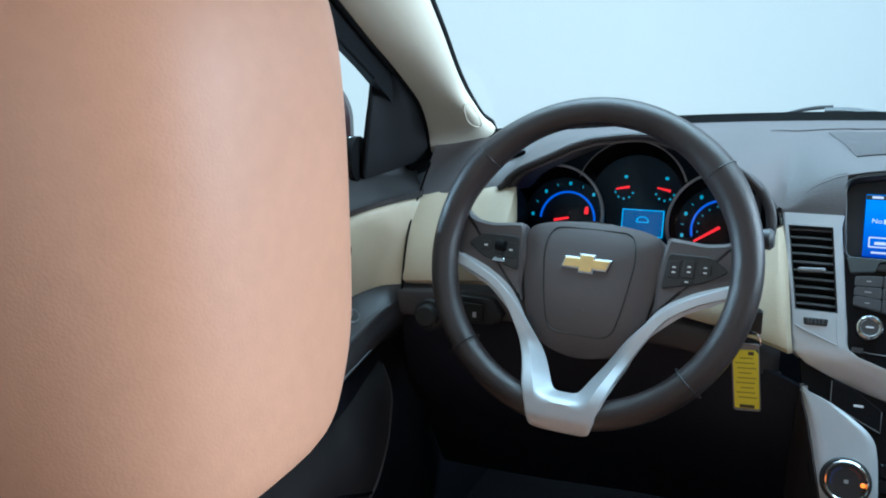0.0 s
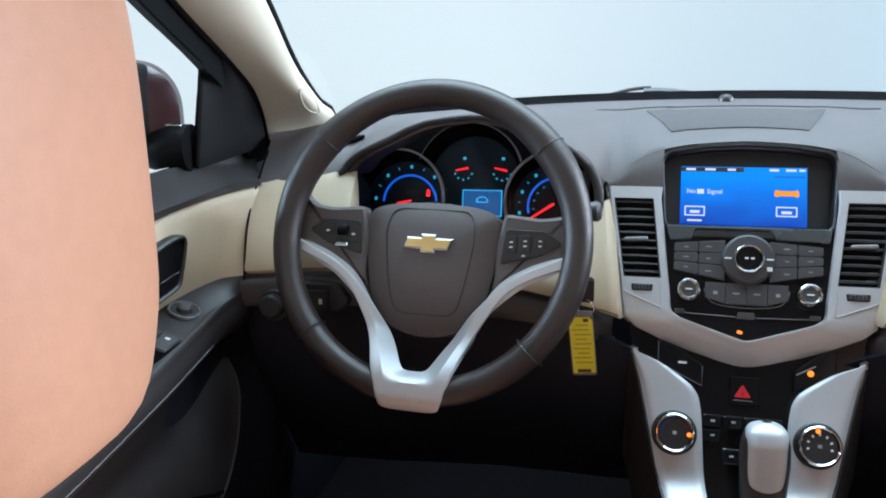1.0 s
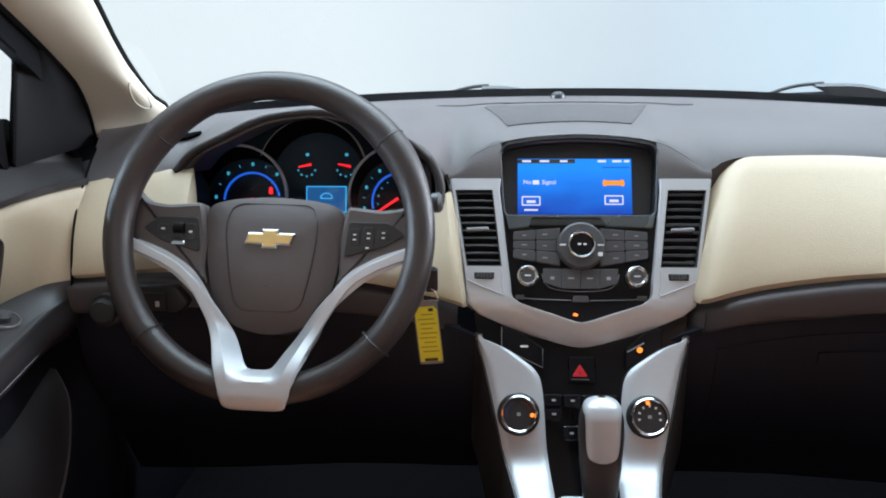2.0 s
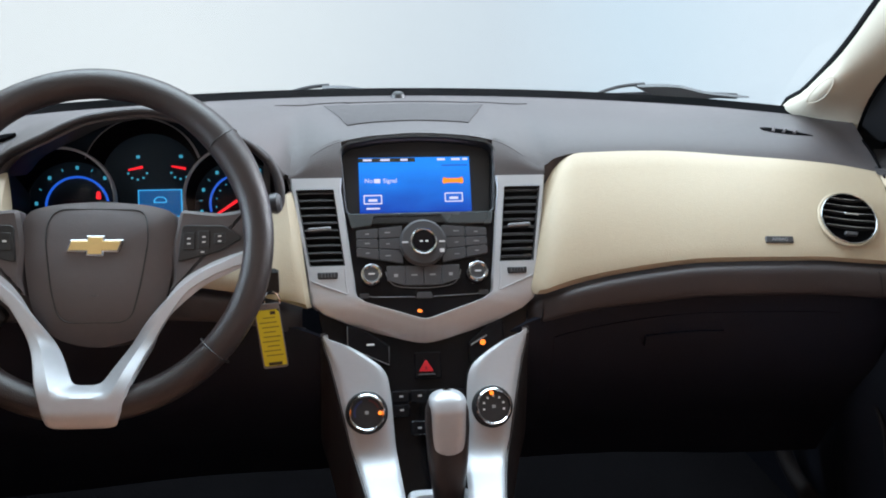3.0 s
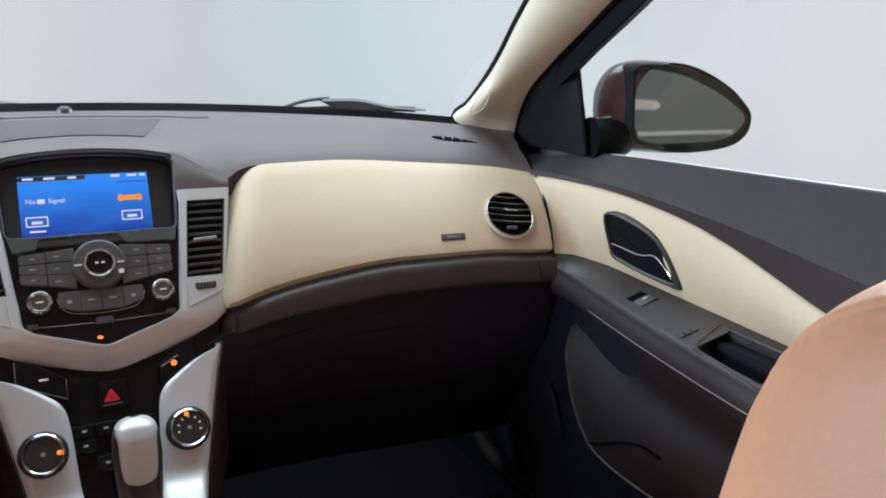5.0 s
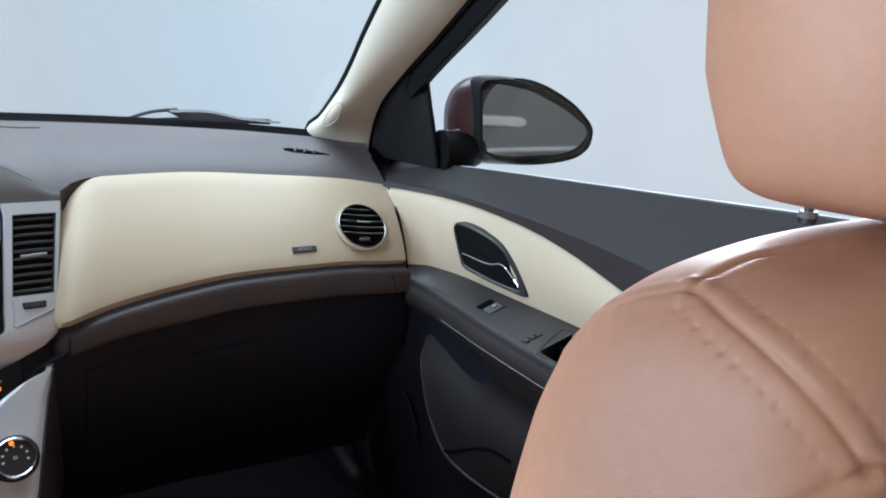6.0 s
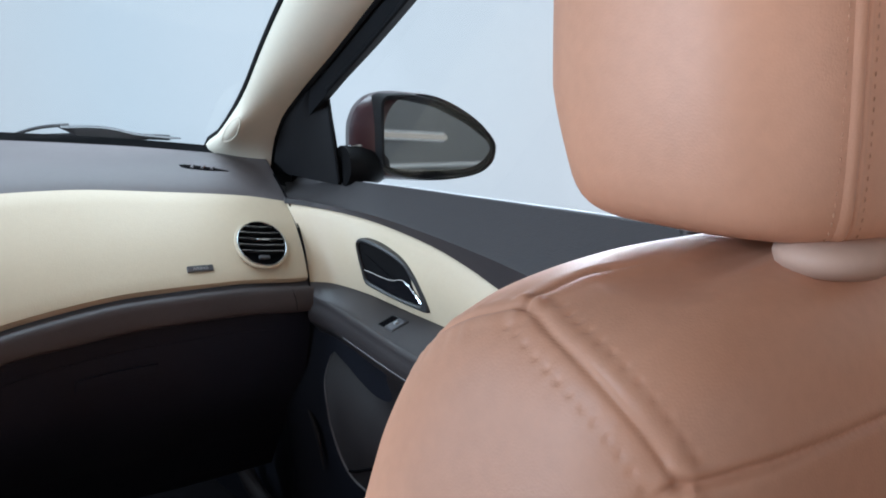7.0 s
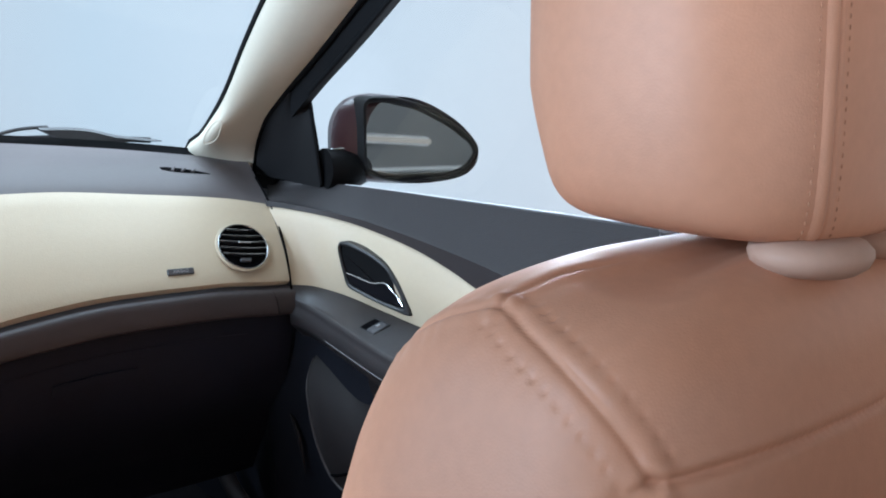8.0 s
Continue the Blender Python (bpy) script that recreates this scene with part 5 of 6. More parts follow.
def silver_spokes():
    inner = [(0.172, -0.004), (0.140, -0.019), (0.112, -0.033), (0.086, -0.054), (0.064, -0.078), (0.045, -0.104), (0.028, -0.131), (0.017, -0.150), (0.010, -0.1545), (0.0, -0.155)]
    outer = [(0.168, -0.021), (0.146, -0.029), (0.126, -0.038), (0.100, -0.056), (0.078, -0.088), (0.060, -0.124), (0.0485, -0.158), (0.0390, -0.188), (0.031, -0.199), (0.0, -0.2005)]
    a = spline([(x, y, 0) for x, y in inner], 6)
    b = spline([(x, y, 0) for x, y in outer], 6)
    a = a + [Vector((-p.x, p.y, 0)) for p in reversed(a[:-1])]
    b = b + [Vector((-p.x, p.y, 0)) for p in reversed(b[:-1])]
    def lift(p):
        t = min(max((-p.y - 0.10) / 0.065, 0), 1)
        return -0.010 + 0.029 * t * t * (3 - 2 * t) - 0.010 * max(0, (-p.y - 0.182) / 0.02) ** 2
    n = len(a) - 1
    def skin(u, v):
        k = round(u * n)
        p = a[k] + (b[k] - a[k]) * v
        low = min(max((-p.y - 0.080) / 0.045, 0), 1)
        low = low * low * (3 - 2 * low)
        facet = 0.017 * max(0, 1 - v / 0.5) * low * min(max((p.y + 0.168) / 0.012, 0), 1)
        roll = 0.003 * (1 - min((1 - v) * 10, 1)) ** 2 + 0.003 * (1 - low) * (1 - min(v * 8, 1)) ** 2
        return W @ Vector((p.x, p.y, lift(p) - facet - roll))
    bm = sheet(skin, n, 14, 0.016)
    part("silver_spokes", bm, SILVER, wheel, "satin silver v-shaped lower spokes")


silver_spokes()
part("column", tube([W @ Vector((0, -0.01, -0.03)), W @ Vector((0, -0.01, -0.11)), W @ Vector((0, -0.02, -0.22))], [0.062, 0.070, 0.075], 24), BLACK, wheel, "black steering column shroud")
for s, ln, tip in ((-1, 0.175, 0.034), (1, 0.185, 0.052)):
    p = [W @ Vector((s * 0.06, 0.0, -0.06)), W @ Vector((s * 0.12, 0.006 if s > 0 else -0.005, -0.055)), W @ Vector((s * ln, tip, -0.050))]
    st = part("stalk", tube(spline(p, 5), [0.007] * 4 + [0.008] * 4 + [0.011] * 3, 12), BLACK, wheel, "black column stalk")
    part("stalk_cap", tube([W @ Vector((s * (ln + 0.002), tip + 0.0004, -0.0498)), W @ Vector((s * (ln + 0.010), tip + 0.001, -0.0493)), W @ Vector((s * (ln + 0.014), tip + 0.0013, -0.049))], [0.0115, 0.0125, 0.009], 14), KEYCAP if s > 0 else SILVER, st)

# ignition key with a yellow tag
key = thing("key_tag", (-0.188, 0.66, 0.76), "yellow paper tag hanging from the ignition key", "key tag")
part("key_head", box((-0.012, -0.004, -0.016), (0.012, 0.004, 0.016), 0.004, Matrix.Translation((-0.190, 0.672, 0.790))), BLACK, key)
part("ring", tube([(-0.187 + 0.009 * math.cos(a), 0.668, 0.768 + 0.011 * math.sin(a)) for a in [2 * math.pi * i / 20 for i in range(20)]], 0.0012, 6, True), CHROME, key)
T = plane_frame((-0.190, 0.668, 0.719), -3) @ Matrix.Rotation(radians(5), 4, "Z")
tag = part("tag", plate(rounded([(-0.0135, -0.036), (0.0135, -0.036), (0.0135, 0.034), (0.0095, 0.038), (-0.0095, 0.038), (-0.0135, 0.032)], 0.002, 2), T, 0.0016, 0.0003, 0.0), YELLOW, key)
part("sleeve", ring_plate(rounded([(-0.0150, -0.039), (0.0146, -0.039), (0.0146, 0.046), (-0.0150, 0.046)], 0.003, 2), rounded([(-0.0137, -0.0365), (0.0137, -0.0365), (0.0137, 0.0385), (-0.0137, 0.0385)], 0.002, 2), T, 0.002, 0.0003, 0.0003), BEZEL, key, "clear plastic sleeve edge")
for q in range(9):
    w = 0.020 if q % 3 else 0.014
    bar(-0.001 if q % 2 else 0.001, 0.028 - 0.0062 * q, w, 0.0012, material("olive_print", (0.33, 0.29, 0.02), 0.6) if q == 0 else bpy.data.materials["olive_print"], tag, T, -0.0001)
bar(0.0, -0.033, 0.016, 0.004, INK, tag, T, -0.0001)
bar(0.006, 0.034, 0.006, 0.004, INK, tag, T, -0.0001)

# light switch panel beside the wheel
panel = thing("light_switch", (-0.56, 0.70, 0.755), "dark switch panel with a round light knob", "switch panel")
L = plane_frame((-0.550, 0.679, 0.755), 8)
part("plate", plate(rounded([(-0.030, -0.016), (0.048, -0.016), (0.062, 0.000), (0.046, 0.021), (-0.012, 0.021)], 0.006), L, 0.02, 0.002, 0.002), BLACK, panel)
part("knob_base", disc(0.022, L, 0.02, 0.002, 0.003, 32, (-0.046, -0.012)), BLACK, panel)
part("knob", disc(0.016, L, 0.02, 0.003, 0.014, 28, (-0.046, -0.012)), BLACK, panel)
part("button", plate(rounded([(0.000, -0.012), (0.034, -0.012), (0.034, 0.012), (0.000, 0.012)], 0.003), L, 0.006, 0.001, 0.005), BLACK, panel)
part("mark", plate([(0.020, -0.006), (0.025, -0.006), (0.025, 0.001), (0.020, 0.001)], L, 0.002, 0.0002, 0.0058), PALE, panel)


# ---- doors ----
def door(s):
    d = thing("car_door", (C + s * 0.70, 0.30, 0.60), "front car door with cream insert and dark armrest", "door", "front doors")
    X = lambda x: C + s * x
    # x of the trim along the car, and heights of its lines
    wall = [(-0.36, 0.705), (0.30, 0.703), (0.50, 0.700), (0.60, 0.694), (0.68, 0.672), (0.74, 0.645), (0.772, 0.628)]
    belt = [(-0.36, 0.985), (0.12, 0.958), (0.40, 0.944), (0.60, 0.934), (0.72, 0.926), (0.84, 0.914)]
    beige_top = [(-0.36, 0.70), (0.10, 0.765), (0.30, 0.815), (0.37, 0.836), (0.42, 0.850), (0.49, 0.864), (0.60, 0.876), (0.70, 0.884), (0.772, 0.887)]
    crease = [(-0.36, 0.82), (0.10, 0.842), (0.31, 0.864), (0.37, 0.871), (0.49, 0.880), (0.60, 0.886), (0.70, 0.891), (0.79, 0.895)]
    def upper(u, v):
        start = 0.862 - 0.094 * min(max((v - 0.45) / 0.25, 0), 1) - 0.008 * min(max((v - 0.66) / 0.04, 0), 1)
        y = start - (start + 0.352) * u
        lip = 0.011 * min(max((0.72 - y) / 0.40, 0.04), 1)
        w = interp(min(y, 0.772), wall) + max(0, y - 0.772) * 0.45
        zb, zc, zt = interp(y, belt), interp(y, crease), interp(min(y, 0.772), beige_top)
        tip = 0.003 * min(max((y - 0.752) / 0.03, 0), 1)
        if v < 0.2:
            t = v / 0.2
            return (X(0.722 - 0.018 * t), y, zb - 0.016 + 0.014 * math.sin(math.pi / 2 * t))
        if v < 0.7:
            t = (v - 0.2) / 0.5
            return (X(0.704 + (w - lip - 0.704) * t ** 1.3), y, zb - 0.002 + (zc - zb) * t - tip * t)
        t = (v - 0.7) / 0.3
        return (X(w - lip * (1 - 0.7 * t)), y, zc + (zt - zc) * t - tip)
    up = part("upper_trim", sheet(lambda u, v: upper(u, 0.7 * v), 50, 20, -0.008 * s), DASH_DARKENED, d, "dark grey soft upper door trim", sharp=0.5)
    # The trim continues below its crease in a darker colour.
    part("trim_facet", sheet(lambda u, v: upper(u, 0.7 + 0.3 * v), 50, 6, -0.008 * s), BROWN, up, "lower facet of the upper trim, coloured dark brown")
    foot = [(-0.36, 0.705, -0.36, 0.735), (0.20, 0.703, 0.20, 0.752), (0.40, 0.7015, 0.40, 0.7575), (0.55, 0.697, 0.55, 0.763), (0.60, 0.694, 0.60, 0.766), (0.66, 0.684, 0.641, 0.770), (0.70, 0.674, 0.670, 0.772), (0.73, 0.660, 0.683, 0.775), (0.763, 0.6335, 0.6915, 0.7775)]
    def insert(u, v):
        y0 = 0.763 - 1.113 * u
        xf, yf, zf = interp(y0, foot)
        w, zt = interp(y0, wall), interp(y0, beige_top)
        edge = 0.004 * (max(0, 0.08 - v) / 0.08) ** 2
        swell = (0.008 * min(1, u * 10) - 0.005 * max(0, 1 - u * 10)) * math.sin(math.pi * v)
        return (X(w + (xf - w) * v + edge - swell), y0 + (yf - y0) * v ** 0.7, zt + (zf - zt) * v)
    part("cream_insert", sheet(insert, 90, 14, -0.006 * s), BEIGE, d, "cream vinyl door insert")
    # armrest: ledge along the door with a rolled inner edge
    inner = [(-0.36, 0.605), (0.25, 0.611), (0.46, 0.626), (0.58, 0.637), (0.64, 0.641), (0.67, 0.639), (0.692, 0.634)]
    arm_top = [(-0.36, 0.728), (0.27, 0.738), (0.46, 0.742), (0.58, 0.748), (0.67, 0.755), (0.692, 0.757)]
    def arm(u, v):
        y = 0.688 - 1.036 * u
        xi, zt = interp(y, inner), interp(y, arm_top)
        xf, yf, zf = interp(y + 0.075 * max(0, 1 - u * 9) ** 1.5, foot)
        lip = 0.0075 * min(1, u * 14)
        if v < 0.45:
            t = v / 0.45
            rise = 0.003 * math.sin(math.pi * t) * max(0, 1 - u * 8)
            return (X(xf - 0.002 + (xi + lip - xf + 0.002) * t), yf + (y - yf) * t, zf + (zt - zf) * t + rise)
        if v < 0.65:
            a = (v - 0.45) / 0.2 * math.pi / 2
            return (X(xi + lip - lip * math.sin(a)), y, zt - 0.010 * (1 - math.cos(a)))
        t = (v - 0.65) / 0.35
        return (X(xi - 0.004 * math.sin(math.pi * min(t * 1.6, 1)) + 0.024 * max(0, t - 0.55) / 0.45), y, zt - 0.010 - 0.055 * t)
    bm = sheet(arm, 100, 40, -0.004 * s)
    if s > 0:
        hole = [f for f in bm.faces if 0.268 < f.calc_center_median().y < 0.392 and 0.612 < f.calc_center_median().x < 0.672 and f.calc_center_median().z > 0.72]
        bmesh.ops.delete(bm, geom=hole, context="FACES")
    part("armrest", bm, BROWN_DARKENED, d, "dark brown armrest with window switches", sharp=0.5)
    part("armrest_seam", tube([(X(interp(0.60 - 0.90 * k / 30, inner) - 0.0040), 0.60 - 0.90 * k / 30, interp(0.60 - 0.90 * k / 30, arm_top) - 0.034) for k in range(31)], 0.0006, 5), BEZEL, d, "thin pale joint line under the armrest")
    # lower panel: from the armrest down to a rim that turns from the front edge to the sill
    rim = [(0.0, 0.650, 0.652, 0.672), (0.03, 0.632, 0.640, 0.645), (0.05, 0.624, 0.624, 0.618), (0.08, 0.622, 0.605, 0.580), (0.12, 0.623, 0.572, 0.538), (0.15, 0.6265, 0.547, 0.519), (0.20, 0.633, 0.507, 0.508), (0.27, 0.645, 0.456, 0.499), (0.38, 0.665, 0.390, 0.490), (1.0, 0.670, -0.355, 0.470)]
    def low(u, v):
        yt = 0.652 - 1.007 * u
        xt, zt = interp(yt, inner) + 0.020 + 0.030 * max(0, 1 - u * 6), interp(yt, arm_top) - 0.060
        xr, yr, zr = interp(u, rim)
        body = min(1, u * 9)
        hollow = body * (0.014 * math.exp(-((v - 0.26) / 0.15) ** 2) - 0.006 * math.exp(-((v - 0.68) / 0.22) ** 2))
        return (X(xt + (xr - xt) * v + hollow), yt + (yr - yt) * v, zt + (zr - zt) * v)
    part("lower_panel", sheet(low, 70, 30, -0.008 * s), BROWN_DIM, d, "dark brown lower door panel with a moulded pocket")
    # The rim's lighter brown carries the bright line along this edge.
    part("pocket_rim", tube([Vector(low(k / 80 * 0.6, 1.0)) for k in range(81)], [0.0008 + 0.0012 * min(1, k / 16) for k in range(81)], 8), BROWN, d, "rounded rim of the lower door panel, lighter for its highlight")
    # Near-black arc painted as the shadow line at the top of the cup.
    half = [Vector(low(0.135 + 0.13 * t, 0.98 - 0.36 * math.sin(math.pi * min(0.5, t * 0.62)))) + Vector((-s * 0.001, 0, 0)) for t in [k / 14 for k in range(15)]]
    part("shadow_arc", tube(half, 0.0022, 6), OPENING_SHADE, d)
    # handle cup
    k = 1 / math.hypot(1, 0.15)
    H = Matrix(((-s * 0.15 * k, 0, -s * k, X(0.692) + s * 0.15 * 0.57), (k, 0, -0.15 * k, 0.01), (0, 1, 0, 0), (0, 0, 0, 1)))
    cup = [(p.x, p.y) for p in spline([(0.6285, 0.8440, 0), (0.6215, 0.8525, 0), (0.602, 0.8530, 0), (0.573, 0.8475, 0), (0.540, 0.8370, 0), (0.5155, 0.8205, 0), (0.4965, 0.8000, 0), (0.4830, 0.7770, 0), (0.4880, 0.7722, 0), (0.508, 0.7735, 0), (0.545, 0.7775, 0), (0.583, 0.7835, 0), (0.6055, 0.7890, 0), (0.6150, 0.8060, 0), (0.6235, 0.8260, 0)], 4, True)][::-1]
    hole = [(p.x, p.y) for p in spline([(0.6240, 0.8435, 0), (0.615, 0.8475, 0), (0.596, 0.8460, 0), (0.563, 0.8395, 0), (0.534, 0.8285, 0), (0.5200, 0.8150, 0), (0.5050, 0.7980, 0), (0.4965, 0.7825, 0), (0.4995, 0.7795, 0), (0.515, 0.7800, 0), (0.548, 0.7830, 0), (0.580, 0.7885, 0), (0.6010, 0.7935, 0), (0.6105, 0.8080, 0), (0.6190, 0.8270, 0)], 4, True)][::-1]
    if s < 0:
        cup, hole = cup[::-1], hole[::-1]
    hd = part("handle_surround", ring_plate(cup, hole, H, 0.014, 0.0022, 0.0150), BLACK, d, "dark handle surround")
    # The insert has no hole; depth behind the handle is painted near-black.
    part("handle_cup", plate(inset(cup, 0.003), H, 0.003, 0.0005, 0.0098), MIRROR_BLACK, hd, "flat near-black plate in place of the handle recess")
    top = [(0.6080, 0.8085), (0.592, 0.8072), (0.5762, 0.8052), (0.560, 0.8040), (0.5480, 0.8052), (0.5370, 0.8082), (0.5290, 0.8075), (0.5199, 0.8020), (0.5056, 0.7912), (0.4985, 0.7835)]
    edge_line = spline([(u, v, 0) for u, v in top], 4)
    lever = [(p.x, p.y) for p in edge_line] + [(0.512, 0.7808), (0.548, 0.7838), (0.580, 0.7892), (0.6000, 0.7940)]
    if s > 0:
        lever = lever[::-1]
    lv = part("door_handle", plate(lever, H, 0.004, 0.0010, 0.0128), PIANO, hd, "black handle lever with a chrome upper edge")
    part("handle_edge", tube([H @ Vector((p.x, p.y, 0.0130)) for p in edge_line], [0.0012 - 0.0007 * max(0, k / (len(edge_line) - 1) - 0.6) / 0.4 for k in range(len(edge_line))], 8), CHROME, lv, "chrome edge")
    # switches on the armrest
    def arm_height(x, y):
        xi, w = interp(y, inner) + 0.010, interp(y, wall) - 0.002
        zt, zb = interp(y, arm_top), interp(y, foot)[2]
        return zb + (zt - zb) * (w - x) / (w - xi)
    def on_arm(x, y):
        slope = (arm_height(x + 0.01, y) - arm_height(x, y)) / 0.01
        return Matrix.Translation((X(x), y, arm_height(x, y) + 0.0005)) @ Matrix.Rotation(-s * math.atan(slope), 4, "Y")
    A = on_arm(0.666, 0.528)
    gap = spline([(X(0.6625), 0.862, 0.921), (X(0.653), 0.830, 0.916), (X(0.6445), 0.798, 0.906), (X(0.636), 0.762, 0.890), (X(0.6375), 0.741, 0.866), (X(0.6350), 0.715, 0.834), (X(0.6325), 0.698, 0.805), (X(0.6325), 0.690, 0.777), (X(0.634), 0.684, 0.742)], 5)
    part("door_gap", tube(gap, 0.0015, 8), OPENING_SHADE, d, "dark gap beside the dashboard end")
    if s > 0:
        sw = part("switch_bezel", ring_plate(rounded([(-0.017, -0.019), (0.014, -0.019), (0.014, 0.017), (-0.017, 0.017)], 0.003, 3), rounded([(-0.015, -0.017), (0.012, -0.017), (0.012, 0.015), (-0.015, 0.015)], 0.003, 3), A, 0.012, 0.0008, 0.0012), BLACK, d)
        part("window_switch", plate(rounded([(-0.0145, -0.0165), (0.0115, -0.0165), (0.0115, 0.001), (-0.0145, 0.001)], 0.003, 3), at(A, 0, 0, 0.0) @ Matrix.Rotation(radians(6), 4, "X"), 0.012, 0.0015, 0.0020), KEYCAP, sw)
        # Flat near-black plate painted for the shade in the switch well.
        part("switch_well_shade", plate([(-0.015, 0.001), (0.012, 0.001), (0.012, 0.015), (-0.015, 0.015)], A, 0.003, 0.0003, 0.0008), OPENING_SHADE, sw)
        part("mark", plate([(-0.003, -0.010), (0.003, -0.010), (0.003, -0.006), (-0.003, -0.006)], A, 0.004, 0.0002, 0.0036), DIM_PRINT, sw)
        B = on_arm(0.645, 0.418)
        for k in range(3):
            part("lock_button", plate(rounded([(-0.014 + 0.010 * k, -0.004), (-0.006 + 0.010 * k, -0.004), (-0.006 + 0.010 * k, 0.006), (-0.014 + 0.010 * k, 0.006)], 0.001, 2), B, 0.008, 0.0008, 0.0022), BLACK, d)
        B = on_arm(0.650, 0.345)
        part("grip_well", ring_plate(rounded([(-0.042, -0.10), (0.040, -0.10), (0.040, 0.066), (-0.026, 0.048)], 0.008, 4), rounded([(-0.036, -0.09), (0.034, -0.09), (0.034, 0.058), (-0.022, 0.042)], 0.006, 4), B, 0.010, 0.0015, 0.0012), BROWN, d)
        bm = bmesh.new()
        well = rounded([(-0.039, -0.093), (0.037, -0.093), (0.037, 0.061), (-0.024, 0.045)], 0.007, 4)
        rings(bm, [[B @ Vector((p.x, p.y, 0.002)) for p in well], [B @ Vector((p.x * 0.95, p.y * 0.97, -0.045)) for p in well]], cap0=False)
        part("grip_floor", bm, BROWN, d)
    else:
        Q = on_arm(0.671, 0.600)
        A = on_arm(0.664, 0.512)
        mk = part("mirror_dial_base", disc(0.0185, Q, 0.010, 0.002, 0.003, 32), BLACK, d, "round mirror adjuster")
        part("mirror_dial", disc(0.0095, Q, 0.014, 0.003, 0.012, 24), KEYCAP, mk)
        part("dial_ring", hoop(0.0200, 0.0178, Q, 0.004, 0.0008, 0.0045, 32), BEZEL, mk)
        # Flush near-black plate; the shade of the switch recess is in its colour.
        bz = part("switch_bezel", plate(rounded([(-0.027, -0.066), (0.027, -0.066), (0.027, 0.060), (-0.027, 0.060)], 0.004, 3), A, 0.012, 0.001, 0.0010), OPENING_SHADE, d, "flat near-black plate in place of the switch recess")
        for k in range(4):
            sx, sy = (-0.0125 if k % 2 else 0.0125), 0.014 - 0.056 * (k // 2)
            sw = part("window_switch", plate(rounded([(sx - 0.0115, sy - 0.018), (sx + 0.0115, sy - 0.018), (sx + 0.0115, sy + 0.017), (sx - 0.0115, sy + 0.017)], 0.003, 3), A @ Matrix.Rotation(radians(3), 4, "X"), 0.012, 0.002, 0.0045), BROWN, bz)
            part("mark", plate([(sx - 0.003, sy + 0.004), (sx + 0.003, sy + 0.004), (sx + 0.003, sy + 0.008), (sx - 0.003, sy + 0.008)], A @ Matrix.Rotation(radians(3), 4, "X"), 0.002, 0.0002, 0.0049), PALE, sw)
    # window frame, sail panel, glass
    def frame_skin(u, v):
        z = 0.895 + 0.495 * v
        b = interp(z, SEAL_EDGE)
        x = b[0] + 0.006 + 0.004 * u
        return (X(x), b[1] + 0.012 - 0.066 * u, z)
    part("window_frame", sheet(frame_skin, 6, 26, 0.02 * s), RUBBER, d, "black door window frame")
    def gasket_line(off_y, off_x):
        return [(X(interp(0.915 + 0.47 * k / 26, SEAL_EDGE)[0] + off_x), interp(0.915 + 0.47 * k / 26, SEAL_EDGE)[1] + off_y, 0.915 + 0.47 * k / 26) for k in range(27)]
    part("door_seal", tube(gasket_line(0.006, 0.004), 0.006, 8), RUBBER, d)
    part("window_channel", tube(gasket_line(-0.050, 0.008)[8:], 0.004, 8), RUBBER, d)
    def sail(u, v):
        z = 0.918 + 0.140 * v
        b = interp(z, SEAL_EDGE)
        y0, y1 = b[1] - 0.004, 0.712 + 0.022 * v
        y = y0 + (min(y1, y0) - y0) * u
        flat = 0.694 - 0.10 * (z - 0.918) - 0.006 * math.sin(math.pi * u)
        near = b[0] + 0.0035
        k = min(1, max(0, (u - 0.35) / 0.65))
        return (X(near + (flat - near) * k * k * (3 - 2 * k)), y, z)
    part("sail_panel", sheet(sail, 12, 10, 0.01 * s), SAIL, d, "black triangular sail panel")
    part("sail_edge", tube([(X(0.694), 0.710, 0.922), (X(0.690), 0.718, 0.97), (X(0.682), 0.733, 1.06)], 0.004, 8), RUBBER, d)
    def pane(u, v):
        y = 0.75 - 1.05 * u
        z = 0.93 + 0.45 * v
        return (X(0.722 - 0.15 * v ** 1.3), min(y, interp(z, SEAL_EDGE)[1] - 0.02), z)
    ob = part("side_glass", sheet(pane, 12, 8), GLASS, d)
    ob.visible_shadow = False
    # The highlight along the sill is put into the seal's pale colour.
    part("glass_seal", tube([(X(0.718), 0.74 - 1.06 * k / 20, interp(0.74 - 1.06 * k / 20, belt) - 0.0035) for k in range(21)], 0.0008, 6), PALE, d, "thin glass seal coloured pale for the sill highlight")
    part("lock_pin", tube([(X(0.704), 0.120, 0.952), (X(0.704), 0.120, 0.972), (X(0.704), 0.120, 0.976)], [0.0045, 0.0045, 0.003], 12), BLACK, d, "black lock pin")
    part("lock_collar", tube([(X(0.704), 0.120, 0.948), (X(0.704), 0.120, 0.9545), (X(0.704), 0.120, 0.9560)], [0.0085, 0.0085, 0.0065], 16), BLACK, d, "black collar of the lock pin")
    part("pin_collar", tube([(X(0.704), 0.120, 0.953), (X(0.704), 0.120, 0.959)], [0.010, 0.008], 16), DASH, d)
    def skin(u, v):
        y, z = 0.95 - 1.35 * u, 0.30 + 0.60 * v
        return (X(0.80 + 0.045 * math.sin(math.pi * v) - 0.03 * v), y, z)
    part("outer_skin", sheet(skin, 12, 10, -0.01 * s), RED_PAINT, d, "dark red painted outer skin")
    return d


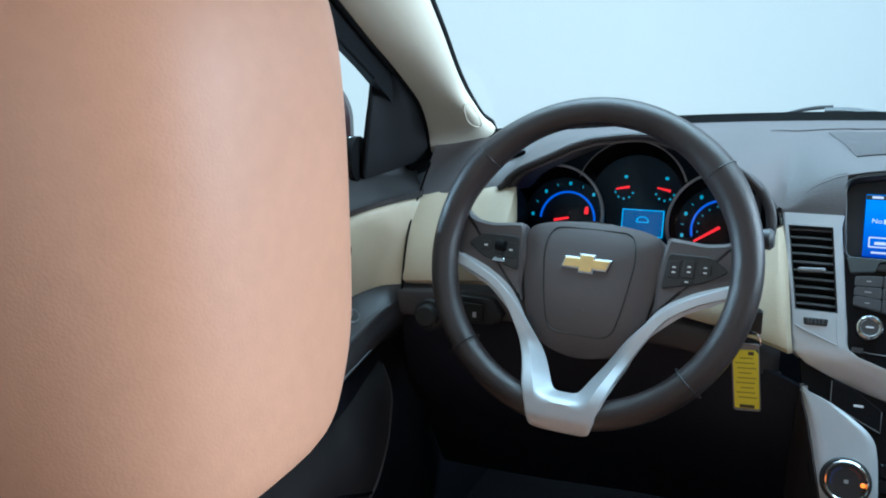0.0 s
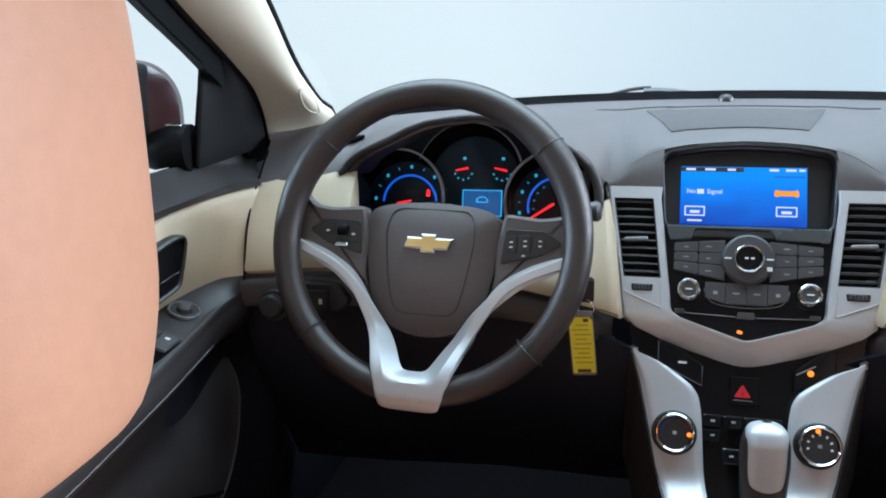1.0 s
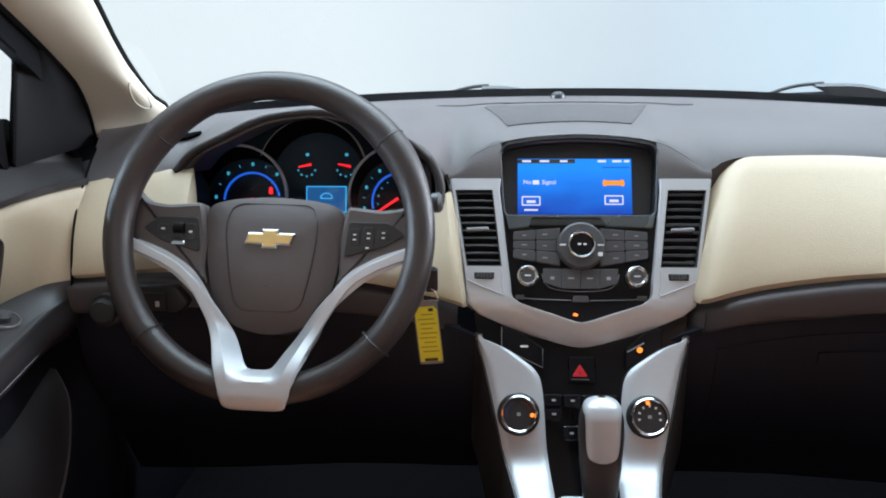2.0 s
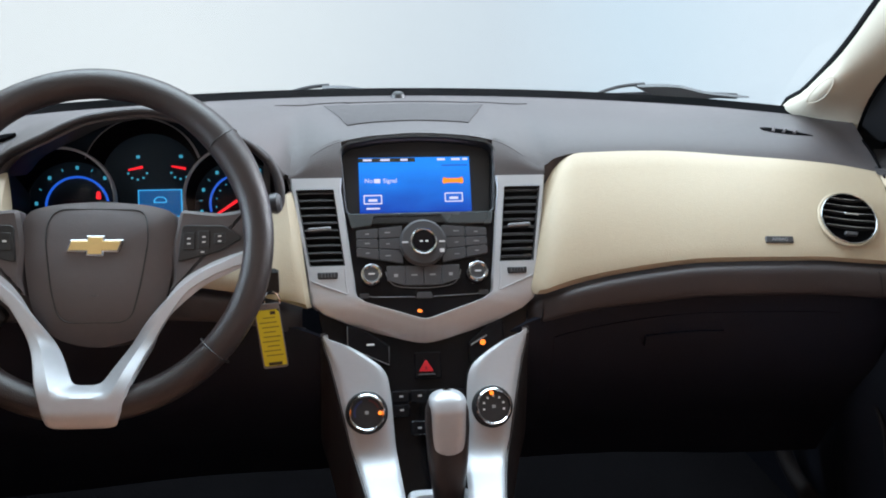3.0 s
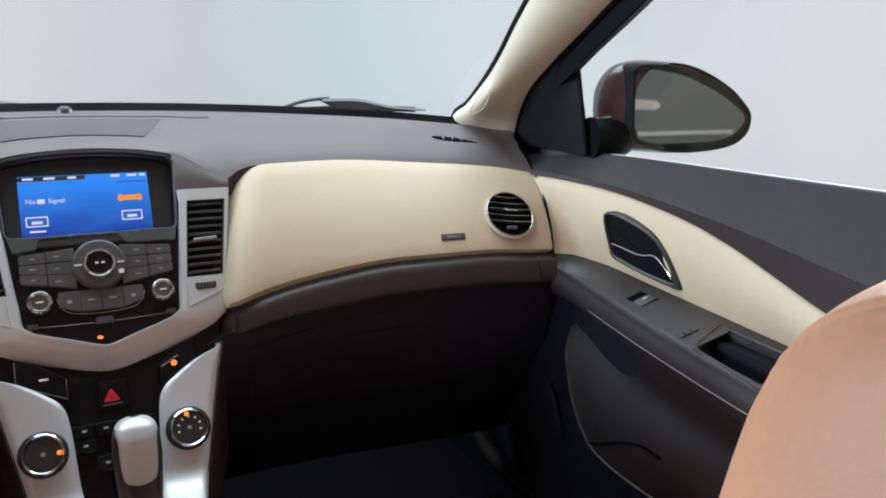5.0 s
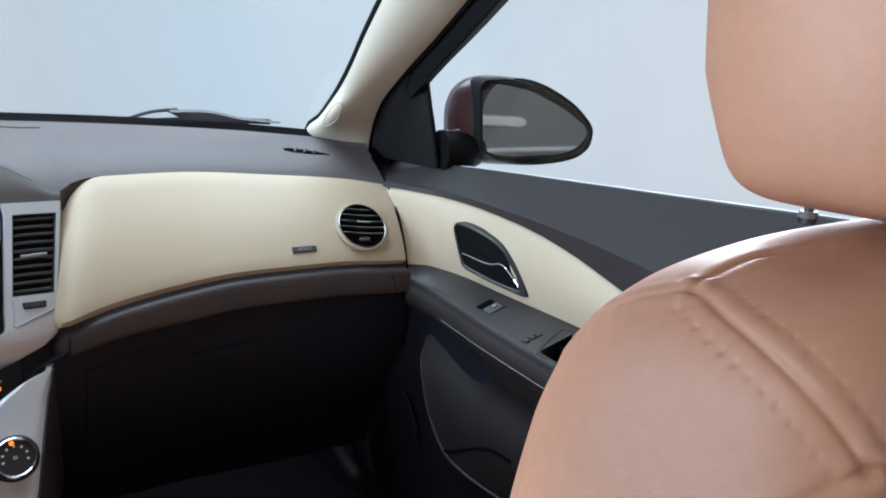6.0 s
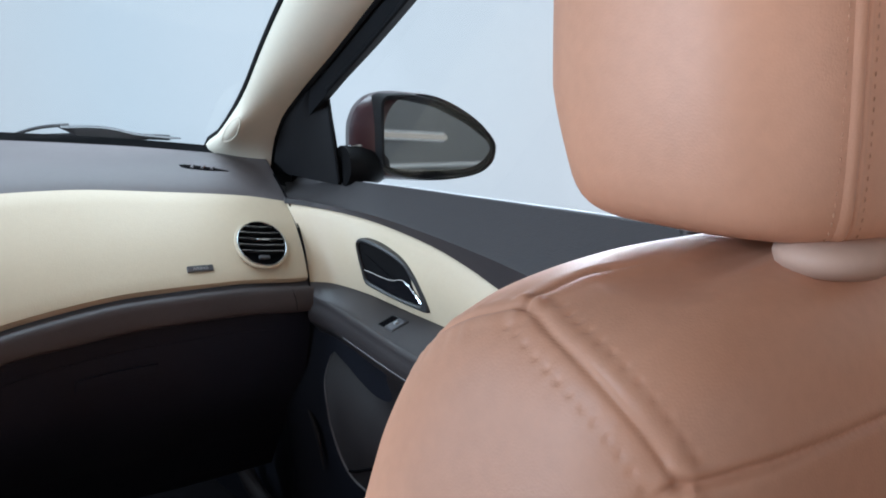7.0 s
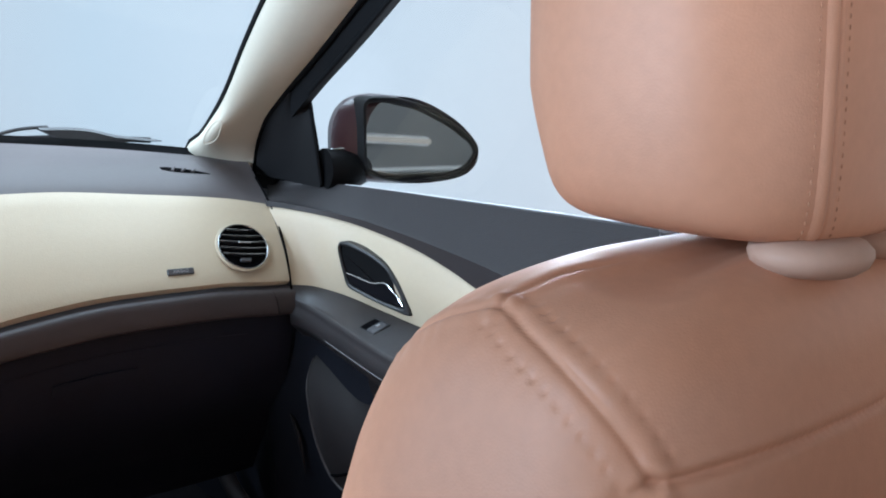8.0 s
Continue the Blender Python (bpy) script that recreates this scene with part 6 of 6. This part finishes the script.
for side_sign in (-1, 1):
    door(side_sign)


def kick_panel(s):
    def fn(u, v):
        y, z = 0.300 + 0.885 * u, 0.29 + 0.45 * v
        roll = 0.035 * math.exp(-((y - 0.72 - 0.25 * (z - 0.5)) / 0.045) ** 2) * (1 - 0.5 * v)
        return (C + s * (0.668 - 0.03 * u - roll), y, z)
    def upper_end(u, v):
        y, z = 0.80 + 0.36 * u, 0.70 + 0.24 * v
        return (C + s * 0.715, y, z)
    part("wall_side", sheet(upper_end, 6, 6, -0.02 * s), BLACK, None, "dark closing panel beside the dashboard end", kind="structure", category="wall")
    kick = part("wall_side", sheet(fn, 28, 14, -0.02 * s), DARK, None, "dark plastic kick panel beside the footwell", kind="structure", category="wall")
    if s > 0:
        # Both tubes are lighter than the panel, to draw its curved highlights.
        fold = spline([(0.634, 0.712, 0.573), (0.632, 0.690, 0.560), (0.631, 0.672, 0.540), (0.631, 0.660, 0.515), (0.632, 0.652, 0.485)], 6)
        part("panel_fold", tube(fold, [0.0006 + 0.0032 * math.sin(math.pi * k / (len(fold) - 1)) for k in range(len(fold))], 8), BROWN_DIM, kick, "rounded fold in the kick panel, lighter for its highlight")
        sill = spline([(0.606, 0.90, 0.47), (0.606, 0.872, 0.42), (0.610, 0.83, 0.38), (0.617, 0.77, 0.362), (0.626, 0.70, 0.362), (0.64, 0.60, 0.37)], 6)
        part("sill_roll", tube(sill, [0.002 + 0.012 * min(1, k / 8) for k in range(len(sill))], 12), BROWN_DIM, kick, "rounded roll along the door sill, lighter for its highlight")


for side_sign in (-1, 1):
    kick_panel(side_sign)


# ---- door mirrors ----
def door_mirror(s):
    m0 = thing("door_mirror", (C + s * 0.74, 0.70, 0.94), "dark red door mirror with an oval glass", "mirror", "door mirrors")
    X = lambda x: C + s * x
    outline = [(0.704, 0.996), (0.708, 1.022), (0.721, 1.042), (0.746, 1.056), (0.790, 1.0605), (0.845, 1.050), (0.910, 1.024), (0.956, 0.992), (0.964, 0.971), (0.954, 0.949), (0.916, 0.932), (0.830, 0.924), (0.745, 0.930), (0.711, 0.950)]
    loop = [(p.x, p.y) for p in spline([(x, z, 0) for x, z in outline], 4, True)]
    cx, cz = 0.82, 0.99
    def ring(scale, y, glass=0.0, tilt=0.16):
        out = []
        for x, z in loop:
            x = x + glass * 0.042 * (0.945 - x) / 0.233
            xm = cx + glass * 0.022
            xx = xm + (x - xm) * scale
            out.append(Vector((X(xx + 0.004), y - (xx - 0.82) * tilt, cz + (z - cz) * scale)))
        return out
    bm = bmesh.new()
    rings(bm, [ring(0.99, 0.668, 1), ring(1.0, 0.672, 0.8), ring(1.01, 0.680, 0.3), ring(1.02, 0.692, 0.1), ring(1.02, 0.712, 0.25), ring(1.0, 0.735, 0.55), ring(0.94, 0.765, 0.9), ring(0.78, 0.795, 1.0), ring(0.52, 0.812, 1.0), ring(0.2, 0.818, 1.0)], cap0=False)
    part("shell", bm, RED_PAINT, m0, "dark red painted shell")
    pane = rounded([(0.743, 1.052), (0.792, 1.055), (0.848, 1.045), (0.904, 1.020), (0.946, 0.991), (0.953, 0.974), (0.938, 0.950), (0.908, 0.937), (0.820, 0.932), (0.774, 0.938), (0.749, 0.950)], 0.014, 4)
    def edge(off, y, tilt=0.16):
        return [Vector((X(p.x), y - (p.x - 0.82) * tilt, p.y)) for p in inset(pane, off)]
    bm = bmesh.new()
    rings(bm, [edge(-0.0055, 0.690), edge(-0.0055, 0.668), edge(-0.0035, 0.660), edge(0.0015, 0.660), edge(0.004, 0.664), edge(0.005, 0.690)], cap0=False, cap1=False)
    part("bezel", bm, MIRROR_BLACK, m0, "black bezel")
    bm = bmesh.new()
    rings(bm, [edge(0.003, 0.690, 0.315), edge(0.003, 0.684, 0.315)])
    part("mirror_glass", bm, MIRROR, m0, "mirror glass")
    foot = spline([(X(0.700), 0.712, 0.946), (X(0.725), 0.708, 0.946), (X(0.748), 0.716, 0.945), (X(0.785), 0.738, 0.944), (X(0.86), 0.742, 0.948)], 3)
    ft = part("foot", tube(foot, [interp(k / 12, [(0.0, 0.037), (0.3, 0.038), (0.55, 0.036), (0.8, 0.030), (1.0, 0.018)]) for k in range(len(foot))], 20, flat=0.85), MIRROR_BLACK, m0, "black mirror foot")
    part("foot_strip", tube(spline([(X(0.706), 0.706, 0.974), (X(0.722), 0.698, 0.978), (X(0.738), 0.696, 0.977)], 4), 0.0030, 8), DULL_CHROME, ft, "small chrome strip")


for side_sign in (-1, 1):
    door_mirror(side_sign)


# ---- front seats ----
BACK = [  # height, half width, half depth, middle of the depth
    (0.40, 0.215, 0.070, 0.085), (0.55, 0.235, 0.090, 0.035), (0.70, 0.226, 0.110, -0.036), (0.80, 0.206, 0.104, -0.073), (0.885, 0.197, 0.097, -0.099),
    (0.925, 0.187, 0.095, -0.100), (0.955, 0.178, 0.088, -0.101), (0.978, 0.170, 0.077, -0.105), (0.992, 0.162, 0.066, -0.110), (1.001, 0.151, 0.053, -0.114), (1.008, 0.130, 0.036, -0.118), (1.012, 0.09, 0.016, -0.122)]


# cross-sections of the sewn seams: (across, height)
WELT = [(-0.0060, -0.0006), (-0.0036, 0.0001), (-0.0016, 0.0004), (-0.0006, 0.0001), (0.0, -0.0006), (0.0006, 0.0004), (0.0018, 0.0009), (0.0040, 0.0010), (0.0062, 0.0006), (0.0072, 0.0001), (0.0080, -0.0006)]


def on_skin(surf, a, z, mid, tangent=None):
    """Point, normal and the two slopes of a skin surf(a, z)."""
    p = surf(a, z)
    ja, jz = (surf(a + 0.002, z) - surf(a - 0.002, z)) / 0.004, (surf(a, z + 0.0008) - surf(a, z - 0.0008)) / 0.0016
    n = ja.cross(jz).normalized()
    if n.dot(p - mid) < 0:
        n = -n
    return p, n, ja, jz


def across(surf, a, z, mid, t, off, h):
    """The place at off beside the line with direction t, at h over the skin."""
    p, n, ja, jz = on_skin(surf, a, z, mid)
    side = n.cross(t).normalized() * off
    aa, ab, bb, ca, cb = ja.dot(ja), ja.dot(jz), jz.dot(jz), ja.dot(side), jz.dot(side)
    det = aa * bb - ab * ab
    da, dz = (ca * bb - cb * ab) / det, (cb * aa - ca * ab) / det
    return surf(a + da, z + dz) + n * h


def seam_line(surf, path, step):
    rows = spline([(a, z, 0) for a, z in path], 10 if step > 0.001 else 60)
    pts = [surf(r.x, r.y) for r in rows]
    out, acc = [], 0.0
    for i in range(len(rows) - 1):
        d = pts[i + 1] - pts[i]
        if acc <= 0:
            out.append((rows[i].x, rows[i].y, d.normalized()))
            acc = step
        acc -= d.length
    return out


def seam_strip(surf, path, mid, prof, parent):
    rows = seam_line(surf, path, 0.0025)
    n = len(rows)
    loops = []
    for i, (a, z, t) in enumerate(rows):
        fade = min(1, (i + 0.5) / 3, (n - i - 0.5) / 2)
        loops.append([across(surf, a, z, mid, t, o, h * fade - 0.0005 * (1 - fade)) for o, h in prof])
    bm = bmesh.new()
    rings(bm, loops, closed=False)
    part("seam", bm, LEATHER, parent, sharp=1.2)


def stitch_rows(surf, mid, rows, parent, size=1.0, gap=0.0039, lift=0.0001):
    bm = bmesh.new()
    for path, off in rows:
        fine = seam_line(surf, path, 0.0002)
        acc, last = 0.0, None
        for a, z, t in fine:
            p = across(surf, a, z, mid, t, off, lift)
            if last is not None and (p - last).length < gap:
                continue
            last = p
            tube([p - t * 0.0010, p - t * 0.0004, p + t * 0.0004, p + t * 0.0010], [0.0002 * size, 0.00045 * size, 0.00045 * size, 0.0002 * size], 6, bm=bm)
    part("stitches", bm, HOLE, parent, "row of small dark stitch holes", kind="stuff")


def sculpted_back(back, fine, lines, parent):
    """The backrest: an even mesh over the skin back(a, z), with the sewn seams pressed into it."""
    dense = [2 * math.pi * i / 6000 for i in range(6001)]
    run = np.array([tuple(back(a, 0.94)) for a in dense])
    length = np.concatenate(([0.0], np.cumsum(np.linalg.norm(np.diff(run, axis=0), axis=1))))
    na = 900 if fine else 160
    angles = np.interp(np.linspace(0, length[-1], na, endpoint=False), length, dense)
    if fine:
        zs = [0.40 + 0.47 * k / 16 for k in range(16)] + [0.87 + 0.09 * k / 45 for k in range(45)] + [0.96 + 0.0512 * (1 - (1 - k / 64) ** 1.6) for k in range(65)]
    else:
        zs = [0.40 + 0.45 * k / 14 for k in range(14)] + [0.85 + 0.161 * (1 - (1 - k / 22) ** 1.6) for k in range(23)]
    grid = np.array([[tuple(back(a, z)) for a in angles] for z in zs])
    if fine:
        along = np.roll(grid, -1, axis=1) - np.roll(grid, 1, axis=1)
        normal = np.cross(along, np.gradient(grid, axis=0))
        normal /= np.maximum(np.linalg.norm(normal, axis=2, keepdims=True), 1e-12)
        middle = grid.mean(axis=1, keepdims=True)
        normal *= np.sign((normal * (grid - middle)).sum(axis=2, keepdims=True))
        flat_p, flat_n = grid.reshape(-1, 3), normal.reshape(-1, 3)
        push = np.zeros(len(flat_p))
        for pts, groove, roll, bias, gap, crimp in lines:
            near = np.where(((flat_p > pts.min(axis=0) - 0.03) & (flat_p < pts.max(axis=0) + 0.03)).all(axis=1))[0]
            p, n = flat_p[near], flat_n[near]
            tangent = np.gradient(pts, axis=0)
            step = np.linalg.norm(tangent, axis=1)
            tangent /= step[:, None]
            arc = np.concatenate(([0.0], np.cumsum(np.linalg.norm(np.diff(pts, axis=0), axis=1))))
            best = np.concatenate([((chunk[:, None] - pts[None]) ** 2).sum(axis=2).argmin(axis=1) for chunk in np.array_split(p, max(1, len(p) // 4000))])
            away = p - pts[best]
            lead = (away * tangent[best]).sum(axis=1)
            side = (away * np.cross(n, tangent[best])).sum(axis=1)
            over = np.where((best == 0) | (best == len(pts) - 1), np.abs(lead), 0.0)
            d = np.hypot(side, over)
            h = roll * (1 + bias * np.sign(side)) * np.exp(-((d - 0.0050) / 0.0032) ** 2) - groove * np.exp(-(d / 0.0013) ** 2)
            if crimp:
                where = arc[best] + lead
                h += crimp * np.sin(2 * np.pi * where / 0.0105 + 1.3 * np.sin(where * 210)) * np.exp(-((d - 0.008) / 0.006) ** 2)
            if gap:
                where = arc[best] + lead
                dot = (where / gap - np.floor(where / gap) - 0.5) * gap
                for off in ((0.0098, -0.0098) if gap > 0.006 else (0.0,)):
                    h -= 0.0008 * np.exp(-(dot / 0.0013) ** 2 - ((side - off) / 0.0011) ** 2) * (over < 0.001)
            if not crimp and not gap:
                h *= np.clip((len(pts) - 1 - best) / (0.35 * len(pts)), 0, 1)
            push[near] += h
        grid = (flat_p + flat_n * np.maximum(push, -0.0019)[:, None]).reshape(grid.shape)
    top = grid[-1]
    heart = top.mean(axis=0)
    closing = [heart + (top - heart) * k + np.array((0, 0, lift)) for k, lift in ((0.8, 0.0006), (0.55, 0.0011), (0.3, 0.0014), (0.08, 0.0015))]
    grid = np.concatenate([grid, np.array(closing)])
    base = ORIGIN[parent.name]
    verts = (grid.reshape(-1, 3) - np.array(base)).tolist()
    rows = len(grid)
    faces = [(r * na + k, r * na + (k + 1) % na, (r + 1) * na + (k + 1) % na, (r + 1) * na + k) for r in range(rows - 1) for k in range(na)]
    faces += [tuple(range(na - 1, -1, -1)), tuple(range((rows - 1) * na, rows * na))]
    me = bpy.data.meshes.new("backrest")
    me.from_pydata(verts, [], faces)
    me.update()
    me.shade_smooth()
    me.materials.append(LEATHER)
    ob = new("backrest", me)
    ob.parent = parent
    ORIGIN[ob.name] = base
    return tagged(ob, "tan leather backrest with sewn seams")


def seat(s, dy, dz, hdz, seam_turn, fine, pillow_fit, label):
    hx, hy, wide, deep, curve, chin, drop = pillow_fit
    cx = C + s * 0.387 - (0.010 if s < 0 else 0)
    st = thing("bucket_seat", (cx, 0.10 + dy, 0.30), label, "car seat", "front seats")
    def back(a, z, grow=0.0):
        w, b, yc = interp(z, BACK)
        n = 0.52
        c, q = math.cos(a), math.sin(a)
        crown = 0.0065 * (1 - min(abs(c), 1) ** 2) * min(max((z - 0.975) / 0.03, 0), 1) ** 2
        x = (w + grow) * math.copysign(abs(c) ** n, c)
        y = yc + (b + grow) * math.copysign(abs(q) ** n, q)
        hollow = 0.030 * math.exp(-((x / 0.11) ** 2)) * (1 if q > 0 else 0) * min(max((0.93 - z) / 0.1, 0), 1)
        return Vector((cx + s * x, y - hollow + dy, z + crown + dz))
    # seam lines over the inner side: fraction of the depth (front to rear) and height
    main = [(0.42, 1.0), (0.235, 0.999), (0.04, 0.9965), (-0.19, 0.9930), (-0.40, 0.9880), (-0.56, 0.9815), (-0.67, 0.9735), (-0.751, 0.963)]
    flank = [(0.42, 1.0), (0.514, 0.997), (0.643, 0.990), (0.766, 0.975), (0.859, 0.95)]
    under = [(-0.751, 0.963), (-0.667, 0.956), (-0.504, 0.942), (-0.281, 0.925), (0.0, 0.905), (0.361, 0.885)]
    # and over the crown and the rear: angle and height
    ridge = [(2.95, 1.0), (2.80, 1.0055), (2.542, 1.009), (2.36, 1.0102)]
    rear = [(3.756, 0.963), (3.86, 0.9635), (4.031, 0.9655), (4.261, 0.9665), (4.513, 0.9660), (4.712, 0.9640), (4.911, 0.9625), (5.163, 0.9625), (5.393, 0.9625), (5.669, 0.963)]
    def inner_side(t, z):
        q = math.copysign(min(abs(t), 0.999) ** (1 / 0.52), t)
        return back(math.pi - math.asin(q), z)
    surf = lambda a, z: back(a, z)
    # each seam: its line, depth of the groove, height of the rolls beside it, what is higher on one side, stitch spacing, wrinkles
    seams = [(inner_side, main, 0.0015, 0.00060, 0.5, 0.0068, 0.00012), (surf, ridge, 0.0013, 0.0005, 0.0, 0.0, 0.0), (inner_side, flank, 0.0014, 0.0006, 0.0, 0.0, 0.00022),
             (surf, rear, 0.0024, 0.0005, 0.3, 0.0048, 0.0), (inner_side, under, 0.0011, 0.0005, 0.0, 0.0, 0.0)]
    lines = []
    for skin, path, groove, roll, bias, gap, crimp in seams:
        pts = [skin(r.x, r.y) for r in spline([(a, z, 0) for a, z in path], 24)]
        lines.append((np.array([tuple(p) for p in pts]), groove, roll, bias, gap, crimp))
    sculpted_back(back, fine, lines, st)
    # cushion
    def cushion(a, k):
        sc, z = ((0.94, 0.33), (1.0, 0.36), (1.0, 0.45), (0.95, 0.485), (0.75, 0.495), (0.3, 0.485))[k]
        c, q = math.cos(a), math.sin(a)
        return Vector((cx + 0.255 * sc * math.copysign(abs(c) ** 0.5, c), 0.23 + dy + 0.25 * sc * math.copysign(abs(q) ** 0.5, q), z + 0.02 * q))
    bm = bmesh.new()
    rings(bm, [[cushion(2 * math.pi * i / 48, k) for i in range(48)] for k in range(6)])
    part("cushion", bm, LEATHER, st)
    part("base", box((cx - 0.20, 0.02 + dy, 0.30), (cx + 0.20, 0.42 + dy, 0.345), 0.01), BLACK, st)
    # headrest
    hz = hdz + dz
    def hr(a, k):
        # rings from the underside to the top
        sc, z = k
        c, q = math.cos(a), math.sin(a)
        w, b = 0.122 * wide * sc, 0.080 * deep * (0.35 + 0.65 * sc)
        front = chin + (1 - chin) * min(max((z - 1.02) / 0.06, 0), 1)
        x = w * math.copysign(abs(c) ** (curve if q > 0 else 0.60), c)
        y = b * math.copysign(abs(q) ** (curve if q > 0 else 0.66), q)
        lean = -0.112 + 0.10 * (z - 1.03)
        return Vector((cx + s * (x + hx), lean + y * (front if q > 0 else 1) + hy + dy, z + hz))
    prof = [(0.30, 1.0325 - drop), (0.70, 1.0328 - drop), (0.86, 1.0358 - drop), (0.95, 1.0450 - drop), (0.985, 1.062 - 0.8 * drop), (1.0, 1.085 - 0.4 * drop), (1.0, 1.12), (0.99, 1.16), (0.96, 1.19), (0.88, 1.215), (0.70, 1.230), (0.35, 1.236)]
    smooth_prof = [(p.x, p.y) for p in spline([(a, b, 0) for a, b in prof], 3)]
    bm = bmesh.new()
    rings(bm, [[hr(2 * math.pi * i / 64, k) for i in range(64)] for k in smooth_prof])
    hd = part("headrest", bm, LEATHER, st, "tan leather headrest")
    # felled seams at the two rear corners of the headrest, with stitches either side
    def skull(a, k):
        k = min(max(k, 0.0), len(smooth_prof) - 1.001)
        i = int(k)
        p, q = smooth_prof[i], smooth_prof[i + 1]
        return hr(a, (p[0] + (q[0] - p[0]) * (k - i), p[1] + (q[1] - p[1]) * (k - i)))
    core = Vector((cx + s * hx, -0.10 + hy + dy, 1.13 + hz))
    for sgn in (1, -1):
        ang = (math.pi + seam_turn) if sgn > 0 else -seam_turn
        line = [(ang - sgn * 0.05, 4), (ang - sgn * 0.02, 6), (ang, 9), (ang + sgn * 0.01, 14), (ang, 20), (ang - sgn * 0.02, 26), (ang - sgn * 0.03, 29)]
        k = s * sgn
        seam_strip(skull, line, core, [(o * k, h) for o, h in WELT], hd)
        stitch_rows(skull, core, [(line, -0.0060 * k), (line, 0.0110 * k)], hd, 0.85)
    for q in (-0.030, 0.048):
        part("post", tube([(cx + q, -0.152 + dy, 0.99 + dz), (cx + q, -0.146 + dy, 1.06 + hz)], 0.005, 14), CHROME, st, "steel headrest post")
        bm = bmesh.new()
        rings(bm, [[Vector((cx + q + 0.033 * c * math.cos(a), -0.152 + dy + 0.022 * c * math.sin(a), 1.0150 + 0.66 * h + dz)) for a in [2 * math.pi * i / 24 for i in range(24)]] for c, h in ((0.45, -0.004), (0.80, -0.002), (0.97, 0.003), (1.03, 0.0085), (1.0, 0.0135), (0.88, 0.0175), (0.6, 0.0195), (0.2, 0.020))])
        part("post_guide", bm, material("cream_guide_plastic", (0.42, 0.27, 0.205), 0.6, spec=0.3) if "cream_guide_plastic" not in bpy.data.materials else bpy.data.materials["cream_guide_plastic"], st, "cream plastic post guide", sharp=3.0)


seat(1, 0.0, 0.0, 0.0, 1.14, True, (0.020, 0.0246, 0.955, 1.028, 0.895, 0.753, 0.008), "tan leather front passenger seat with stitched headrest")
seat(-1, 0.097, -0.14, 0.080, 1.32, False, (0.0, 0.0, 1.0, 1.0, 0.78, 0.80, 0.0), "tan leather driver seat set further forward")
